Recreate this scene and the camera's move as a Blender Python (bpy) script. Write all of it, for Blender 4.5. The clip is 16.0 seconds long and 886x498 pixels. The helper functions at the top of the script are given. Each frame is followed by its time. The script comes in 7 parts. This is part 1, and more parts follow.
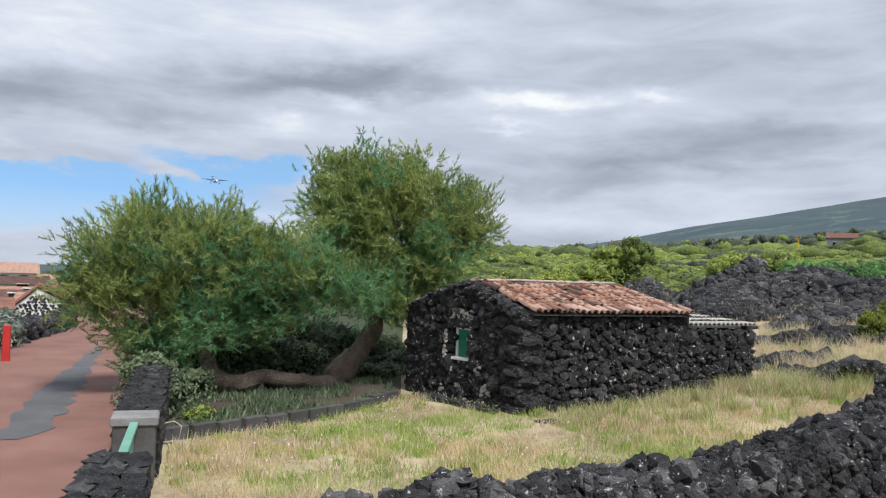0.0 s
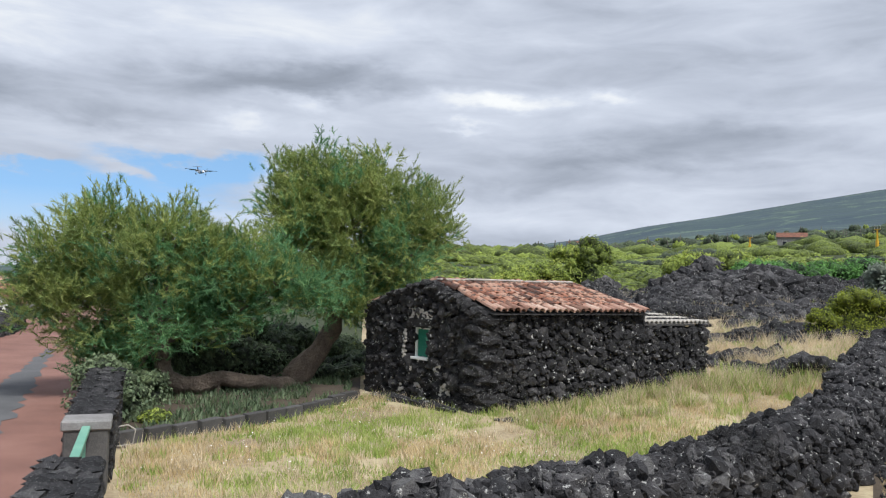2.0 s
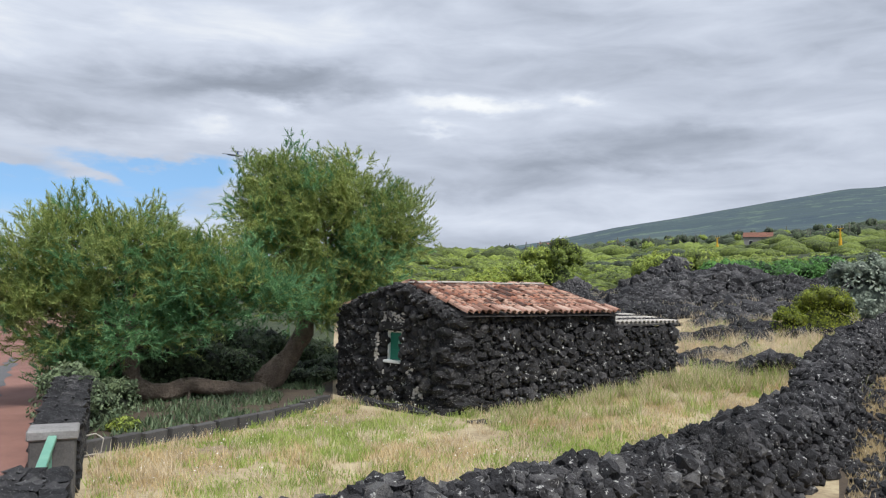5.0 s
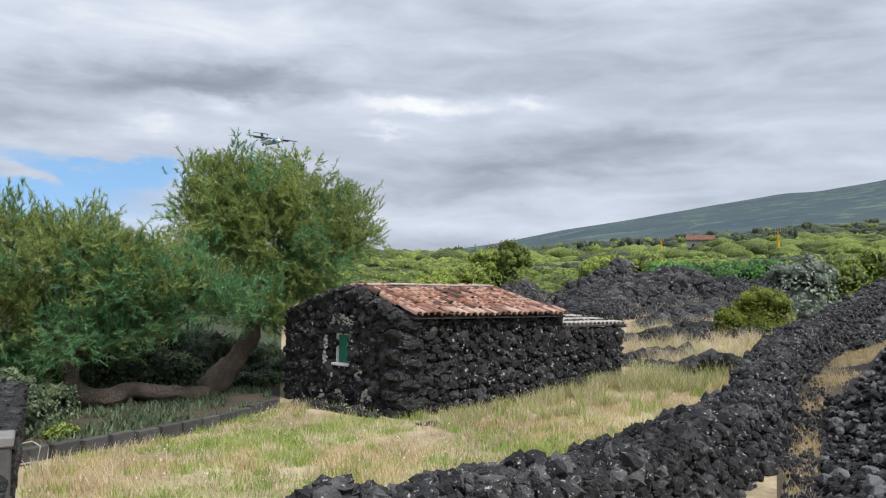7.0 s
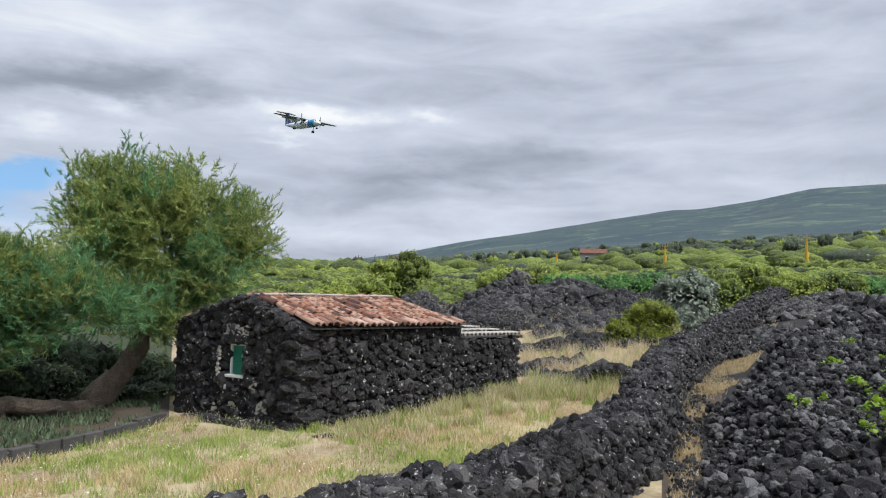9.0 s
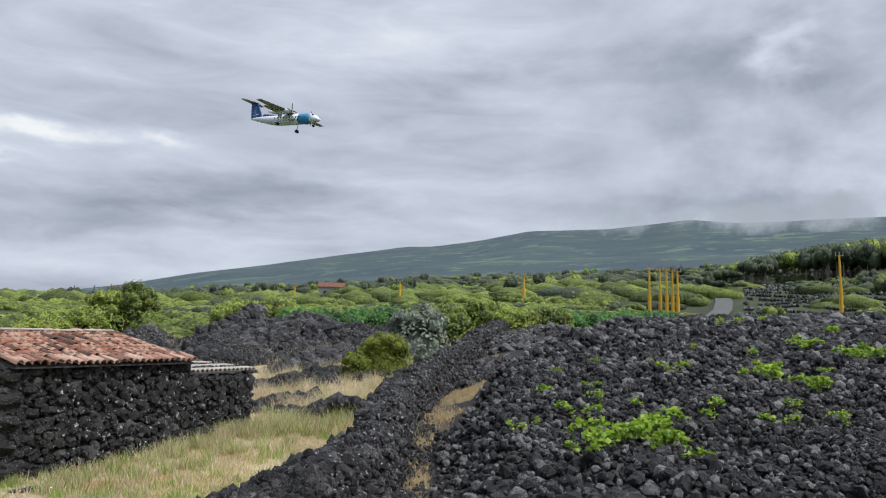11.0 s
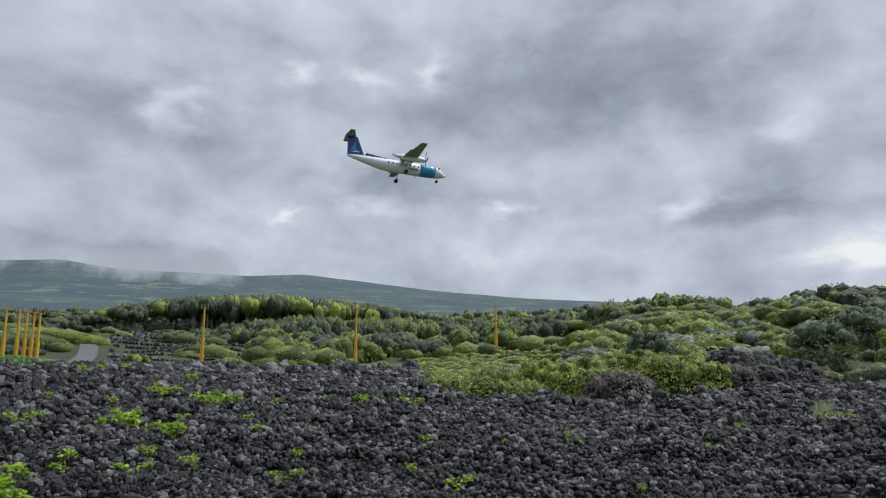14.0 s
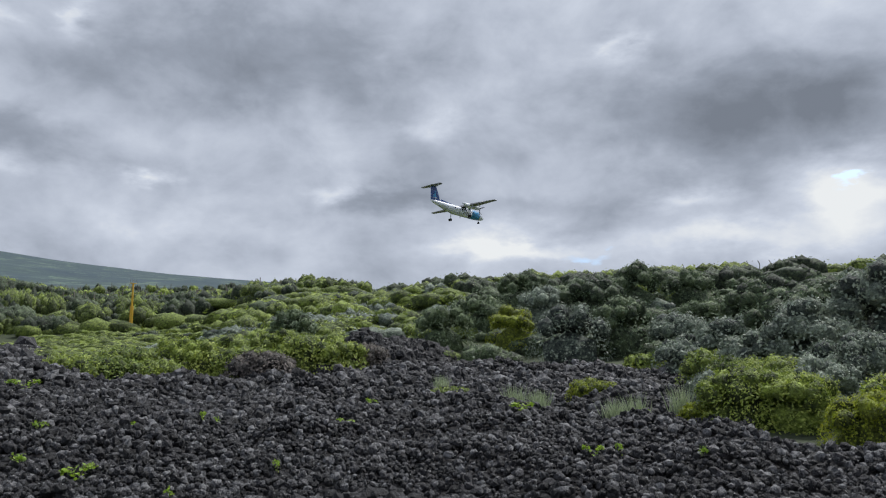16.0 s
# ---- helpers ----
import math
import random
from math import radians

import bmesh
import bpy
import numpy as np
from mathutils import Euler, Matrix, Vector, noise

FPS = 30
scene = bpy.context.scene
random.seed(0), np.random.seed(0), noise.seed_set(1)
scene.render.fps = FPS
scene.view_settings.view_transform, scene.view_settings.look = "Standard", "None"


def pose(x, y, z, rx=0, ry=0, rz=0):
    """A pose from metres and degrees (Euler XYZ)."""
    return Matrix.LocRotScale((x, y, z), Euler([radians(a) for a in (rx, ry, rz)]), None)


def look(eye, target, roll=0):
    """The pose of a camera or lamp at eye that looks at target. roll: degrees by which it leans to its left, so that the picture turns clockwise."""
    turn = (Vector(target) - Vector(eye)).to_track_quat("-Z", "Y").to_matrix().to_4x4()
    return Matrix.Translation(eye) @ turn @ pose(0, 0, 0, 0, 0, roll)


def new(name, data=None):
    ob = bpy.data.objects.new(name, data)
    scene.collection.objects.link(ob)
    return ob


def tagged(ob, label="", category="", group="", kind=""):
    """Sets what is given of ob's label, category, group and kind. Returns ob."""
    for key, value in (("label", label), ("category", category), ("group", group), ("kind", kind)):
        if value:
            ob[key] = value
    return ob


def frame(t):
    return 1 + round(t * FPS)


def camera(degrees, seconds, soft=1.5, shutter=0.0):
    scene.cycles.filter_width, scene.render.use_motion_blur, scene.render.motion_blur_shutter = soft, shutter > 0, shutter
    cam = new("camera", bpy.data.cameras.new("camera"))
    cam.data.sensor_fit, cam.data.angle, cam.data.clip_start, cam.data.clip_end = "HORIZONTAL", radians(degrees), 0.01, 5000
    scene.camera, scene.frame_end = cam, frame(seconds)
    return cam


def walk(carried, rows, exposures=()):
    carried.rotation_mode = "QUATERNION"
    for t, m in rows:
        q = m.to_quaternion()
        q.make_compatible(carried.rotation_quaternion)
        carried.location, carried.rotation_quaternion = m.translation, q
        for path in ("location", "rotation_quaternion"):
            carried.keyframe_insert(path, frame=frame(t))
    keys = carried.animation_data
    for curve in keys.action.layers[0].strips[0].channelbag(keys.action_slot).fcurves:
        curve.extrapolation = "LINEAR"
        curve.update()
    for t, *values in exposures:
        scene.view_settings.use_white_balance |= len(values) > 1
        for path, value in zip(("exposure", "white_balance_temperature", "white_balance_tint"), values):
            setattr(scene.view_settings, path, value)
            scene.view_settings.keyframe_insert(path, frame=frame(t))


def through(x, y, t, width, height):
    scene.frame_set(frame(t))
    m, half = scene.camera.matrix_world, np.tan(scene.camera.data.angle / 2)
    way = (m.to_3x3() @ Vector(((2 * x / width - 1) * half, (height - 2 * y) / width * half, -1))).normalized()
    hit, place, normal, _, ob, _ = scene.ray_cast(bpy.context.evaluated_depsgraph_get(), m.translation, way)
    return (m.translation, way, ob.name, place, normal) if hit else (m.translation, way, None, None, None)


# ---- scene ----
EYE = 2.82
cam = camera(60.0, 16.0, soft=1.2)
walk(cam, [
    (0.0, pose(0, 0, EYE, 92.17, -1.74, -0.07)),
    (0.5, pose(0, 0, EYE, 92.23, -1.74, -1.42)),
    (1.0, pose(0, 0, EYE, 92.22, -1.64, -2.36)),
    (1.5, pose(0, 0, EYE, 92.17, -1.53, -2.87)),
    (2.0, pose(0, 0, EYE, 92.23, -1.55, -3.10)),
    (2.5, pose(0, 0, EYE, 92.40, -1.47, -3.19)),
    (3.0, pose(0, 0, EYE, 92.55, -1.46, -3.29)),
    (5.5, pose(0, 0, EYE, 92.48, -0.93, -6.16)),
    (6.0, pose(0, 0, EYE, 92.68, -1.00, -7.21)),
    (6.5, pose(0, 0, EYE, 92.70, -0.83, -7.97)),
    (7.0, pose(0, 0, EYE, 92.68, -0.83, -8.99)),
    (7.5, pose(0, 0, EYE, 92.94, -0.99, -10.48)),
    (8.0, pose(0, 0, EYE, 93.37, -1.14, -12.36)),
    (10.3, pose(0, 0, EYE, 95.03, -1.10, -27.13)),
    (10.5, pose(0, 0, EYE, 95.58, -1.03, -29.72)),
    (11.0, pose(0, 0, EYE, 96.46, -0.91, -35.84)),
    (11.5, pose(0, 0, EYE, 97.21, -0.78, -41.66)),
    (12.0, pose(0, 0, EYE, 98.33, -1.02, -48.91)),
    (12.5, pose(0, 0, EYE, 99.04, -1.13, -56.57)),
    (13.0, pose(0, 0, EYE, 100.12, -1.04, -64.61)),
    (13.5, pose(0, 0, EYE, 100.47, -0.76, -72.17)),
    (14.0, pose(0, 0, EYE, 100.54, -0.52, -80.54)),
    (14.5, pose(0, 0, EYE, 100.37, -0.40, -87.77)),
    (15.0, pose(0, 0, EYE, 100.17, -0.13, -94.67)),
    (15.5, pose(0, 0, EYE, 99.76, 0.07, -101.30)),
    (16.0, pose(0, 0, EYE, 99.12, 0.09, -106.52)),
], exposures=[(0.0, 0.0), (8.0, 0.0), (11.0, -0.1), (16.0, -0.2)])


# ---- light ----
def node(nt, kind, **vals):
    n = nt.nodes.new(kind)
    for k, v in vals.items():
        if k in n.inputs:
            n.inputs[k].default_value = v
    return n


def math_node(nt, op, a, b=0.0):
    n = nt.nodes.new("ShaderNodeMath")
    n.operation = op
    for i, v in enumerate((a, b)):
        if isinstance(v, (int, float)):
            n.inputs[i].default_value = v
        else:
            nt.links.new(v, n.inputs[i])
    return n.outputs[0]


def ramp(nt, fac, stops):
    n = nt.nodes.new("ShaderNodeValToRGB")
    els = n.color_ramp.elements
    while len(els) < len(stops):
        els.new(0.5)
    for e, (p, c) in zip(els, stops):
        e.position, e.color = p, (*c, 1)
    nt.links.new(fac, n.inputs[0])
    return n.outputs[0]


def mix_color(nt, fac, a, b, blend="MIX"):
    n = nt.nodes.new("ShaderNodeMix")
    n.data_type, n.blend_type = "RGBA", blend
    for i, v in ((0, fac), (6, a), (7, b)):
        if isinstance(v, (int, float)):
            n.inputs[i].default_value = v
        elif isinstance(v, tuple):
            n.inputs[i].default_value = (*v, 1)
        else:
            nt.links.new(v, n.inputs[i])
    return n.outputs[2]


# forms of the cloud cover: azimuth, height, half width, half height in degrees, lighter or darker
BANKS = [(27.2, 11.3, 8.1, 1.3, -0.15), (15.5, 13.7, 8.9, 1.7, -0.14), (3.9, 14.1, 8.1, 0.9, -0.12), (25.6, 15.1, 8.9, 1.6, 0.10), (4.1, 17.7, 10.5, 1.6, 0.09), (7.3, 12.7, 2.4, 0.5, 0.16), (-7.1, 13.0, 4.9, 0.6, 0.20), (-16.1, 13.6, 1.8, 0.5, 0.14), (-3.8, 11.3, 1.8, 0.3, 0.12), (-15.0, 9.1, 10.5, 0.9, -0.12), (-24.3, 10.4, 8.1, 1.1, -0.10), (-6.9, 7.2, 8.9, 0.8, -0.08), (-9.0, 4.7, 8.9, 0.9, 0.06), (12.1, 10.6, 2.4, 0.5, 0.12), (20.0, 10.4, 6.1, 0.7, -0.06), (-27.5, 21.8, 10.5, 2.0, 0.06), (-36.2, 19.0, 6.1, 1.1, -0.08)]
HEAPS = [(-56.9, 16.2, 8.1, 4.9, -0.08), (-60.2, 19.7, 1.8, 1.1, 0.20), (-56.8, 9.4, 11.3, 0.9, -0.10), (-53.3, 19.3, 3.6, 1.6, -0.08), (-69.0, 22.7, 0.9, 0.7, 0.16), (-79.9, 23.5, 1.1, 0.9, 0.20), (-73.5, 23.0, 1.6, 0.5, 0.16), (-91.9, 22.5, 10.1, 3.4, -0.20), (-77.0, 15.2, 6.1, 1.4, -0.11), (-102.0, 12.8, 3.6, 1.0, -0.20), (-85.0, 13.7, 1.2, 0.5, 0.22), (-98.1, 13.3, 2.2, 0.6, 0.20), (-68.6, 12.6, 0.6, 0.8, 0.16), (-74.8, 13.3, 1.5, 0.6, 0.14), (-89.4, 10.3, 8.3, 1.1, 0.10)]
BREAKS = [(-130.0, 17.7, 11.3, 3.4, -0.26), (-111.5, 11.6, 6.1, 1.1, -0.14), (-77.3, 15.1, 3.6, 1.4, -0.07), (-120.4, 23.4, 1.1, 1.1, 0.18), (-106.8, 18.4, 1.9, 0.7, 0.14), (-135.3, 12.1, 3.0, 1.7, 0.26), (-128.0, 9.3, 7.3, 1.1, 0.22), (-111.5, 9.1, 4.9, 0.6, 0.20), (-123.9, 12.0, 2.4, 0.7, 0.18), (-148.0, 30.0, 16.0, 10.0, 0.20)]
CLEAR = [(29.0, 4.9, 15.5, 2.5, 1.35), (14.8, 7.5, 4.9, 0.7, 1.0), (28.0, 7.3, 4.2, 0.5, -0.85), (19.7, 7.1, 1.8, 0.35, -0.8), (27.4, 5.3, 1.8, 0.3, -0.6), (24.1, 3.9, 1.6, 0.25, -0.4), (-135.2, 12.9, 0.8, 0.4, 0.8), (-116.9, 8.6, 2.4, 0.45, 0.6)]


def build_world():
    w = bpy.data.worlds.new("sky")
    scene.world = w
    w.use_nodes = True
    nt = w.node_tree
    nt.nodes.clear()
    L = nt.links.new
    sky = nt.nodes.new("ShaderNodeTexSky")
    sky.sky_type, sky.sun_disc = "NISHITA", False
    sky.sun_elevation, sky.sun_rotation = radians(58), radians(148)
    tc = nt.nodes.new("ShaderNodeTexCoord")
    sep = nt.nodes.new("ShaderNodeSeparateXYZ")
    L(tc.outputs["Generated"], sep.inputs[0])
    x, y, z = sep.outputs
    az = math_node(nt, "DEGREES", math_node(nt, "ARCTAN2", math_node(nt, "MULTIPLY", x, -1.0), y))
    el = math_node(nt, "DEGREES", math_node(nt, "ARCSINE", z))

    def vec_math(op, a, b, c=None):
        n = nt.nodes.new("ShaderNodeVectorMath")
        n.operation = op
        for k, v in enumerate((a, b, c)):
            if v is None:
                continue
            if isinstance(v, tuple):
                n.inputs[k].default_value = v
            else:
                L(v, n.inputs[k])
        return n.outputs["Value"] if op == "DOT_PRODUCT" else n.outputs[0]

    def cloud(scale, detail, rough, dist, stretch, loc, out="Fac"):
        mp = nt.nodes.new("ShaderNodeMapping")
        L(tc.outputs["Generated"], mp.inputs[0])
        mp.inputs["Scale"].default_value = (1, 1, stretch)
        mp.inputs["Location"].default_value = loc
        n = node(nt, "ShaderNodeTexNoise", Scale=scale, Detail=detail, Roughness=rough, Distortion=dist)
        L(mp.outputs[0], n.inputs["Vector"])
        return n.outputs[out]

    # level banks on one side of the sky, heaped clouds on the other
    side = nt.nodes.new("ShaderNodeMapRange")
    side.interpolation_type = "SMOOTHSTEP"
    L(az, side.inputs[0])
    side.inputs[1].default_value, side.inputs[2].default_value = -36.0, -60.0
    comb = nt.nodes.new("ShaderNodeCombineXYZ")
    L(az, comb.inputs[0])
    L(el, comb.inputs[1])
    bent = vec_math("MULTIPLY_ADD", cloud(9.0, 5.0, 0.58, 0.0, 2.4, (0.7, 0.2, 0.4), "Color"), (9.0, 4.2, 0.0), comb.outputs[0])
    bent = vec_math("SUBTRACT", bent, (4.5, 2.1, 0.0))

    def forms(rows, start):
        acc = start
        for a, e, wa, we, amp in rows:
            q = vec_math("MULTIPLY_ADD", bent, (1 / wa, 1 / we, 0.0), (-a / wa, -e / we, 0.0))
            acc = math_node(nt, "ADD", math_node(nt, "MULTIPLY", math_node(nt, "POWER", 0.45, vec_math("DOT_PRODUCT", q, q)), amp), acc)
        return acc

    banks = math_node(nt, "ADD", math_node(nt, "MULTIPLY", cloud(2.6, 6.0, 0.5, 0.4, 4.6, (0.3, 0.9, 0.35)), 0.5), math_node(nt, "MULTIPLY", cloud(7.0, 7.0, 0.55, 0.5, 4.2, (2.0, 0.4, 1.0)), 0.5))
    heaps = math_node(nt, "ADD", math_node(nt, "MULTIPLY", cloud(3.0, 8.0, 0.52, 0.2, 1.7, (4.2, 1.1, 0.6)), 0.55), math_node(nt, "MULTIPLY", cloud(9.0, 8.0, 0.56, 0.2, 1.5, (1.2, 3.4, 0.0)), 0.45))
    banks = math_node(nt, "ADD", math_node(nt, "MULTIPLY", math_node(nt, "SUBTRACT", banks, 0.5), 0.62), 0.575)
    heaps = math_node(nt, "ADD", math_node(nt, "MULTIPLY", math_node(nt, "SUBTRACT", heaps, 0.5), 0.95), 0.565)
    fac = math_node(nt, "ADD", math_node(nt, "MULTIPLY", banks, math_node(nt, "SUBTRACT", 1.0, side.outputs[0])), math_node(nt, "MULTIPLY", heaps, side.outputs[0]))
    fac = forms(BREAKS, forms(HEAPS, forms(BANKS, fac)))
    clouds = ramp(nt, fac, [(0.26, (0.215, 0.245, 0.30)), (0.42, (0.355, 0.40, 0.485)), (0.55, (0.535, 0.59, 0.70)), (0.66, (0.68, 0.74, 0.855)), (0.80, (0.95, 0.98, 1.0))])
    # gaps of clear sky
    gap = nt.nodes.new("ShaderNodeMapRange")
    gap.interpolation_type = "SMOOTHSTEP"
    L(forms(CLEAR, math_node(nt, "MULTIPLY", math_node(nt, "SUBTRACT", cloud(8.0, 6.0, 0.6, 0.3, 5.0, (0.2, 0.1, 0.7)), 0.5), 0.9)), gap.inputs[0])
    gap.inputs[1].default_value, gap.inputs[2].default_value = 0.22, 0.90
    L(vec_math("ADD", tc.outputs["Generated"], (0, 0, 0.30)), sky.inputs["Vector"])
    blue = mix_color(nt, 1.0, sky.outputs[0], (0.235, 0.27, 0.26), "MULTIPLY")
    low = nt.nodes.new("ShaderNodeMapRange")
    L(el, low.inputs[0])
    low.inputs[1].default_value, low.inputs[2].default_value = 5.5, 0.5
    blue = mix_color(nt, low.outputs[0], blue, (0.62, 0.72, 0.80))
    out = mix_color(nt, gap.outputs[0], clouds, blue)
    bg = nt.nodes.new("ShaderNodeBackground")
    bg.inputs["Strength"].default_value = 1.0
    L(out, bg.inputs[0])
    wo = nt.nodes.new("ShaderNodeOutputWorld")
    L(bg.outputs[0], wo.inputs[0])


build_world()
sun = new("sun", bpy.data.lights.new("sun", "SUN"))
sun.data.energy, sun.data.angle, sun.data.color = 4.3, radians(12), (1.0, 0.985, 0.965)
sun.matrix_world = look((0, 0, 60), (-20, 32, 0))


# ---- materials ----
def material(name, stops, scale=4.0, fine=40.0, rough=0.85, bump=0.3, island=0.0, random_part=0.0, metal=0.0, sheen=0.0, stretch=None, spots=None, bump_dist=0.02, through=0.0):
    """Procedural surface: colours run over a coarse and a fine noise; islands or parts differ by chance."""
    m = bpy.data.materials.new(name)
    m.use_nodes = True
    nt = m.node_tree
    L = nt.links.new
    bs = nt.nodes["Principled BSDF"]
    bs.inputs["Roughness"].default_value = rough
    bs.inputs["Metallic"].default_value = metal
    tc = nt.nodes.new("ShaderNodeTexCoord")
    vec = tc.outputs["Object"]
    if stretch:
        mp = nt.nodes.new("ShaderNodeMapping")
        mp.inputs["Scale"].default_value = stretch
        L(vec, mp.inputs[0])
        vec = mp.outputs[0]
    a = node(nt, "ShaderNodeTexNoise", Scale=scale, Detail=5.0, Roughness=0.6)
    b = node(nt, "ShaderNodeTexNoise", Scale=fine, Detail=4.0, Roughness=0.65)
    L(vec, a.inputs["Vector"])
    L(vec, b.inputs["Vector"])
    f = math_node(nt, "ADD", math_node(nt, "MULTIPLY", a.outputs["Fac"], 0.6), math_node(nt, "MULTIPLY", b.outputs["Fac"], 0.4))
    f = math_node(nt, "ADD", math_node(nt, "MULTIPLY", math_node(nt, "SUBTRACT", f, 0.5), 2.2), 0.5)
    if island:
        g = nt.nodes.new("ShaderNodeNewGeometry")
        f = math_node(nt, "ADD", f, math_node(nt, "MULTIPLY", math_node(nt, "SUBTRACT", g.outputs["Random Per Island"], 0.5), island))
    if random_part:
        oi = nt.nodes.new("ShaderNodeObjectInfo")
        f = math_node(nt, "ADD", f, math_node(nt, "MULTIPLY", math_node(nt, "SUBTRACT", oi.outputs["Random"], 0.5), random_part))
    n = len(stops)
    col = ramp(nt, f, [(i / (n - 1), c) for i, c in enumerate(stops)])
    if spots:
        color, size, level, soft = spots
        v = node(nt, "ShaderNodeTexNoise", Scale=size, Detail=6.0, Roughness=0.7)
        L(tc.outputs["Object"], v.inputs["Vector"])
        r = nt.nodes.new("ShaderNodeMapRange")
        L(v.outputs["Fac"], r.inputs[0])
        r.inputs[1].default_value, r.inputs[2].default_value = level, level + soft
        col = mix_color(nt, r.outputs[0], col, color)
    L(col, bs.inputs["Base Color"])
    if bump:
        bp = nt.nodes.new("ShaderNodeBump")
        bp.inputs["Strength"].default_value, bp.inputs["Distance"].default_value = bump, bump_dist
        L(b.outputs["Fac"], bp.inputs["Height"])
        L(bp.outputs[0], bs.inputs["Normal"])
    if through:
        tr = nt.nodes.new("ShaderNodeBsdfTranslucent")
        L(col, tr.inputs[0])
        mx = nt.nodes.new("ShaderNodeMixShader")
        mx.inputs[0].default_value = through
        L(bs.outputs[0], mx.inputs[1])
        L(tr.outputs[0], mx.inputs[2])
        L(mx.outputs[0], nt.nodes["Material Output"].inputs[0])
    return m


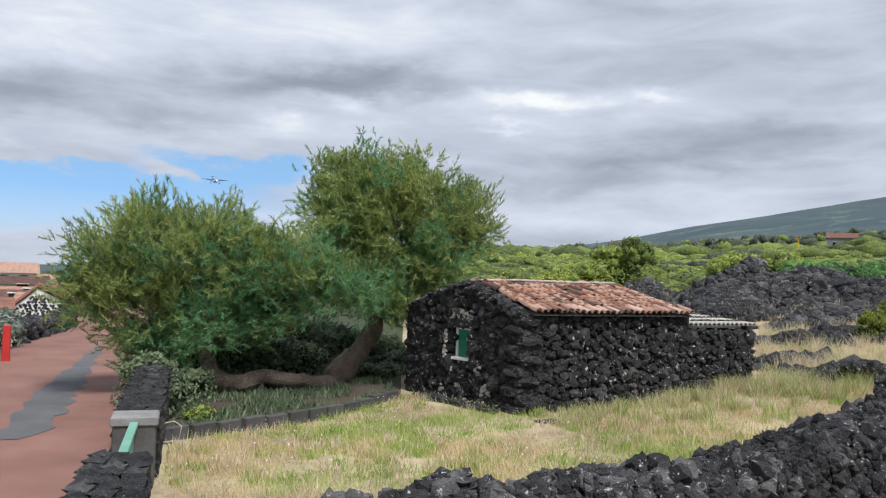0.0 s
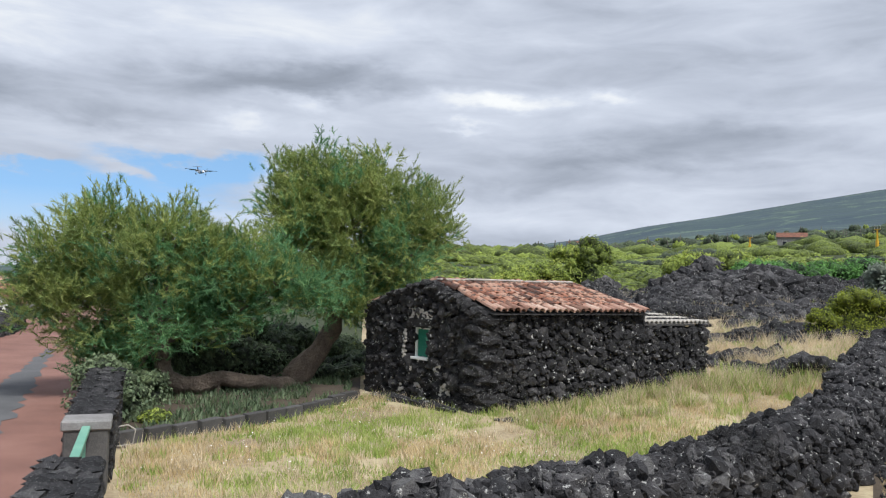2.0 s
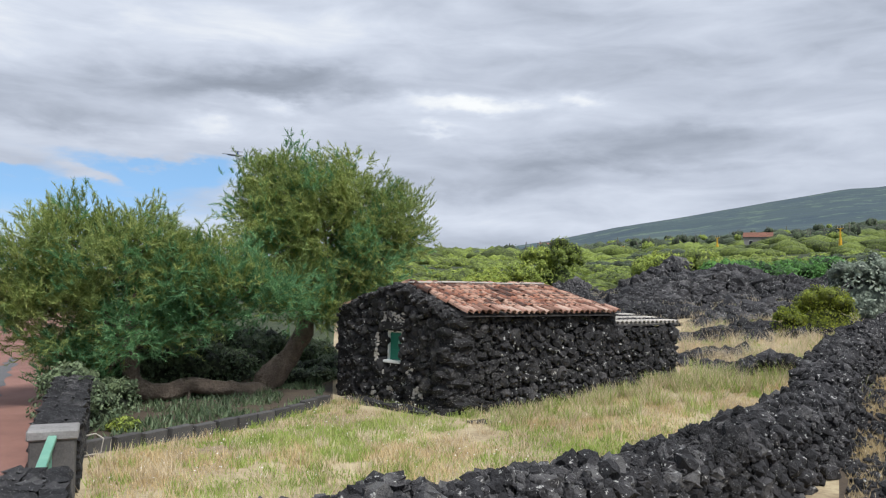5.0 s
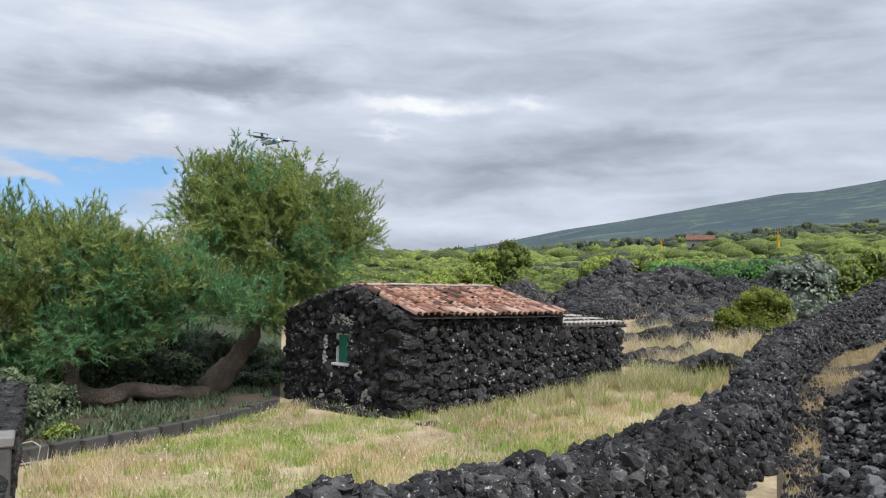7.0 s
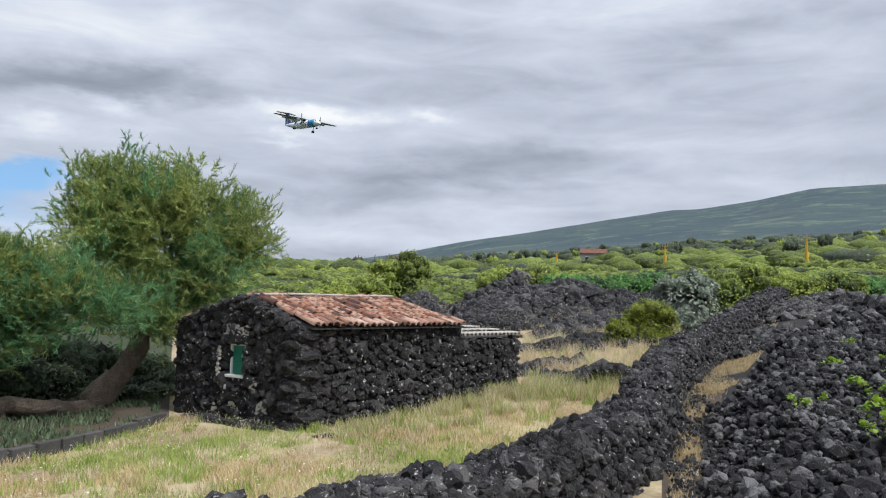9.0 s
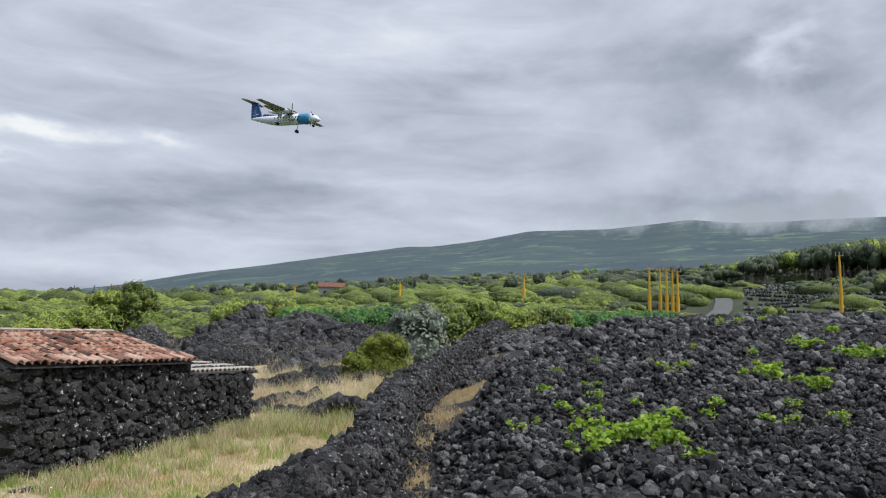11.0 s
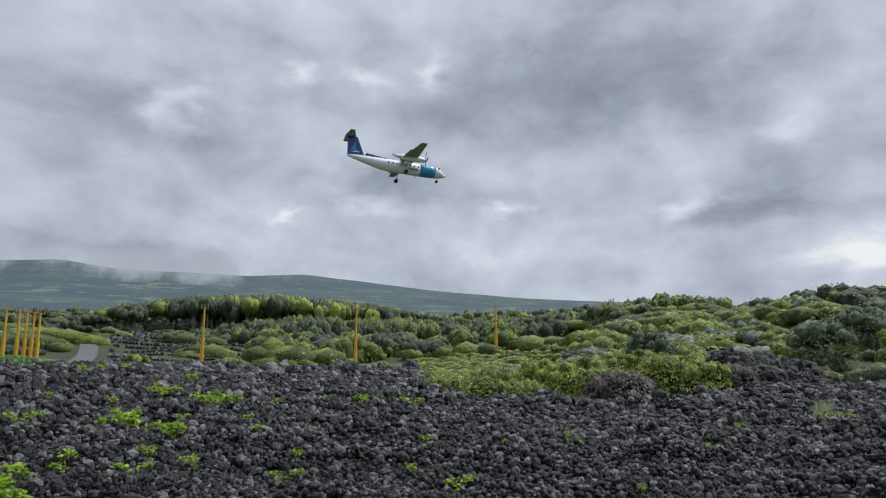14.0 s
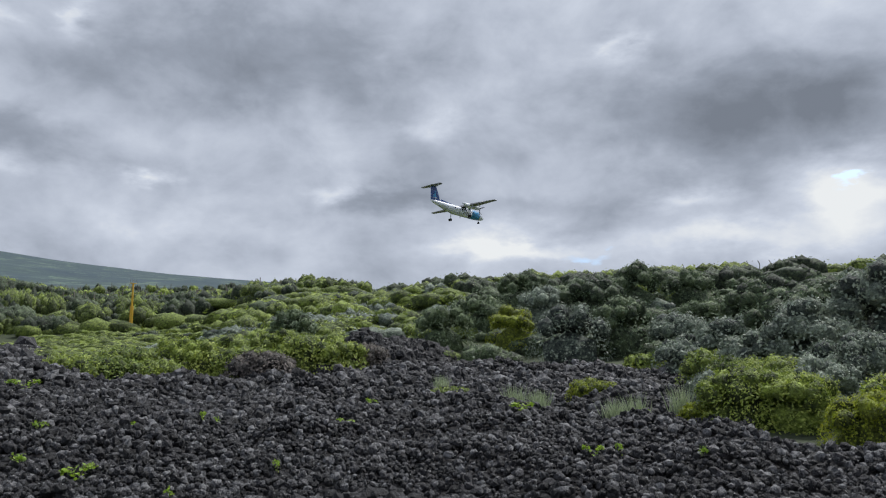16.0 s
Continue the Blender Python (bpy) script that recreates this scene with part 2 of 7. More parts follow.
LICHEN = ((0.44, 0.44, 0.42), 14.0, 0.605, 0.04)
M = dict(
    basalt=material("basalt", [(0.004, 0.004, 0.005), (0.010, 0.010, 0.012), (0.019, 0.0185, 0.021), (0.040, 0.038, 0.041), (0.11, 0.108, 0.108)], 3, 40, 0.8, 1.0, island=0.7, random_part=0.5, spots=LICHEN, bump_dist=0.03),
    hutstone=material("hut_basalt", [(0.005, 0.005, 0.006), (0.010, 0.010, 0.0115), (0.017, 0.0165, 0.018), (0.032, 0.031, 0.033), (0.085, 0.082, 0.082)], 3, 40, 0.85, 1.0, island=0.6, random_part=0.5, spots=((0.50, 0.50, 0.48), 9.0, 0.60, 0.04), bump_dist=0.03),
    lava=material("lava_rock", [(0.003, 0.003, 0.004), (0.007, 0.007, 0.0085), (0.017, 0.0168, 0.0195), (0.046, 0.045, 0.049), (0.18, 0.18, 0.183)], 2, 42, 0.75, 1.0, island=1.0, spots=((0.30, 0.30, 0.30), 16.0, 0.62, 0.05), bump_dist=0.04),
    lavasoil=material("lava_soil", [(0.010, 0.010, 0.011), (0.02, 0.019, 0.02), (0.045, 0.04, 0.04)], 1.0, 12, 0.95, 0.9, bump_dist=0.08),
    drysoil=material("dry_grass_ground", [(0.15, 0.105, 0.075), (0.27, 0.21, 0.13), (0.43, 0.36, 0.23), (0.31, 0.33, 0.13)], 0.55, 9, 0.95, 0.6),
    scrub=material("scrub_ground", [(0.012, 0.016, 0.008), (0.03, 0.042, 0.015), (0.06, 0.078, 0.024)], 0.12, 1.3, 0.95, 0.5, bump_dist=0.3),
    # blue-grey stops put the haze of distance into the slope's base colour
    mountain=material("hazy_mountain_side", [(0.023, 0.042, 0.064), (0.030, 0.055, 0.074), (0.042, 0.070, 0.074), (0.085, 0.125, 0.10)], 0.004, 0.018, 1.0, 0.4, bump_dist=8.0, stretch=(1, 1, 3.0), spots=((0.095, 0.14, 0.105), 0.010, 0.57, 0.02)),
    road=material("red_asphalt", [(0.13, 0.062, 0.048), (0.21, 0.105, 0.082), (0.28, 0.15, 0.12)], 0.7, 60, 0.9, 0.35),
    patch=material("grey_asphalt", [(0.06, 0.062, 0.066), (0.095, 0.096, 0.10), (0.13, 0.13, 0.135)], 1.2, 70, 0.9, 0.35),
    tile=material("clay_roof_tile", [(0.07, 0.036, 0.027), (0.20, 0.082, 0.052), (0.31, 0.132, 0.082), (0.42, 0.26, 0.19)], 2.5, 30, 0.9, 0.6, random_part=1.3, island=0.6, spots=((0.05, 0.044, 0.04), 8.0, 0.545, 0.06)),
    eavetile=material("pale_edged_tile", [(0.16, 0.085, 0.06), (0.34, 0.19, 0.14), (0.48, 0.36, 0.29)], 4, 30, 0.9, 0.5, random_part=1.0),
    mortar=material("pale_mortar", [(0.30, 0.28, 0.25), (0.45, 0.42, 0.38), (0.58, 0.55, 0.5)], 3, 40, 0.95, 0.5),
    green=material("green_paint", [(0.012, 0.13, 0.085), (0.016, 0.17, 0.11), (0.025, 0.21, 0.14)], 3, 40, 0.5, 0.1),
    palegreen=material("pale_green_paint", [(0.12, 0.30, 0.23), (0.16, 0.37, 0.28), (0.22, 0.43, 0.33)], 3, 40, 0.45, 0.1),
    white=material("white_paint", [(0.66, 0.66, 0.64), (0.78, 0.78, 0.76), (0.82, 0.82, 0.8)], 2, 30, 0.7, 0.15),
    concrete=material("weathered_concrete", [(0.12, 0.115, 0.11), (0.22, 0.215, 0.21), (0.32, 0.31, 0.30)], 3, 40, 0.9, 0.4),
    darkblock=material("dark_block", [(0.035, 0.034, 0.034), (0.065, 0.063, 0.062), (0.11, 0.105, 0.1)], 3, 35, 0.9, 0.4, random_part=0.5),
    bark=material("tamarisk_bark", [(0.07, 0.055, 0.045), (0.18, 0.14, 0.11), (0.32, 0.26, 0.21)], 4, 22, 0.95, 1.0, bump_dist=0.09),
    tamarisk=material("tamarisk_leaf", [(0.09, 0.15, 0.055), (0.20, 0.28, 0.09), (0.35, 0.42, 0.13), (0.50, 0.53, 0.19)], 0.75, 3, 0.7, 0, island=0.5, through=0.36),
    tamarisk_dark=material("tamarisk_dark_leaf", [(0.06, 0.16, 0.075), (0.14, 0.31, 0.135), (0.28, 0.46, 0.20)], 0.75, 3, 0.7, 0, island=0.5, through=0.36),
    shrub=material("shrub_leaf", [(0.08, 0.13, 0.025), (0.20, 0.27, 0.042), (0.32, 0.40, 0.065), (0.43, 0.48, 0.10)], 0.16, 1.2, 0.6, 0, island=0.7, random_part=0.6, through=0.3),
    greyshrub=material("grey_shrub_leaf", [(0.10, 0.135, 0.095), (0.22, 0.27, 0.20), (0.38, 0.43, 0.34)], 0.6, 2, 0.6, 0, island=0.7, random_part=0.3, through=0.2),
    darkshrub=material("dark_shrub_leaf", [(0.05, 0.085, 0.045), (0.11, 0.16, 0.08), (0.20, 0.26, 0.14)], 0.4, 2, 0.6, 0, island=0.7, random_part=0.5, through=0.2),
    yellowshrub=material("yellow_green_leaf", [(0.15, 0.20, 0.014), (0.28, 0.34, 0.025), (0.42, 0.45, 0.045)], 0.8, 3, 0.6, 0, island=0.6, random_part=0.3, through=0.45),
    freshshrub=material("fresh_green_leaf", [(0.05, 0.15, 0.03), (0.11, 0.29, 0.06), (0.20, 0.42, 0.10)], 0.5, 3, 0.6, 0, island=0.6, random_part=0.3, through=0.3),
    paleweed=material("pale_weed_leaf", [(0.22, 0.28, 0.15), (0.34, 0.41, 0.24), (0.50, 0.55, 0.36)], 1.0, 4, 0.7, 0, island=0.5, through=0.3),
    vine=material("vine_leaf", [(0.16, 0.28, 0.025), (0.30, 0.46, 0.045), (0.44, 0.58, 0.08)], 2, 6, 0.55, 0, island=0.6, random_part=0.3, through=0.45),
    core=material("shaded_twigs", [(0.016, 0.024, 0.010), (0.034, 0.048, 0.018), (0.06, 0.075, 0.03)], 1.0, 6, 0.95, 0.8, bump_dist=0.1),
    deadtwig=material("grey_dead_twigs", [(0.10, 0.085, 0.075), (0.17, 0.15, 0.135), (0.25, 0.22, 0.2)], 1, 6, 0.95, 0, island=0.5),
    drygrass=material("dry_grass", [(0.41, 0.31, 0.16), (0.62, 0.49, 0.28), (0.76, 0.65, 0.43)], 0.5, 3, 0.85, 0, island=0.5, through=0.35),
    greengrass=material("fresh_grass", [(0.19, 0.29, 0.06), (0.34, 0.44, 0.11), (0.50, 0.54, 0.20)], 0.5, 3, 0.8, 0, island=0.5, through=0.35),
    straw=material("pale_straw_grass", [(0.48, 0.38, 0.24), (0.67, 0.56, 0.39), (0.78, 0.70, 0.53)], 0.5, 3, 0.85, 0, island=0.5, through=0.35),
    # brown soil with tree shade put into its colour; also covers the path
    shadesoil=material("brown_soil_and_shade", [(0.03, 0.022, 0.015), (0.06, 0.044, 0.03), (0.10, 0.078, 0.05)], 0.9, 9, 0.95, 0.7),
    yellow=material("yellow_mast_paint", [(0.50, 0.26, 0.012), (0.62, 0.35, 0.02), (0.68, 0.42, 0.04)], 2, 20, 0.5, 0.1),
    pinetrunk=material("pale_trunk", [(0.10, 0.09, 0.075), (0.17, 0.15, 0.13), (0.22, 0.2, 0.18)], 0.3, 3, 0.9, 0.3),
    planewhite=material("aircraft_white", [(0.68, 0.71, 0.77), (0.73, 0.77, 0.83), (0.77, 0.80, 0.86)], 0.6, 5, 0.35, 0.0),
    planenavy=material("aircraft_navy", [(0.014, 0.045, 0.17), (0.018, 0.06, 0.22), (0.024, 0.07, 0.26)], 0.6, 5, 0.35, 0.0),
    planeblue=material("aircraft_light_blue", [(0.03, 0.20, 0.40), (0.04, 0.26, 0.50), (0.05, 0.32, 0.56)], 0.6, 5, 0.35, 0.0),
    planegrey=material("aircraft_grey", [(0.22, 0.22, 0.23), (0.30, 0.30, 0.31), (0.36, 0.36, 0.37)], 0.6, 5, 0.45, 0.0),
    rubber=material("black_rubber", [(0.012, 0.012, 0.013), (0.02, 0.02, 0.021), (0.03, 0.03, 0.03)], 3, 30, 0.8, 0.2),
    glass=material("dark_glass", [(0.01, 0.012, 0.015), (0.014, 0.016, 0.02), (0.02, 0.022, 0.026)], 1, 4, 0.08, 0.0),
    redpaint=material("red_paint", [(0.36, 0.02, 0.018), (0.5, 0.03, 0.025), (0.58, 0.05, 0.04)], 2, 20, 0.5, 0.1),
    steel=material("galvanised_steel", [(0.28, 0.29, 0.3), (0.38, 0.39, 0.4), (0.46, 0.47, 0.48)], 3, 30, 0.5, 0.1, metal=0.6),
)

# shrub hearts: dark stops paint the shaded gaps between leaves, pale stops the leaves
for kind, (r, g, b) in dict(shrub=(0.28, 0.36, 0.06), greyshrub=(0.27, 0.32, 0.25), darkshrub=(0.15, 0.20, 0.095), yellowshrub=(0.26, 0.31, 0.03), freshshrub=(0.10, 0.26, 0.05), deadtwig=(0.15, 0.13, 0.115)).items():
    M["shaded_heart_" + kind] = material("shaded_heart_" + kind, [(r * 0.05, g * 0.06, b * 0.06), (r * 0.16, g * 0.18, b * 0.2), (r * 0.62, g * 0.64, b * 0.62), (r * 1.4, g * 1.4, b * 1.35)], 2.6, 11.0, 0.8, 1.0, random_part=0.3, island=0.35, bump_dist=0.2)


# ---- building blocks ----
def mesh_of(name, verts, faces, mats, index=None, smooth=False):
    me = bpy.data.meshes.new(name)
    me.from_pydata([tuple(v) for v in verts] if not isinstance(verts, np.ndarray) else verts.tolist(), [], faces if isinstance(faces, list) else faces.tolist())
    for m in mats if isinstance(mats, (list, tuple)) else [mats]:
        me.materials.append(m)
    if index is not None:
        me.polygons.foreach_set("material_index", np.asarray(index, dtype=np.int32))
    if smooth:
        me.polygons.foreach_set("use_smooth", np.ones(len(me.polygons), dtype=bool))
    me.update()
    return me


def part(name, bm, mat, parent=None, label="", smooth=False, at=None):
    """Links a bmesh, or a mesh, as one object under a thing or part."""
    if isinstance(bm, bpy.types.Mesh):
        me = bm
    else:
        me = bpy.data.meshes.new(name)
        bm.to_mesh(me)
        bm.free()
        me.materials.append(mat)
        if smooth:
            me.polygons.foreach_set("use_smooth", np.ones(len(me.polygons), dtype=bool))
    ob = new(name, me)
    if parent:
        ob.parent = parent
    if at is not None:
        ob.matrix_basis = at
    if label:
        ob["label"] = label
    return ob


def thing(name, label, category, at=None, group="", kind=""):
    ob = tagged(new(name), label, category, group, kind)
    ob.empty_display_size = 0.2
    if at is not None:
        ob.matrix_basis = at
    return ob


def box(bm, cx, cy, cz, sx, sy, sz, bevel=0.0, turn=0.0):
    m = Matrix.Translation((cx, cy, cz)) @ Matrix.Rotation(radians(turn), 4, "Z") @ Matrix.Diagonal((sx, sy, sz, 1))
    r = bmesh.ops.create_cube(bm, size=1, matrix=m)
    if bevel:
        es = list({e for v in r["verts"] for e in v.link_edges})
        bmesh.ops.bevel(bm, geom=es, offset=bevel, segments=1, affect="EDGES", profile=0.5)
    return bm


def tube(bm, pts, radii, sides=8):
    """A tapered tube through points."""
    rings = []
    pts = [Vector(p) for p in pts]
    for i, p in enumerate(pts):
        d = (pts[min(i + 1, len(pts) - 1)] - pts[max(i - 1, 0)]).normalized()
        a = d.cross(Vector((0.31, 0.2, 0.93))).normalized()
        b = d.cross(a)
        rings.append([bm.verts.new(p + radii[i] * (math.cos(k * math.tau / sides) * a + math.sin(k * math.tau / sides) * b)) for k in range(sides)])
    for r0, r1 in zip(rings, rings[1:]):
        for k in range(sides):
            bm.faces.new((r0[k], r0[(k + 1) % sides], r1[(k + 1) % sides], r1[k]))
    bm.faces.new(rings[0][::-1])
    bm.faces.new(rings[-1])
    return bm


def pol(az, d):
    a = radians(az)
    return -d * math.sin(a), d * math.cos(a)


# ---- terrain heights ----
DIST = [0, 8, 14, 20, 28, 38, 50, 60, 80, 100, 160, 300, 700, 1500, 3500, 4900]
LAND = {
    180: [0] * 16,
    60: [0] * 16,
    24: [0, 0, 0, 0, 0, 0, 0, -0.2, -0.6, -1, -1, -1, 0, 2, 4, 5],
    14: [0, 0, 0, 0, 0.1, 0.3, 0.6, 0.9, 1.5, 2, 3, 6, 12, 25, 40, 45],
    -5: [0, 0, 0, 0.1, 0.6, 1.3, 2.0, 2.6, 3.6, 5, 7.5, 13, 25, 52, 120, 130],
    -12: [0, 0, 0, 0.15, 0.6, 1.3, 2.1, 2.8, 3.8, 4.6, 6.8, 12.5, 28, 60, 185, 180],
    -22: [0, 0, 0.1, 0.4, 0.9, 1.9, 2.9, 3.5, 4.4, 5.2, 7.6, 15.5, 40, 100, 312, 300],
    -30: [0, 0, 0.1, 0.5, 1.1, 2.0, 2.9, 3.5, 4.4, 5.3, 8.2, 18, 46, 110, 368, 350],
    -36: [0, 0, 0.05, 0.4, 0.9, 2.1, 3.0, 3.6, 4.6, 5.6, 9.0, 20, 51, 116, 430, 420],
    -42: [0.2, 0.4, 0.6, 1.1, 1.7, 2.6, 3.3, 3.7, 4.6, 5.6, 9.6, 22, 53, 120, 478, 470],
    -55: [0.4, 0.55, 0.75, 1.25, 2.05, 3.0, 3.75, 4.15, 3.4, 3.4, 7.4, 23, 60, 135, 520, 510],
    -64: [0.4, 0.55, 0.75, 1.25, 2.05, 3.0, 3.85, 4.3, 3.4, 3.4, 7.0, 24, 62, 140, 520, 515],
    -75: [0.4, 0.55, 0.75, 1.2, 1.95, 2.95, 3.75, 4.2, 3.6, 3.8, 7.4, 24, 62, 140, 475, 470],
    -85: [0.4, 0.55, 0.75, 1.15, 1.75, 2.35, 3.0, 3.6, 4.6, 6, 10, 26, 66, 140, 432, 425],
    -97: [0.4, 0.55, 0.7, 1.15, 1.75, 2.45, 3.5, 5.0, 8, 11, 18, 32, 66, 140, 388, 380],
    -110: [0.4, 0.5, 0.7, 1.15, 1.8, 2.5, 3.5, 5.8, 10.4, 14, 17, 20, 40, 90, 180, 180],
    -125: [0.4, 0.5, 0.7, 1.2, 1.8, 2.5, 3.9, 6.0, 11, 14.4, 17, 20, 40, 80, 150, 150],
    -140: [0.4, 0.5, 0.7, 1.2, 1.9, 3.0, 4.6, 6.5, 11, 14.4, 17, 20, 40, 80, 150, 150],
    -175: [0] * 16,
    -180: [0] * 16,
}
AZ = np.array(sorted(LAND))
TAB = np.array([LAND[a] for a in AZ], dtype=float)
LD = np.log(np.array(DIST, dtype=float) + 4)


def land(x, y):
    """Height of the land over the plan, for arrays or numbers."""
    x, y = np.asarray(x, float), np.asarray(y, float)
    az, d = np.degrees(np.arctan2(-x, y)), np.log(np.hypot(x, y) + 4)
    i = np.clip(np.searchsorted(AZ, az) - 1, 0, len(AZ) - 2)
    j = np.clip(np.searchsorted(LD, d) - 1, 0, len(LD) - 2)
    u = np.clip((az - AZ[i]) / (AZ[i + 1] - AZ[i]), 0, 1)
    v = np.clip((d - LD[j]) / (LD[j + 1] - LD[j]), 0, 1)
    u = u * u * (3 - 2 * u)
    return (TAB[i, j] * (1 - u) * (1 - v) + TAB[i + 1, j] * u * (1 - v) + TAB[i, j + 1] * (1 - u) * v + TAB[i + 1, j + 1] * u * v)


# the lava field: its far edge over azimuth, its near-left edge over distance
def lava_edge(az):
    return np.interp(-az, [38, 45, 50, 63, 75, 79, 85, 92, 100, 107, 118, 123, 126, 129, 145], [22, 38, 56, 58, 58, 50, 39, 37, 42, 45, 43, 38, 26, 19, 17])


def lava_left(d):
    return np.interp(d, [6, 10, 18, 20, 22.3, 26.5, 34, 45, 60], [-36.5, -35.2, -35.5, -36.4, -37.6, -39.2, -40.4, -42.5, -47])


def in_lava(x, y):
    az, d = np.degrees(np.arctan2(-x, y)), np.hypot(x, y)
    return (az < lava_left(d)) & (az > -150) & (d < lava_edge(az))


def noise2(x, y, s, seed=0.0):
    return np.array([noise.noise(Vector((a * s, b * s, seed))) for a, b in zip(np.ravel(x), np.ravel(y))]).reshape(np.shape(x))


def build_ground():
    rs = np.concatenate([[0.0], np.arange(2, 62, 0.75), np.geomspace(62, 3500, 66), [3640, 3900, 4900]])
    azs = np.concatenate([np.arange(-150, 40, 0.8), np.arange(40, 210, 5)])
    R, A = np.meshgrid(rs, azs, indexing="ij")
    X, Y = -R * np.sin(np.radians(A)), R * np.cos(np.radians(A))
    Z = land(X, Y)
    bumpy = noise2(X, Y, 0.35) * 0.34 + noise2(X, Y, 0.9, 3) * 0.12
    lav = in_lava(X, Y)
    Z = Z + np.where(lav, bumpy, bumpy * 0.15)
    # the long slope of the mountain, up to its skyline
    crest = EYE + 3500 * np.tan(np.radians(np.interp(-A, [-180, -24, -14, 5, 10, 13.5, 18, 24, 28.4, 33, 35.1, 38.7, 42.3, 48, 53.6, 57, 62, 66, 70.2, 75, 80, 87, 97, 110, 150, 180], [0.1, 0.1, 0.7, 2.1, 2.7, 3.25, 4.2, 5.15, 5.9, 6.56, 6.62, 7.15, 7.85, 7.95, 8.5, 8.15, 8.15, 8.15, 8.4, 7.95, 7.4, 6.85, 6.35, 3.6, 2.5, 0.1])))
    up = np.clip((np.log(np.maximum(R, 1)) - math.log(900)) / math.log(3500 / 900), 0, 1)
    foot = land(X / np.maximum(R, 1) * 900, Y / np.maximum(R, 1) * 900)
    Z = np.where(R > 900, R * (foot / 900 * (1 - up) + crest / 3500 * up) - np.maximum(R - 3500, 0) * 0.25, Z)
    Z = Z + up * (1 - up) * 4 * (noise2(X, Y, 0.0030, 5) * 12 + noise2(X, Y, 0.009, 8) * 5) * (A < 0) + up * noise2(X, Y, 0.006, 4) * 2.5 * (A < 0)
    nr, na = R.shape
    idx = np.arange(nr * na).reshape(nr, na)
    faces, mi = [], []
    cA, cR = A, R
    for i in range(nr - 1):
        for j in range(na):
            k = (j + 1) % na
            faces.append((int(idx[i, j]), int(idx[i + 1, j]), int(idx[i + 1, k]), int(idx[i, k])))
            a, d = cA[i, j] + 0.4, 0.5 * (cR[i, j] + cR[i + 1, j])
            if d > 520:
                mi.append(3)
            elif lav[i, j] or (-47 < a < -33.5 and d > 23):
                mi.append(1)
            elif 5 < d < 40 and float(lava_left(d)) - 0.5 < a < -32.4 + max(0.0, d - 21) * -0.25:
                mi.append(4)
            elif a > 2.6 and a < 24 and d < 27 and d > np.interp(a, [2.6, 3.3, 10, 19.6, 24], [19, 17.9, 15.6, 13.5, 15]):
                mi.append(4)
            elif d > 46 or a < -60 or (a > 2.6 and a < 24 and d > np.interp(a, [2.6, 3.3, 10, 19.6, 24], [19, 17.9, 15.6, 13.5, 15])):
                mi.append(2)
            else:
                mi.append(0)
    v = np.stack([X.ravel(), Y.ravel(), Z.ravel()], 1)
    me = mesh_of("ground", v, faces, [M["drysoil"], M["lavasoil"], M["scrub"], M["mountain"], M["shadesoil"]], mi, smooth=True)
    tagged(new("ground", me), "rolling volcanic ground with dry grass, black lava, scrub and a far mountain slope", "ground", kind="structure")


build_ground()
# ---- stones ----
def stone_shape(seed, rough=0.26, cuts=1, round_off=0.85):
    """A rounded, knobbly block about 1 across, 48 triangles."""
    bm = bmesh.new()
    bmesh.ops.create_cube(bm, size=1)
    bmesh.ops.subdivide_edges(bm, edges=bm.edges[:], cuts=cuts, use_grid_fill=True)
    rnd = random.Random(seed)
    for v in bm.verts:
        p = v.co.normalized() * 0.5
        v.co = v.co.lerp(p, round_off)
        n = noise.noise_vector(v.co * 2.3 + Vector((seed * 7.1, 0, 0)))
        v.co += n * rough + Vector([rnd.uniform(-0.03, 0.03) for _ in range(3)])
    bmesh.ops.triangulate(bm, faces=bm.faces[:])
    vs = np.array([v.co[:] for v in bm.verts])
    fs = np.array([[v.index for v in f.verts] for f in bm.faces])
    bm.free()
    return vs, fs


STONES = [stone_shape(i + 1, 0.30, round_off=0.85) for i in range(9)]
BLOCKS = [stone_shape(i + 21, 0.26, round_off=0.72) for i in range(9)]


def ico_shape(seed):
    bm = bmesh.new()
    bmesh.ops.create_icosphere(bm, subdivisions=1, radius=0.5)
    for v in bm.verts:
        n = noise.noise_vector(v.co * 2.6 + Vector((seed * 3.3, 5, 0)))
        v.co = v.co * (1 + 0.45 * n.x) + n * 0.13
    vs = np.array([v.co[:] for v in bm.verts])
    fs = np.array([[v.index for v in f.verts] for f in bm.faces])
    bm.free()
    return vs, fs


PEBBLES = [ico_shape(i + 1) for i in range(6)]


def turns(rng, n):
    """Random rotation matrices."""
    q = rng.normal(size=(n, 4))
    q /= np.linalg.norm(q, axis=1)[:, None]
    w, x, y, z = q.T
    return np.stack([1 - 2 * (y * y + z * z), 2 * (x * y - z * w), 2 * (x * z + y * w), 2 * (x * y + z * w), 1 - 2 * (x * x + z * z), 2 * (y * z - x * w), 2 * (x * z - y * w), 2 * (y * z + x * w), 1 - 2 * (x * x + y * y)], 1).reshape(n, 3, 3)


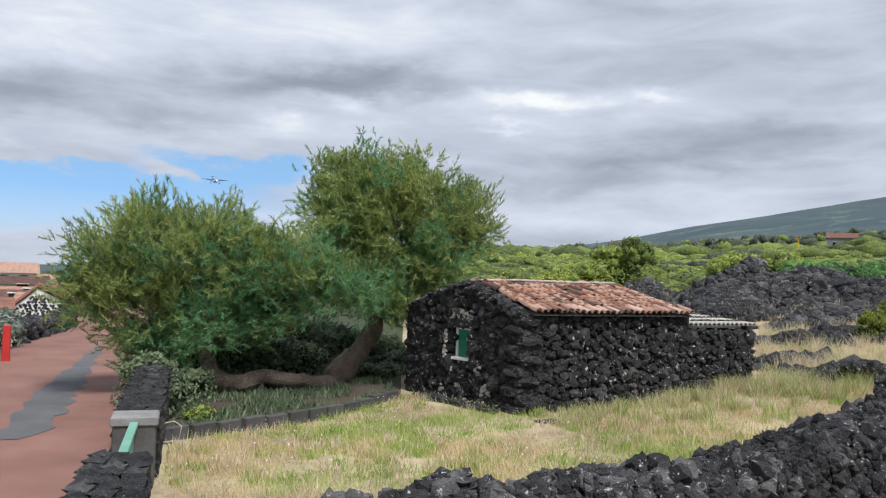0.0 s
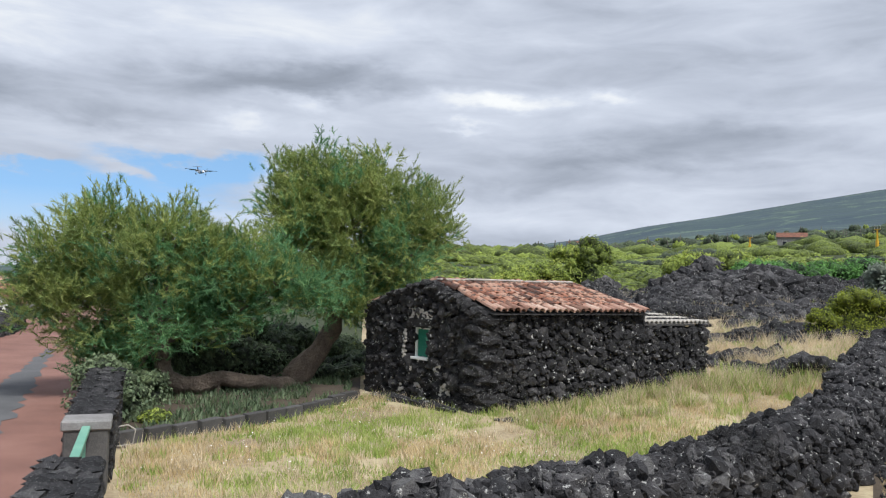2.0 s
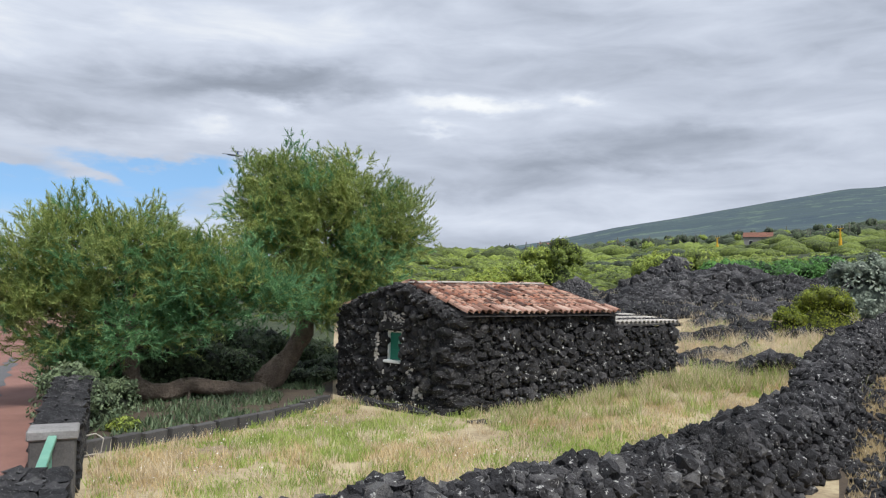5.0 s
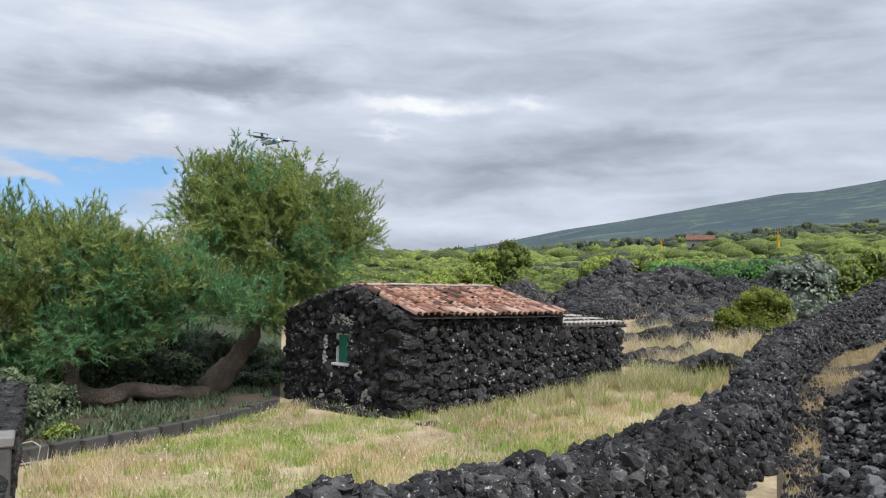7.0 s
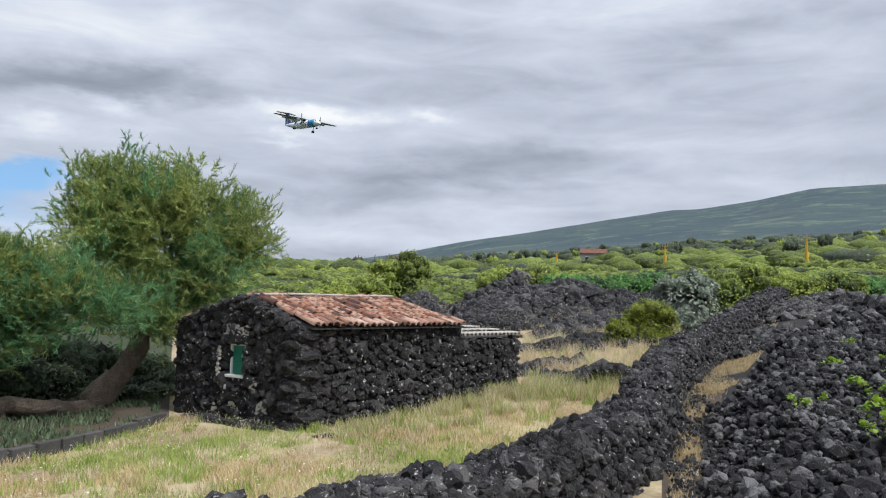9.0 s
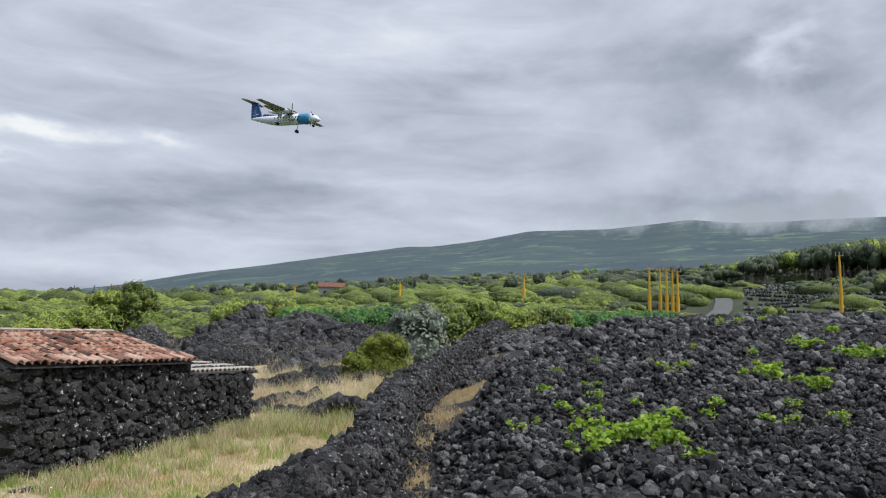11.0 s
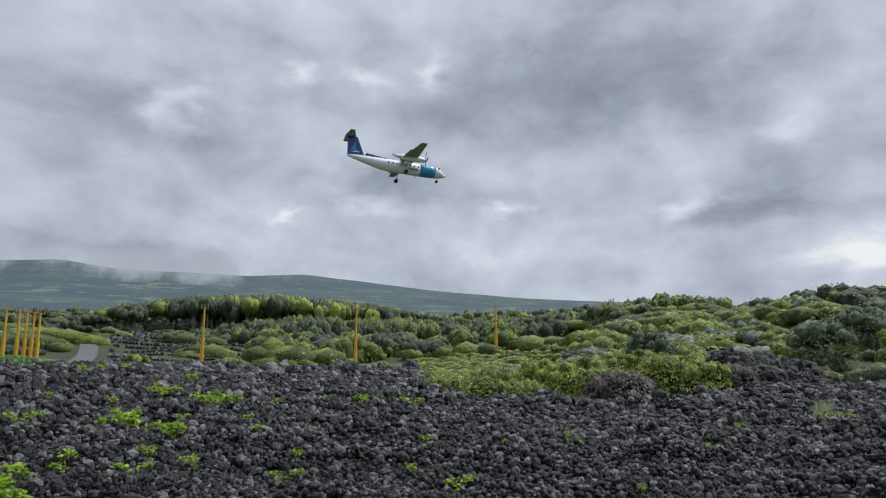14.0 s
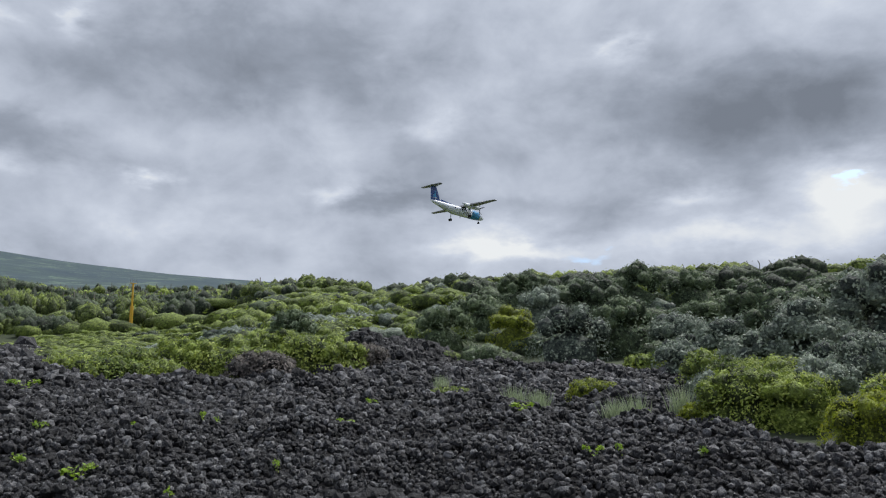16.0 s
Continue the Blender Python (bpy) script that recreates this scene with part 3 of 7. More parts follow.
def heap(name, shapes, pos, size, mats, rng, kind="stuff", rot=None, smooth=False):
    """Many blocks joined into one mesh: pos n x 3, size n x 3."""
    pos, size = np.asarray(pos), np.asarray(size)
    n = len(pos)
    R = turns(rng, n) if rot is None else rot
    pick = rng.integers(0, len(shapes), n)
    V, F, base = [], [], 0
    for k, (vs, fs) in enumerate(shapes):
        w = np.where(pick == k)[0]
        if not len(w):
            continue
        pts = np.einsum("nij,vj->nvi", R[w], vs) * size[w][:, None, :] + pos[w][:, None, :]
        V.append(pts.reshape(-1, 3))
        F.append((fs[None] + (np.arange(len(w)) * len(vs))[:, None, None]).reshape(-1, 3) + base)
        base += len(w) * len(vs)
    return mesh_of(name, np.concatenate(V), np.concatenate(F), mats, smooth=smooth)


# ---- lava field ----
def lava_rise(X, Y):
    """Height of the loose heaps over the lava's ground."""
    return (np.clip(noise2(X, Y, 0.42, 9), 0, 1) * 1.0 + np.clip(noise2(X, Y, 1.5, 14), 0, 1) * 0.35) * 0.6


def lava_top(x, y):
    X, Y = np.array([x]), np.array([y])
    return float((land(X, Y) + noise2(X, Y, 0.35) * 0.34 + noise2(X, Y, 0.9, 3) * 0.12 + lava_rise(X, Y))[0]) + 0.1


def build_lava():
    rng = np.random.default_rng(11)
    lots = []
    for d0, d1, step in ((9, 12.5, 0.14), (12.5, 16, 0.095), (16, 22, 0.12), (22, 32, 0.175), (32, 44, 0.26), (44, 59, 0.37)):
        g = np.arange(-62, 62, step)
        X, Y = np.meshgrid(g, g)
        X = X.ravel() + rng.uniform(-step, step, X.size) * 0.6
        Y = Y.ravel() + rng.uniform(-step, step, Y.size) * 0.6
        d = np.hypot(X, Y)
        az = np.degrees(np.arctan2(-X, Y))
        keep = (d >= d0) & (d < d1) & (az > -141) & in_lava(X, Y)
        X, Y = X[keep], Y[keep]
        z = land(X, Y) + noise2(X, Y, 0.35) * 0.34 + noise2(X, Y, 0.9, 3) * 0.12
        s = step * np.minimum(rng.lognormal(-0.02, 0.42, len(X)), 2.0)
        heapup = lava_rise(X, Y)
        lots.append((np.stack([X, Y, z + 0.02 + heapup + rng.uniform(-0.03, 0.13, len(X))], 1), np.stack([s * rng.uniform(0.8, 1.3, len(X)), s * rng.uniform(0.8, 1.3, len(X)), s * rng.uniform(0.8, 1.25, len(X))], 1), d0))
    near = [l for l in lots if l[2] < 16]
    far = [l for l in lots if l[2] >= 16]
    for name, ls, shapes in (("lava_stones", near, PEBBLES), ("lava_stones", far, PEBBLES)):
        me = heap(name, shapes, np.concatenate([l[0] for l in ls]), np.concatenate([l[1] for l in ls]), M["lava"], rng)
        tagged(new(name, me), "field of loose rough black lava stones with grey lichen", "lava stones", kind="stuff")


build_lava()


# ---- dry-stone walls ----
WALLPATH = [(pol(az, d), h) for az, d, h in ((21.0, 6.0, 0.55), (16.5, 5.9, 0.70), (3.0, 6.4, 0.82), (-9.0, 7.2, 0.82), (-16.3, 8.15, 0.82), (-20.6, 9.0, 0.82), (-25.0, 10.3, 0.82), (-28.4, 12.0, 0.82), (-30.6, 14.0, 0.84), (-31.5, 17.0, 0.86), (-32.3, 20.5, 0.88), (-34.2, 25.0, 0.9), (-36.8, 31.0, 0.9), (-39.4, 38.0, 0.85), (-42.0, 46.0, 0.8))]


def dry_wall(name, path, thick, seed, size, label, single=0, batter=0.16, both=True):
    """A wall of loose stones along a path of ((x, y), height): a dark heart, then stones on both faces and on top."""
    rng = np.random.default_rng(seed)
    P = np.array([p for p, h in path])
    Hh = np.array([h for p, h in path])
    seg = np.hypot(*(P[1:] - P[:-1]).T)
    S = np.concatenate([[0], np.cumsum(seg)])
    total = S[-1]

    def at(s):
        x, y, h = np.interp(s, S, P[:, 0]), np.interp(s, S, P[:, 1]), np.interp(s, S, Hh)
        h = h * (1 + 0.09 * np.sin(s * 1.9 + seed) * np.sin(s * 0.83) + 0.06 * np.sin(s * 5.3))
        e = 0.35
        tx = np.interp(s + e, S, P[:, 0]) - np.interp(s - e, S, P[:, 0])
        ty = np.interp(s + e, S, P[:, 1]) - np.interp(s - e, S, P[:, 1])
        l = np.hypot(tx, ty)
        return x, y, h, -ty / l, tx / l

    owner = thing(name, label, "stone wall", kind="structure")
    # heart
    ss = np.arange(0, total, 0.4)
    x, y, h, nx, ny = at(ss)
    z0 = land(x, y)
    prof = [(-1, -0.3, 1.0 + batter), (-1, 0.9, 0.62), (1, 0.9, 0.62), (1, -0.3, 1.0 + batter)]
    V, F = [], []
    for i in range(len(ss)):
        for sd, zz, w in prof:
            V.append((x[i] + nx[i] * sd * w * thick * 0.5 * 0.8, y[i] + ny[i] * sd * w * thick * 0.5 * 0.8, z0[i] + (zz * h[i] - 0.08 if zz > 0 else zz)))
    for i in range(len(ss) - 1):
        for k in range(3):
            a, b = i * 4 + k, i * 4 + k + 1
            F.append((a, b, b + 4, a + 4))
    part("wall_core", mesh_of("wall_core", V, F, M["lavasoil"]), None, owner)
    pos, sz, dist = [], [], []
    for side in (-1, 1):
        for row in np.arange(size * 0.3, 1.15, size * 0.78):
            s = np.arange(rng.uniform(0, size), total, size * 0.92)
            s = s + rng.uniform(-0.25, 0.25, len(s)) * size
            x, y, h, nx, ny = at(s)
            zr = row + rng.uniform(-0.3, 0.3, len(s)) * size
            ok = zr < h
            w = thick * 0.5 * (1 + batter * (1 - 2 * zr / h)) + rng.uniform(-0.08, 0.06, len(s))
            px, py = x + nx * side * w, y + ny * side * w
            pos.append(np.stack([px, py, land(x, y) + zr], 1)[ok])
            sz.append((size * np.minimum(rng.lognormal(0.10, 0.44, (len(s), 1)), 2.4) * rng.uniform(0.75, 1.25, (len(s), 3)))[ok])
    for lay in range(2):
        n = int(total * thick / (size * size * 0.75))
        s = rng.uniform(0, total, n)
        x, y, h, nx, ny = at(s)
        o = rng.uniform(-0.5, 0.5, n) * thick * 0.92
        crown = 0.10 * (1 - (2 * o / thick) ** 2)
        pos.append(np.stack([x + nx * o, y + ny * o, land(x, y) + h + crown + lay * 0.05 - 0.06 + rng.uniform(-0.05, 0.07, n)], 1))
        sz.append(size * np.minimum(rng.lognormal(0.0, 0.45, (n, 1)), 2.4) * rng.uniform(0.7, 1.3, (n, 3)))
    pos, sz = np.concatenate(pos), np.concatenate(sz)
    order = np.argsort(np.hypot(pos[:, 0] - 4, pos[:, 1] - 9))
    pick, rest = order[:single], order[single:]
    close = np.hypot(pos[rest][:, 0], pos[rest][:, 1]) < 10.5
    for lot, shapes in ((rest[close], STONES), (rest[~close], PEBBLES)):
        if len(lot):
            tagged(part("stone_mass", heap("stone_mass", shapes, pos[lot], sz[lot] * (1.0 if shapes is STONES else 1.1), M["basalt"], rng), None, owner), kind="stuff")
    if single:
        shared = [mesh_of("stone", v, f, M["basalt"]) for v, f in STONES]
        for i in pick:
            R = Matrix(turns(rng, 1)[0].tolist()).to_4x4()
            part("stone", shared[int(rng.integers(0, len(shared)))], None, owner, at=Matrix.Translation(pos[i].tolist()) @ Matrix.Diagonal((*sz[i].tolist(), 1)) @ R)
    return owner


dry_wall("wall_front", WALLPATH, 0.92, 3, 0.098, "low dry-stone wall of black basalt with pale lichen", single=290)


# ---- road, kerb and gate ----
def strip(name, rows, mat, lift, label, cat):
    """A flat ribbon through (x_left, y_left, x_right, y_right)."""
    V, F = [], []
    for a, b, c, d in rows:
        for k in range(7):
            u = k / 6
            x, y = a + (c - a) * u, b + (d - b) * u
            V.append((x, y, float(land(x, y)) + lift))
    for i in range(len(rows) - 1):
        for k in range(6):
            j = i * 7 + k
            F.append((j, j + 1, j + 8, j + 7))
    return tagged(new(name, mesh_of(name, V, F, mat)), label, cat, kind="structure")


def build_road():
    rows = []
    for s, l, r in ((-8, 9, -0.35), (0, 9, -0.35), (8, 9.5, 0.1), (16, 9.5, 0.2), (24, 8.5, 0.3), (34, 7, 0.6), (46, 4.6, 0.4), (60, 4.0, 0.0)):
        bx, by = -2.55 - 0.31 * s, 6.0 + 0.95 * s
        rows.append((bx - l * 0.95, by - l * 0.31, bx - r * 0.95, by - r * 0.31))
    strip("road", rows, M["road"], 0.07, "worn red volcanic asphalt lane", "road")
    rnd = random.Random(4)
    rows = []
    for k in range(46):
        y = 12.1 + k * 0.33
        f = k / 45
        xl = np.interp(y, [12.1, 16.7, 21.5, 27], [-6.95, -8.75, -10.2, -12.0])
        w = np.interp(y, [12.1, 12.6, 16.7, 21.5, 27], [0.45, 0.72, 0.9, 0.55, 0.1])
        rows.append((xl + rnd.uniform(-0.1, 0.1), y, xl + w + rnd.uniform(-0.14, 0.14), y + 0.12))
    strip("road_patch", rows, M["patch"], 0.078, "grey asphalt repair strip on the red lane", "road patch")


build_road()


def build_hut():
    """Small basalt hut with clay-tile roof; corners by plan."""
    C, J, Lc = Vector((1.70, 15.92)), Vector((5.78, 17.92)), Vector((-0.82, 19.0))
    u = (J - C).normalized()
    g = (Lc - C).normalized()
    length, width = (J - C).length, (Lc - C).length
    hut = thing("stone_hut", "black basalt hut with red clay-tile roof and green window shutter", "hut")
    EAVE, RIDGE = 2.12, 2.74
    n_out = Vector((u.y, -u.x))          # outward of the long wall, towards the lane side
    g_out = Vector((-g.y, g.x)) * (1 if Vector((-g.y, g.x)).dot(-u) > 0 else -1)
    mid = C + g * (width * 0.5)
    end = 2.08                            # lean-to length

    # heart of the walls: four slabs and the gable
    def slab(bm, a, b, z0, z1, t, inward):
        p = [a, b, b + inward * t, a + inward * t]
        lo = [bm.verts.new((q.x, q.y, z0)) for q in p]
        hi = [bm.verts.new((q.x, q.y, z1)) for q in p]
        for k in range(4):
            bm.faces.new((lo[k], lo[(k + 1) % 4], hi[(k + 1) % 4], hi[k]))
        bm.faces.new(hi)
        bm.faces.new(lo[::-1])

    bm = bmesh.new()
    B = C + u * length
    slab(bm, C - n_out * 0.10, B - n_out * 0.10, -0.2, EAVE, 0.45, -n_out)
    slab(bm, C + g * width, B + g * width, -0.2, EAVE, 0.45, -g)
    slab(bm, B + u * end - u * 0.45, B + u * end + g * width - u * 0.45, -0.2, 1.78, 0.35, u)
    slab(bm, B - n_out * 0.10, B + u * end - n_out * 0.10, -0.2, 1.78, 0.45, -n_out)
    slab(bm, B, B + g * width, -0.2, EAVE, 0.4, -u)
    part("wall_core", bm, M["lavasoil"], hut)
    # gable slab with an opening for the window
    bm = bmesh.new()
    w0, w1, zb, zt = 0.425, 0.555, 1.02, 1.70     # window as fractions of the width, heights
    inn = u

    def gable_quad(f0, f1, z0, z1):
        slab(bm, C + g * (width * f0) + inn * 0.10, C + g * (width * f1) + inn * 0.10, z0, z1, 0.42, inn)

    gable_quad(0.0, w0, -0.2, EAVE)
    gable_quad(w1, 1.0, -0.2, EAVE)
    gable_quad(w0, w1, -0.2, zb)
    gable_quad(w0, w1, zt, EAVE)
    tri = [C + inn * 0.10, C + g * width + inn * 0.10]
    a, b = [bm.verts.new((p.x, p.y, EAVE)) for p in tri]
    mm = mid + inn * 0.10
    c = bm.verts.new((mm.x, mm.y, RIDGE - 0.1))
    a2, b2 = [bm.verts.new((p.x + inn.x * 0.42, p.y + inn.y * 0.42, EAVE)) for p in tri]
    c2 = bm.verts.new((mm.x + inn.x * 0.42, mm.y + inn.y * 0.42, RIDGE - 0.1))
    for f in ((a, b, c), (b2, a2, c2), (a, c, c2, a2), (c, b, b2, c2)):
        bm.faces.new(f)
    part("gable_core", bm, M["lavasoil"], hut)

    # stones on the faces
    rng = np.random.default_rng(5)
    pos, sz, rot = [], [], []

    def face(o, along, out, L, top, size, hole=None, base=-0.05):
        z = base
        while z < 2.9:
            rowh = size * rng.uniform(0.62, 0.8)
            s = rng.uniform(-0.1, 0.05)
            while s < L:
                w = size * min(rng.lognormal(-0.12, 0.36), 1.7)
                sc, zc = s + w / 2, z + rowh / 2 + rng.uniform(-0.07, 0.07)
                lim = top(sc)
                inside = hole and hole[0] - 0.06 < sc < hole[1] + 0.06 and hole[2] - 0.08 < zc < hole[3] + 0.05
                if sc < L and zc < lim and not inside:
                    p = o + along * sc - out * rng.uniform(0.02, 0.115)
                    pos.append((p.x, p.y, zc))
                    h = min(w * rng.uniform(0.62, 1.15) + 0.03, (lim - zc) * 2 + 0.12)
                    k = rng.uniform(0.18, 0.27)
                    sz.append((w * 1.14, k, h))
                    ang = math.atan2(along.y, along.x)
                    tilt = rng.uniform(-0.7, 0.7)
                    m = Matrix.Rotation(ang, 3, "Z") @ Matrix.Rotation(tilt, 3, "Y")
                    rot.append(m)
                s += w
            z += rowh

    face(C, u, n_out, length, lambda s: EAVE - 0.02, 0.165)
    face(B, u, n_out, end, lambda s: 1.80, 0.155)
    hole = (width * w0, width * w1, zb, zt)
    # gable: runs from the near corner to the far one
    face(C, g, g_out, width, lambda s: EAVE + (RIDGE - EAVE - 0.05) * (1 - abs(2 * s / width - 1)), 0.165, hole)
    face(B + u * end, g, u, width, lambda s: 1.78, 0.26)
    # large quoins at the near corner
    for k, z in enumerate(np.arange(0.1, 2.0, 0.21)):
        p = C + (u if k % 2 else g) * 0.17 - n_out * 0.05
        pos.append((p.x, p.y, z))
        sz.append((0.56, 0.34, 0.23))
        rot.append(Matrix.Rotation(math.atan2(u.y, u.x) if k % 2 else math.atan2(g.y, g.x), 3, "Z"))
    shared = [mesh_of("stone", v, f, M["hutstone"]) for v, f in BLOCKS]
    order = np.argsort([abs((Vector(p[:2]) - C).length) for p in pos])
    for n, i in enumerate(order):
        if n < 300:
            m = Matrix.Translation(pos[i]) @ rot[i].to_4x4() @ Matrix.Diagonal((*sz[i], 1)) @ Matrix.Rotation(rng.integers(0, 4) * math.pi / 2, 4, "Y")
            part("stone", shared[int(rng.integers(0, len(shared)))], None, hut, at=m)
    rest = order[300:]
    V, F, base = [], [], 0
    for i in rest:
        v, f = BLOCKS[int(rng.integers(0, len(BLOCKS)))]
        p = (v * np.array(sz[i])) @ np.array(rot[i]).T + np.array(pos[i])
        V.append(p)
        F.append(f + base)
        base += len(v)
    tagged(part("stone_mass", mesh_of("stone_mass", np.concatenate(V), np.concatenate(F), M["hutstone"]), None, hut), kind="stuff")

    # window: frame, sill, shutter with a small latch
    gm = Matrix.Translation((C.x, C.y, 0)) @ Matrix.Rotation(math.atan2(g.y, g.x), 4, "Z")
    sgn = 1 if (Matrix.Rotation(math.atan2(g.y, g.x), 3, "Z") @ Vector((0, 1, 0))).dot(Vector((u.x, u.y, 0))) > 0 else -1
    wx0, wx1 = width * w0, width * w1
    win = part("window", box(bmesh.new(), (wx0 + wx1) / 2, sgn * 0.14, (zb + zt) / 2, wx1 - wx0 - 0.05, 0.035, zt - zb - 0.05, 0.006), M["green"], hut, "green painted wooden shutter", at=gm)
    for a, b in ((wx0 + 0.015, wx0 + 0.045), (wx1 - 0.045, wx1 - 0.015)):
        part("frame", box(bmesh.new(), (a + b) / 2, sgn * 0.11, (zb + zt) / 2, 0.035, 0.09, zt - zb, 0.004), M["white"], win, "white painted frame")
    part("frame", box(bmesh.new(), (wx0 + wx1) / 2, sgn * 0.11, zt - 0.015, wx1 - wx0 - 0.09, 0.09, 0.03, 0.004), M["white"], win)
    part("sill", box(bmesh.new(), (wx0 + wx1) / 2, sgn * 0.06, zb - 0.01, wx1 - wx0 + 0.06, 0.2, 0.06, 0.008), M["white"], win, "white painted sill")
    for k in (0.33, 0.66):
        part("batten", box(bmesh.new(), wx0 + (wx1 - wx0) * 0.5, sgn * 0.117, zb + (zt - zb) * k, wx1 - wx0 - 0.12, 0.016, 0.05, 0.003), M["green"], win)
    part("latch", box(bmesh.new(), wx0 + (wx1 - wx0) * 0.32, sgn * 0.11, zb + 0.40, 0.05, 0.02, 0.13, 0.003), M["palegreen"], win)
    part("lintel", box(bmesh.new(), (wx0 + wx1) / 2, sgn * 0.06, zt + 0.11, 0.95, 0.22, 0.2, 0.03), M["hutstone"], hut, at=gm)
    part("mortar_patch", heap("mortar_patch", PEBBLES, [((wx0 + wx1) / 2 + rng.uniform(-0.5, 0.45), sgn * 0.0, zt + 0.22 + rng.uniform(-0.06, 0.22)) for _ in range(60)], [(0.10, 0.05, 0.07)] * 60, M["mortar"], rng), None, hut, "old pale mortar smear", at=gm)["kind"] = "stuff"

    def smear(x0, x1, z0, z1, n, label):
        part("mortar_patch", heap("mortar_patch", PEBBLES, [(rng.uniform(x0, x1), sgn * rng.uniform(-0.035, 0.0), rng.uniform(z0, z1)) for _ in range(n)], [(0.10, 0.05, 0.08)] * n, M["mortar"], rng), None, hut, label, at=gm)["kind"] = "stuff"

    smear(wx1 + 0.22, wx1 + 0.34, zb - 0.05, zt - 0.05, 26, "white lime streak beside the window")
    smear(wx0 - 0.75, wx0 - 0.45, 0.28, 0.52, 22, "white lichen patch on the gable")
    smear(0.30, 0.62, 0.02, 0.20, 22, "white lichen patch at the foot of the gable")
    for px, pz in ((1.1, 0.35), (1.9, 0.3), (2.5, 0.22), (2.2, 0.62), (1.25, 0.75)):
        smear(px, px + 0.16, pz, pz + 0.16, 8, "small white lichen patch")

    # roof: two decks, then barrel tiles
    nz = EAVE + 0.06
    v0, v1 = C + u * 0.16, C + u * (length - 0.06)
    ridge0, ridge1 = mid + u * 0.40, mid + u * (length - 0.30)
    front0, front1 = v0 + n_out * 0.16, v1 + n_out * 0.16
    back0, back1 = v0 + g * (width + 0.16), v1 + g * (width + 0.16)
    roof = thing("roof", "", "")
    roof.parent = hut
    roof["label"] = "weathered red clay barrel-tile roof"

    def deck(a0, a1, b0, b1):
        bm = bmesh.new()
        p = [Vector((a0.x, a0.y, nz - 0.05)), Vector((a1.x, a1.y, nz - 0.05)), Vector((b1.x, b1.y, RIDGE)), Vector((b0.x, b0.y, RIDGE))]
        lo = [bm.verts.new(q - Vector((0, 0, 0.03))) for q in p]
        hi = [bm.verts.new(q) for q in p]
        bm.faces.new(hi)
        bm.faces.new(lo[::-1])
        for k in range(4):
            bm.faces.new((lo[k], lo[(k + 1) % 4], hi[(k + 1) % 4], hi[k]))
        part("deck", bm, M["darkblock"], roof)

    deck(front0, front1, ridge0, ridge1)
    deck(back0, back1, ridge0, ridge1)

    def tile_mesh(up):
        bm = bmesh.new()
        segs, r0, r1, Lt = 5, 0.085, 0.068, 0.42
        rings = []
        for yy, r in ((0, r0), (Lt, r1)):
            for t in (0.0, 0.016):
                rings.append([bm.verts.new((math.cos(math.pi * k / segs) * (r - t), yy, math.sin(math.pi * k / segs) * (r - t) * (1 if up else -1) + (0 if up else 0.07))) for k in range(segs + 1)])
        a, b, c, d = rings
        for k in range(segs):
            bm.faces.new((a[k], a[k + 1], c[k + 1], c[k]))
            bm.faces.new((a[k], b[k], b[k + 1], a[k + 1]))
        me = bpy.data.meshes.new("tile")
        bm.to_mesh(me)
        bm.free()
        me.materials.append(M["tile"])
        return me

    cap = tile_mesh(True)
    eave_cap = tile_mesh(True)
    eave_cap.materials.clear()
    eave_cap.materials.append(M["eavetile"])
    rows = 6
    for a0, a1, r0, r1, single in ((front0, front1, ridge0, ridge1, True), (back0, back1, ridge0, ridge1, False)):
        run = (a1 - a0).length
        cols = int(run / 0.158)
        lot = []
        for i in range(cols):
            for j in range(rows):
                f = (i + 0.5) / cols
                p0, p1 = a0.lerp(a1, f), r0.lerp(r1, f)
                P0, P1 = Vector((p0.x, p0.y, nz - 0.02)), Vector((p1.x, p1.y, RIDGE + 0.02))
                d = (P1 - P0)
                Ls = d.length / rows
                p = P0 + d * (j / rows) - d.normalized() * 0.05
                yx = d.normalized()
                xx = Vector((a1.x - a0.x, a1.y - a0.y, 0)).normalized()
                zz = xx.cross(yx)
                if zz.z < 0:
                    xx, zz = -xx, -zz
                m = Matrix((xx, yx, zz)).transposed().to_4x4()
                m.translation = p + zz * (0.02 + rng.uniform(-0.014, 0.03))
                m = m @ Matrix.Rotation(rng.uniform(-0.12, 0.12), 4, "Z") @ Matrix.Diagonal((1, Ls / 0.36, 1, 1))
                lot.append(m)
        if single:
            for n, m in enumerate(lot):
                part("tile", eave_cap if n % rows == 0 else cap, None, roof, at=m)
        else:
            bm = bmesh.new()
            V, F = [], []
            vs = [v.co.copy() for v in cap.vertices]
            fs = [tuple(p.vertices) for p in cap.polygons]
            for m in lot:
                b = len(V)
                V += [m @ v for v in vs]
                F += [tuple(b + k for k in f) for f in fs]
            bm.free()
            tagged(part("tile_rows", mesh_of("tile_rows", V, F, M["tile"]), None, roof), kind="stuff")
    # ridge caps of pale cement slabs
    along = ridge1 - ridge0
    for k in range(5):
        q = ridge0 + along * ((k + 0.5) / 5)
        part("ridge_cap", box(bmesh.new(), q.x, q.y, RIDGE + 0.075 + rng.uniform(-0.01, 0.01), along.length / 5 - 0.02, 0.40, 0.045, 0.012, math.degrees(math.atan2(u.y, u.x))), M["mortar"], roof, "pale cement ridge slab")
    # the gable walls stand a little proud of the tiles, in loose black stones
    peak = RIDGE + 0.05
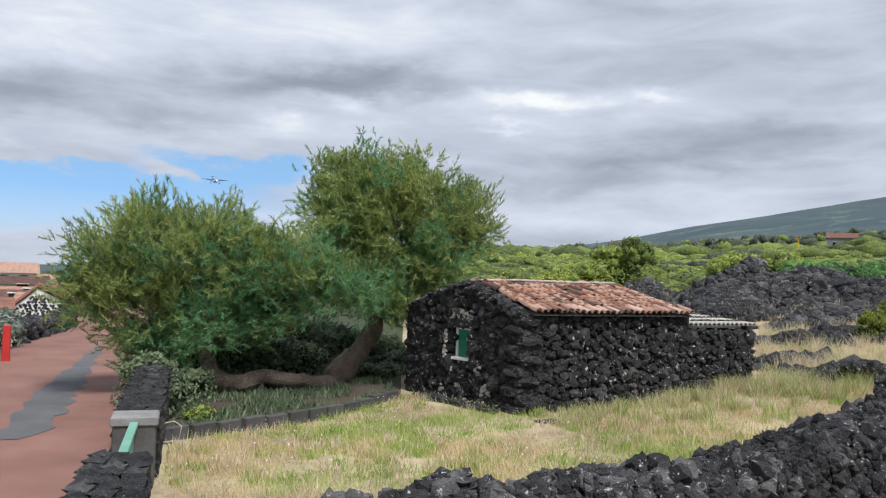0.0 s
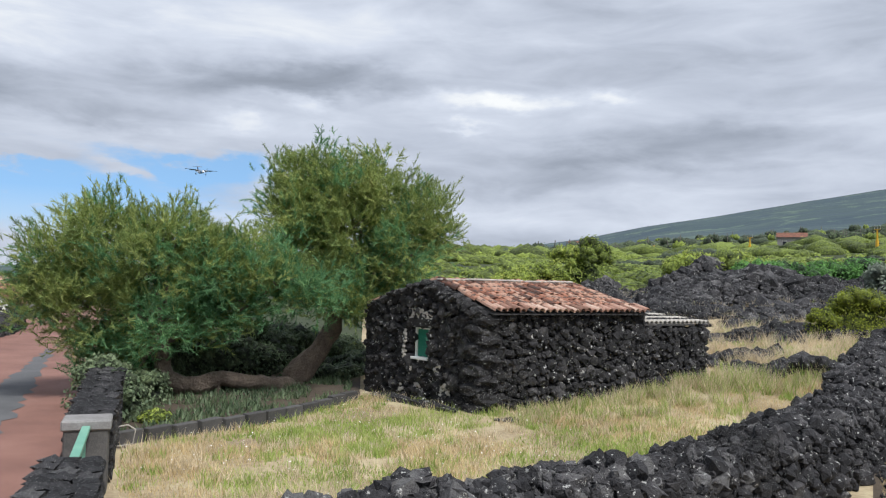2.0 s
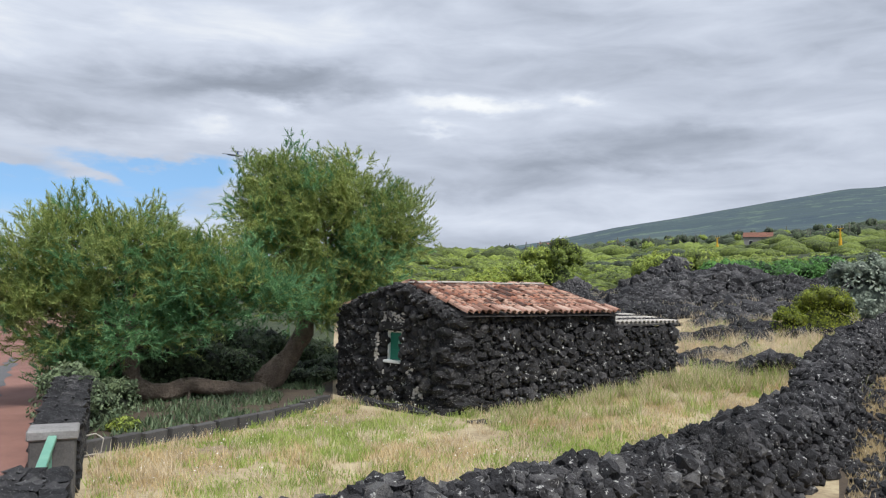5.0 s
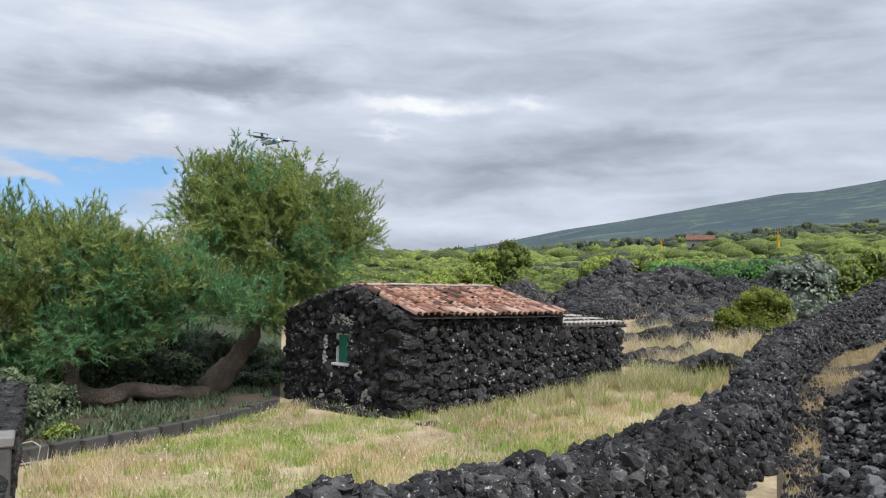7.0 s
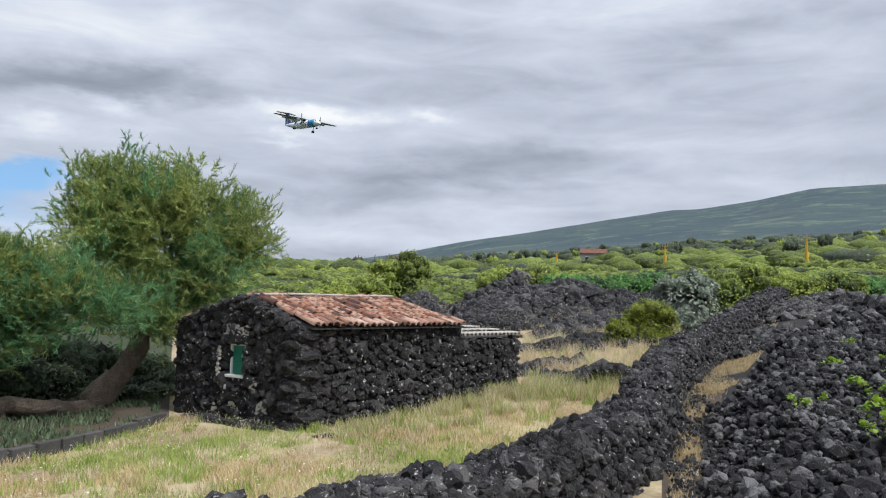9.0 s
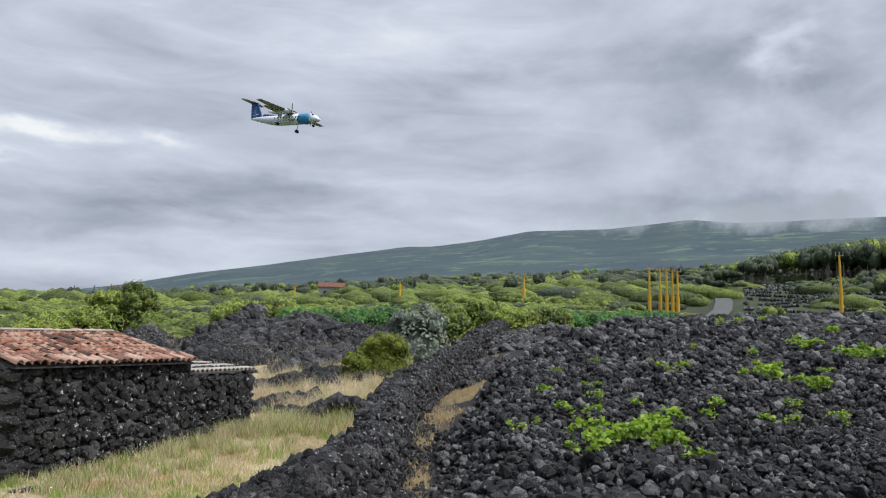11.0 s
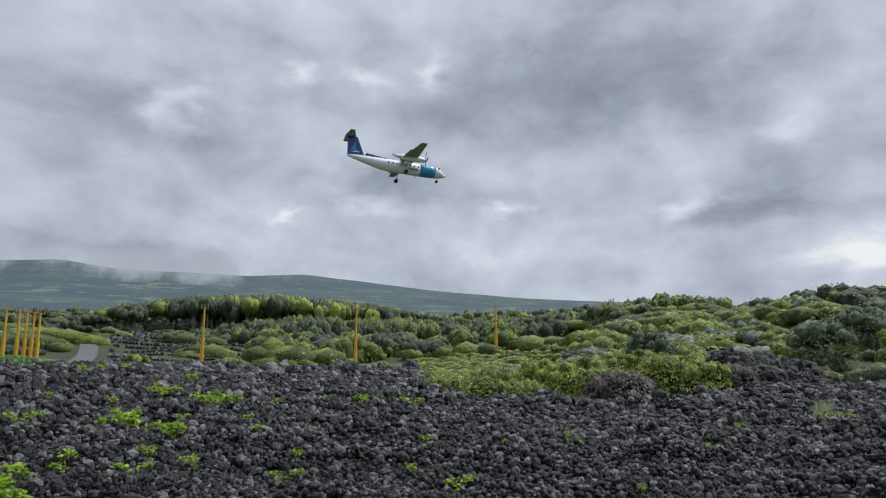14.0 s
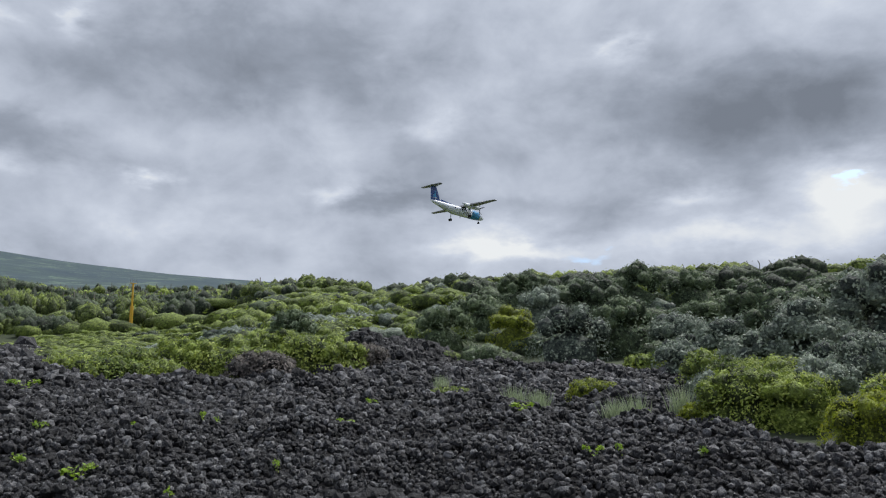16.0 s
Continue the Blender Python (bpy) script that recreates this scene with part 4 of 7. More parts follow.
    for e0, e1, wid in ((C, mid, 3), (C + g * width, mid, 3), (B, mid + u * length, 2)):
        for lane in range(wid):
            for k in range(10):
                f = (k + rng.uniform(0.2, 0.8)) / 10
                q = e0.lerp(e1, f) + (u * (0.06 + lane * 0.15) if wid == 3 else -u * (0.02 + lane * 0.14))
                w = rng.uniform(0.17, 0.27)
                part("verge_stone", shared[int(rng.integers(0, 9))], None, roof, at=Matrix.Translation((q.x, q.y, nz - 0.08 + (peak - nz) * f + rng.uniform(-0.02, 0.05))) @ Matrix.Rotation(rng.uniform(0, 3), 4, "Z") @ Matrix.Diagonal((w * 1.2, w, w * 0.75, 1)))
    # a thin line of tile edges on the gable slope
    for e0, e1 in ((C, mid), (C + g * width, mid)):
        for k in range(9):
            q0, q1 = e0.lerp(e1, k / 9), e0.lerp(e1, (k + 0.93) / 9)
            z0, z1 = nz + (peak - nz) * k / 9, nz + (peak - nz) * (k + 0.93) / 9
            o = u * 0.46
            part("verge_tile", tube(bmesh.new(), [(q0.x + o.x, q0.y + o.y, z0 + 0.05), (q1.x + o.x, q1.y + o.y, z1 + 0.05)], [0.06, 0.05], 7), M["tile"], roof)
    # lean-to roof: shallow, three courses of pale-edged tiles and black stones
    lean = part("lean_to_roof", box(bmesh.new(), 0, 0, 0, end + 0.1, width - 0.1, 0.06, 0.01), M["darkblock"], hut, "low lean-to roof with pale tiles and stones", at=Matrix.Translation((B.x + u.x * end / 2 + g.x * width / 2, B.y + u.y * end / 2 + g.y * width / 2, 1.86)) @ Matrix.Rotation(math.atan2(u.y, u.x), 4, "Z"))
    pale = tile_mesh(True)
    pale.materials.clear()
    pale.materials.append(M["mortar"])
    li = lean.matrix_basis.inverted()
    for j, (dz, off) in enumerate(((0.0, 0.1), (0.05, 0.7), (0.10, 1.35))):
        cnt = 15
        for k in range(cnt):
            q = B + u * (end + 0.1) * ((k + 0.5) / cnt) + g * off + n_out * 0.12
            d = Vector((g.x, g.y, 0.08)).normalized()
            xx = Vector((u.x, u.y, 0))
            zz = xx.cross(d)
            if zz.z < 0:
                xx, zz = -xx, -zz
            m = Matrix((xx, d, zz)).transposed().to_4x4()
            m.translation = (q.x, q.y, 1.88 + dz)
            part("tile", pale, None, lean, at=li @ m @ Matrix.Diagonal((0.95, 0.8, 1.1, 1)))
        for k in range(9):
            q = B + u * (end + 0.1) * ((k + 0.5) / 9) + g * (off + 0.3)
            s = rng.uniform(0.12, 0.22)
            part("stone", shared[k % 9], None, lean, at=li @ Matrix.Translation((q.x, q.y, 1.93 + dz)) @ Matrix.Diagonal((s, s, s * 0.8, 1)))
    # plinth of long stones before the gable
    for k, f in enumerate((0.25, 0.62)):
        q = C + g * (width * f) + g_out * 0.38
        ob = new("kerb_stone", mesh_of("kerb_stone", STONES[k][0], STONES[k][1], M["basalt"]))
        ob.matrix_basis = Matrix.Translation((q.x, q.y, 0.05)) @ Matrix.Rotation(math.atan2(g.y, g.x), 4, "Z") @ Matrix.Diagonal((1.5, 0.36, 0.3, 1))
        tagged(ob, "long black basalt kerb stone before the hut", "stone")
    return hut


build_hut()


# ---- plants ----
def leaf_quads(rng, p, nrm, size, slim=0.55):
    """Pointed leaves: at p, facing about nrm, size n."""
    n = len(p)
    t = rng.normal(size=(n, 3))
    t -= (t * nrm).sum(1)[:, None] * nrm
    t /= np.linalg.norm(t, axis=1)[:, None] + 1e-9
    b = np.cross(nrm, t)
    s = size[:, None]
    v = np.stack([p - t * s * 0.5, p + b * s * 0.5 * slim, p + t * s * 0.5 + nrm * s * 0.12, p - b * s * 0.5 * slim], 1).reshape(-1, 3)
    return v, np.arange(n * 4).reshape(n, 4)


def ico0():
    bm = bmesh.new()
    bmesh.ops.create_icosphere(bm, subdivisions=1, radius=1)
    v, f = np.array([q.co[:] for q in bm.verts]), np.array([[q.index for q in g.verts] for g in bm.faces])
    bm.free()
    return v, f


ICO = ico0()


def bush_arrays(seed, leaves, leaf, lobes=9, flat=0.75, core=0.90, radius=1.0, height=0.9):
    """A lobed dome standing on the ground: leaf quads over a heart with leaf shade painted in."""
    rng = np.random.default_rng(seed)
    a = rng.uniform(0, math.tau, lobes)
    r = np.sqrt((np.arange(lobes) + 0.5) / lobes) * 0.68
    R = rng.uniform(0.85, 1.3, lobes) * (1.12 - 0.35 * r) * 1.15 / math.sqrt(lobes)
    top = height * np.sqrt(np.clip(1 - (r / 1.05) ** 2, 0.05, 1)) * rng.uniform(0.82, 1.05, lobes)
    Rz = np.minimum(R * radius, top * 0.62)
    c = np.stack([np.cos(a) * r * radius, np.sin(a) * r * radius, top - Rz], 1)
    S = np.stack([R * radius, R * radius, Rz], 1)
    k = rng.integers(0, lobes, leaves)
    d = rng.normal(size=(leaves, 3))
    d[:, 2] = d[:, 2] * 0.8 + 0.3
    d /= np.linalg.norm(d, axis=1)[:, None]
    p = c[k] + d * S[k] * rng.uniform(0.86, 1.10, leaves)[:, None]
    # the flanks, down to the ground
    low = rng.uniform(0, 1, leaves) < 0.34
    m = int(low.sum())
    la, lz = rng.uniform(0, math.tau, m), rng.uniform(0.0, 0.75, m)
    lr = radius * 0.86 * np.sqrt(1 - lz ** 2) * rng.uniform(0.88, 1.08, m)
    p[low] = np.stack([np.cos(la) * lr, np.sin(la) * lr, lz * height * 0.9], 1)
    d[low] = np.stack([np.cos(la), np.sin(la), lz * 0.8 + 0.15], 1)
    p[:, 2] = np.maximum(p[:, 2], 0.02)
    nrm = d + rng.normal(size=d.shape) * 0.5
    nrm /= np.linalg.norm(nrm, axis=1)[:, None]
    V, F = leaf_quads(rng, p, nrm, leaf * rng.uniform(0.6, 1.4, leaves))
    v0, f0 = ICO
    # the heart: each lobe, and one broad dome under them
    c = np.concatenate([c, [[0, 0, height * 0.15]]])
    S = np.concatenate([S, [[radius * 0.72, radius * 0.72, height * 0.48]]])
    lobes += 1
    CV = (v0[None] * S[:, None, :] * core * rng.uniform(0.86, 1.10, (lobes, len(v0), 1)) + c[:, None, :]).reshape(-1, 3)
    CF = (f0[None] + (np.arange(lobes) * len(v0))[:, None, None]).reshape(-1, 3)
    return V, F, CV, CF


def quick_mesh(name, V, groups, mats):
    """groups: (faces array with 3 or 4 columns, material index)."""
    me = bpy.data.meshes.new(name)
    V = np.ascontiguousarray(V, dtype=np.float32)
    me.vertices.add(len(V))
    me.vertices.foreach_set("co", V.ravel())
    loops = np.concatenate([f.ravel() for f, m in groups]).astype(np.int32)
    sizes = np.concatenate([np.full(len(f), f.shape[1]) for f, m in groups]).astype(np.int32)
    starts = np.concatenate([[0], np.cumsum(sizes)[:-1]]).astype(np.int32)
    me.loops.add(len(loops))
    me.loops.foreach_set("vertex_index", loops)
    me.polygons.add(len(sizes))
    me.polygons.foreach_set("loop_start", starts)
    me.polygons.foreach_set("loop_total", sizes)
    me.polygons.foreach_set("material_index", np.concatenate([np.full(len(f), m) for f, m in groups]).astype(np.int32))
    for m in mats:
        me.materials.append(m)
    if len(groups) > 1:
        # hearts of shrubs are rounded, leaves stay flat
        me.polygons.foreach_set("use_smooth", np.concatenate([np.full(len(f), m == 1) for f, m in groups]))
    me.update(calc_edges=True)
    me.validate()
    return me


def bush_mesh(name, seed, leaves, leaf, mat, **kw):
    V, F, CV, CF = bush_arrays(seed, leaves, leaf, **kw)
    return quick_mesh(name, np.concatenate([V, CV]), [(F, 0), (CF + len(V), 1)], [M[mat], M["shaded_heart_" + mat]])


def bush_stuff(name, places, seeds, leaves, leaf, mat, label, rng, **kw):
    """Many domes joined: places n x 5 (x, y, z, radius, height)."""
    arr = [bush_arrays(s, leaves, leaf, **kw) for s in seeds]
    pick = rng.integers(0, len(arr), len(places))
    VV, G0, G1, base = [], [], [], 0
    for k, (V, F, CV, CF) in enumerate(arr):
        w = np.where(pick == k)[0]
        if not len(w):
            continue
        P = places[w]
        n, nv = len(w), len(V) + len(CV)
        ang = rng.uniform(0, math.tau, n)
        ca, sa = np.cos(ang), np.sin(ang)
        A = np.concatenate([V, CV])
        X = (A[None, :, 0] * ca[:, None] - A[None, :, 1] * sa[:, None]) * P[:, 3:4] + P[:, 0:1]
        Y = (A[None, :, 0] * sa[:, None] + A[None, :, 1] * ca[:, None]) * P[:, 3:4] + P[:, 1:2]
        Z = A[None, :, 2] * P[:, 4:5] + P[:, 2:3]
        VV.append(np.stack([X, Y, Z], 2).reshape(-1, 3))
        off = (np.arange(n) * nv)[:, None, None] + base
        G0.append((F[None] + off).reshape(-1, 4))
        G1.append((CF[None] + len(V) + off).reshape(-1, 3))
        base += n * nv
    me = quick_mesh(name, np.concatenate(VV), [(np.concatenate(G0), 0), (np.concatenate(G1), 1)], [M[mat], M["shaded_heart_" + mat]])
    return tagged(new(name, me), label, "shrubs", kind="stuff")


def road_gap(x, y):
    """True beside the far lane that climbs inland."""
    az, d = np.degrees(np.arctan2(-x, y)), np.hypot(x, y)
    mid = np.interp(d, [70, 110, 150, 190, 240, 320], [-52.6, -53.6, -55.2, -55.9, -55.3, -54.2])
    return (np.abs(az - mid) < 75 / d + 0.25) & (d < 330) & (d > 60)


def build_scrub():
    rng = np.random.default_rng(21)

    def ring(d0, d1, step, az0, az1):
        g = np.arange(-d1, d1, step)
        X, Y = np.meshgrid(g, g)
        X = X.ravel() + rng.uniform(-0.5, 0.5, X.size) * step
        Y = Y.ravel() + rng.uniform(-0.5, 0.5, Y.size) * step
        d, az = np.hypot(X, Y), np.degrees(np.arctan2(-X, Y))
        k = (d >= d0) & (d < d1) & (az > az0) & (az < az1) & ~road_gap(X, Y)
        k &= ~((az < lava_left(d) + 1.0) & (d < lava_edge(az) + 1.2))
        return X[k], Y[k], d[k], az[k]

    for d0, d1, step, rad, leaves, leaf, nm in ((47, 80, 2.6, 2.0, 175, 0.13, "mid"), (80, 165, 4.6, 3.2, 110, 0.10, "far"), (165, 520, 12.5, 7.4, 46, 0.07, "farther")):
        X, Y, d, az = ring(d0, d1, step, -141, 9)
        rough = noise2(X, Y, 0.05, 2) + 0.4 * noise2(X, Y, 0.2, 4)
        keep = rng.uniform(0, 1, len(X)) < np.clip(0.96 + rough * 0.4, 0.4, 1)
        # open ground between the large bushes under the crest
        keep &= ~((az < -105) & (d < 78) & (rng.uniform(0, 1, len(X)) < 0.6))
        # terraces of open lava beside the far lane
        keep &= ~((az < -55.5) & (az > -66) & (d > 110) & (d < 290) & (rng.uniform(0, 1, len(X)) < 0.72))
        X, Y, d, az, rough = X[keep], Y[keep], d[keep], az[keep], rough[keep]
        r = rad * rng.lognormal(0, 0.28, len(X)) * np.where(rough > 0.1, 1.2, 0.85)
        h = r * rng.uniform(0.6, 1.1, len(X)) * np.where(d > 165, np.where(az < -64, 1.0, 0.62), 1.0)
        h = np.where((az > -91) & (d < 160), np.minimum(h * 0.75, 1.5), h)
        h = np.where((az < -46) & (az > -78) & (d < 150), np.minimum(h * 0.7, 1.0), h)
        h = np.where((az < -91) & (d < 165), h * 1.1, h)
        h = np.minimum(h, np.where((az < -75) & (d > 110), rad * 0.62, rad * 0.95))
        P = np.stack([X, Y, land(X, Y) - 0.15 * r, r, h], 1)
        tone = noise2(X, Y, 0.035, 7) + rng.normal(0, 0.22, len(X))
        dark = tone < -0.40
        if nm == "farther":
            dark |= d > 300
        grey = ((tone > 0.38) & (az < -85)) | ((tone > 0.32) & (az < -107))
        dark |= (az < -108) & (d < 90)
        for mask, mat, lab in ((dark & ~grey, "darkshrub", "dense dark evergreen scrub"), (~dark & ~grey, "shrub", "dense yellow-green evergreen scrub"), (grey, "greyshrub", "grey-green coastal scrub")):
            if mask.sum() > 3:
                bush_stuff("scrub", P[mask], range(40, 46), leaves, leaf, mat, lab, rng, lobes=9 if d0 < 160 else 5)


build_scrub()


def build_bushes():
    """Shrubs that stand apart, each a thing of its own."""
    rng = np.random.default_rng(31)
    sizes = {"shrub": 0.13, "greyshrub": 0.15, "darkshrub": 0.15, "yellowshrub": 0.10, "freshshrub": 0.12, "deadtwig": 0.12}
    words = {"shrub": "rounded green evergreen shrub on dark lava", "greyshrub": "grey-green pittosporum-like shrub, dense and round", "darkshrub": "dark green round coastal shrub", "yellowshrub": "bright yellow-green rounded shrub", "freshshrub": "low spreading fresh green shrub behind black stones", "deadtwig": "dry leafless grey-brown shrub"}
    for kind, az, d, r, h in (
        ("yellowshrub", -31.6, 30.0, 1.35, 1.75), ("yellowshrub", -29.4, 29.0, 0.75, 1.1), ("greyshrub", -34.0, 35.0, 1.7, 2.6), ("shrub", -36.6, 40, 1.6, 1.9), ("shrub", -38.4, 42, 2.0, 2.4), ("shrub", -41.0, 41, 1.8, 1.8), ("shrub", -43.6, 43, 1.7, 1.7),
        ("freshshrub", -25.5, 45.5, 2.2, 2.0), ("freshshrub", -27.6, 45.5, 2.3, 1.9), ("freshshrub", -29.8, 46, 2.3, 1.9), ("freshshrub", -31.8, 46.5, 2.0, 2.0), ("freshshrub", -46.0, 50, 2.4, 1.3), ("freshshrub", -48.6, 53, 2.6, 1.2), ("freshshrub", -51.2, 56, 2.6, 1.1), ("freshshrub", -44.6, 46, 1.8, 1.4), ("shrub", -24.0, 47, 2.6, 2.4), ("shrub", -21.0, 50, 2.4, 2.2), ("shrub", -14.0, 50, 1.9, 3.7), ("shrub", -12.2, 50, 1.7, 3.4), ("shrub", -11, 47, 1.6, 2.2), ("shrub", -8.4, 46, 1.9, 2.1),
        ("shrub", -27.5, 49, 1.8, 1.7), ("shrub", -30.2, 49, 1.8, 1.8), ("shrub", -32.6, 50, 1.8, 1.8), ("shrub", -35.6, 50, 2.0, 2.0),
        ("shrub", -80.5, 44.5, 2.2, 0.9), ("shrub", -83.2, 40, 2.3, 1.3), ("shrub", -86.2, 41, 1.9, 1.1), ("shrub", -89.2, 42, 1.8, 1.9), ("shrub", -92.5, 40.0, 2.2, 1.7), ("deadtwig", -93.4, 37.6, 2.0, 1.6), ("shrub", -96.5, 41, 2.3, 2.1), ("shrub", -98.8, 42, 1.9, 1.9), ("deadtwig", -101.0, 43.5, 1.6, 2.0), ("shrub", -87.8, 47, 2.0, 2.1), ("shrub", -84.4, 47, 2.1, 1.6), ("shrub", -94.6, 47, 2.2, 2.3),
        ("darkshrub", -95.5, 52, 2.0, 3.3), ("darkshrub", -106.6, 54, 2.6, 4.0), ("darkshrub", -109.3, 60, 2.8, 5.2), ("yellowshrub", -111.6, 53, 2.1, 4.0), ("greyshrub", -115.8, 47.5, 3.0, 4.6), ("darkshrub", -119.4, 50, 2.9, 5.0), ("darkshrub", -117.6, 62, 3.3, 6.5), ("darkshrub", -120.8, 66, 3.2, 7.2), ("greyshrub", -114.0, 63, 2.8, 5.4), ("greyshrub", -123.6, 50, 2.5, 4.4), ("shrub", -122.0, 72, 2.5, 4.4),
        ("darkshrub", -126.0, 56, 2.9, 6.0), ("greyshrub", -127.4, 44, 2.7, 4.3), ("darkshrub", -129.6, 52, 3.3, 7.2), ("darkshrub", -131.5, 42, 3.2, 6.6), ("darkshrub", -134.2, 40, 3.4, 7.0), ("greyshrub", -132.0, 33, 2.3, 3.5), ("greyshrub", -136.4, 34, 2.6, 4.6), ("greyshrub", -128.6, 33, 1.9, 2.4), ("darkshrub", -124.4, 68, 2.9, 7.0), ("darkshrub", -112.6, 70, 3.0, 6.2),
        ("shrub", -127.6, 22.5, 1.55, 1.75), ("shrub", -131.0, 22.0, 1.3, 1.6), ("shrub", -129.4, 23.5, 1.6, 1.9), ("greyshrub", -132.6, 23.4, 1.2, 1.9), ("yellowshrub", -135.0, 20.0, 1.2, 1.3), ("greyshrub", -125.3, 25.5, 0.9, 1.3), ("greyshrub", -134.6, 25.5, 1.8, 2.5), ("shrub", -138, 21, 1.6, 1.8), ("yellowshrub", -124.6, 22.5, 0.7, 0.7),
        ("darkshrub", 19.4, 16.0, 0.75, 1.0), ("darkshrub", 18.2, 17.6, 0.8, 0.9), ("darkshrub", 15.0, 20.0, 1.2, 1.5), ("darkshrub", 12.6, 20.2, 1.2, 1.3), ("darkshrub", 10.0, 20.8, 1.1, 1.3), ("darkshrub", 20.6, 17.0, 0.8, 1.2), ("shrub", 17.0, 15.4, 0.4, 0.35),
        ("darkshrub", 4.6, 24.0, 1.1, 1.0), ("darkshrub", 8.5, 23.0, 1.5, 1.5), ("darkshrub", 11.5, 22.0, 1.4, 1.7), ("darkshrub", 14.5, 21.5, 1.5, 1.6), ("darkshrub", 17.6, 20.0, 1.3, 1.4), ("darkshrub", 4.2, 22.0, 0.7, 0.6),
        ("shrub", -121.6, 41, 1.8, 1.7), ("greyshrub", -123.6, 38, 1.7, 1.9), ("shrub", -125.6, 33, 1.6, 1.7), ("greyshrub", -124.2, 44, 2.0, 2.8), ("shrub", -127.4, 29, 1.5, 1.6),
        ("shrub", -1, 48, 2.2, 1.9), ("shrub", 3, 50, 2.2, 1.9),
        ("yellowshrub", -117.4, 27.5, 1.15, 0.95), ("shrub", -107.0, 29.5, 1.0, 0.5),
    ):
        x, y = pol(az, d)
        leaf = sizes[kind] * (0.58 if d < 32 else 1.05)
        if d > 38 and az < -100:
            h *= (0.8 if az > -121 else 0.62) * (0.78 if d > 55 else 1.0)
        n = int(min(7000 if d < 32 else 3600, 4.2 * r * (r + 1.6 * h) / leaf ** 2 * 1.3))
        ob = new("bush", bush_mesh("bush", int(1000 + abs(az) * 10), n, leaf, kind, lobes=34, radius=r, height=h))
        ob.matrix_basis = Matrix.Translation((x, y, float(land(x, y)) - 0.08)) @ Matrix.Rotation(rng.uniform(0, 6.28), 4, "Z")
        tagged(ob, words[kind], "bush", "shrubs round the lava field")


build_bushes()


def build_undergrowth():
    rng = np.random.default_rng(33)
    az, d = rng.uniform(2.8, 21.5, 260), rng.uniform(14, 25, 260)
    ok = d > np.interp(az, [2.6, 3.3, 10, 19.6, 24], [21.4, 21.2, 20.6, 19.2, 18.5])
    az, d = az[ok], d[ok]
    x, y = -d * np.sin(np.radians(az)), d * np.cos(np.radians(az))
    r = rng.uniform(0.3, 0.75, len(x))
    bush_stuff("undergrowth", np.stack([x, y, land(x, y), r, r * rng.uniform(0.5, 1.0, len(x))], 1), range(150, 154), 260, 0.16, "darkshrub", "dark low undergrowth in the shade of the trees", rng)


build_undergrowth()


# ---- tamarisk trees ----
LOBES_TALL = [(-1.33, 20.46, 5.21, 1.06), (-2.24, 20.38, 5.32, 0.91), (-0.41, 20.5, 4.63, 1.21), (-2.8, 20.31, 4.54, 1.06), (0.52, 20.49, 4.38, 0.91), (-1.59, 20.44, 4.16, 1.51), (-0.06, 20.5, 3.46, 1.36), (-2.62, 20.33, 3.82, 1.21), (-1.24, 20.46, 2.67, 1.21), (0.99, 20.48, 3.94, 0.53), (-0.75, 20.49, 5.7, 0.5), (-1.95, 19.6, 2.5, 0.7), (-1.2, 19.7, 2.1, 0.6), (-3.13, 20.26, 5.43, 0.53)]
LOBES_LOW = [(-6.47, 17.33, 3.48, 0.95), (-5.3, 17.72, 3.55, 0.95), (-4.44, 17.96, 3.24, 0.82), (-7.09, 17.09, 3.01, 1.09), (-5.85, 17.55, 2.93, 1.36), (-4.53, 17.94, 2.84, 1.23), (-7.59, 16.87, 2.24, 0.82), (-6.71, 17.24, 1.95, 1.1), (-5.34, 17.71, 1.78, 1.13), (-3.99, 18.07, 2.05, 0.85), (-3.25, 18.21, 2.62, 0.95), (-6.3, 17.4, 0.9, 0.8), (-2.25, 18.37, 2.55, 0.8), (-3.68, 18.13, 3.14, 0.68), (-6.3, 17.3, 0.3, 0.5)]


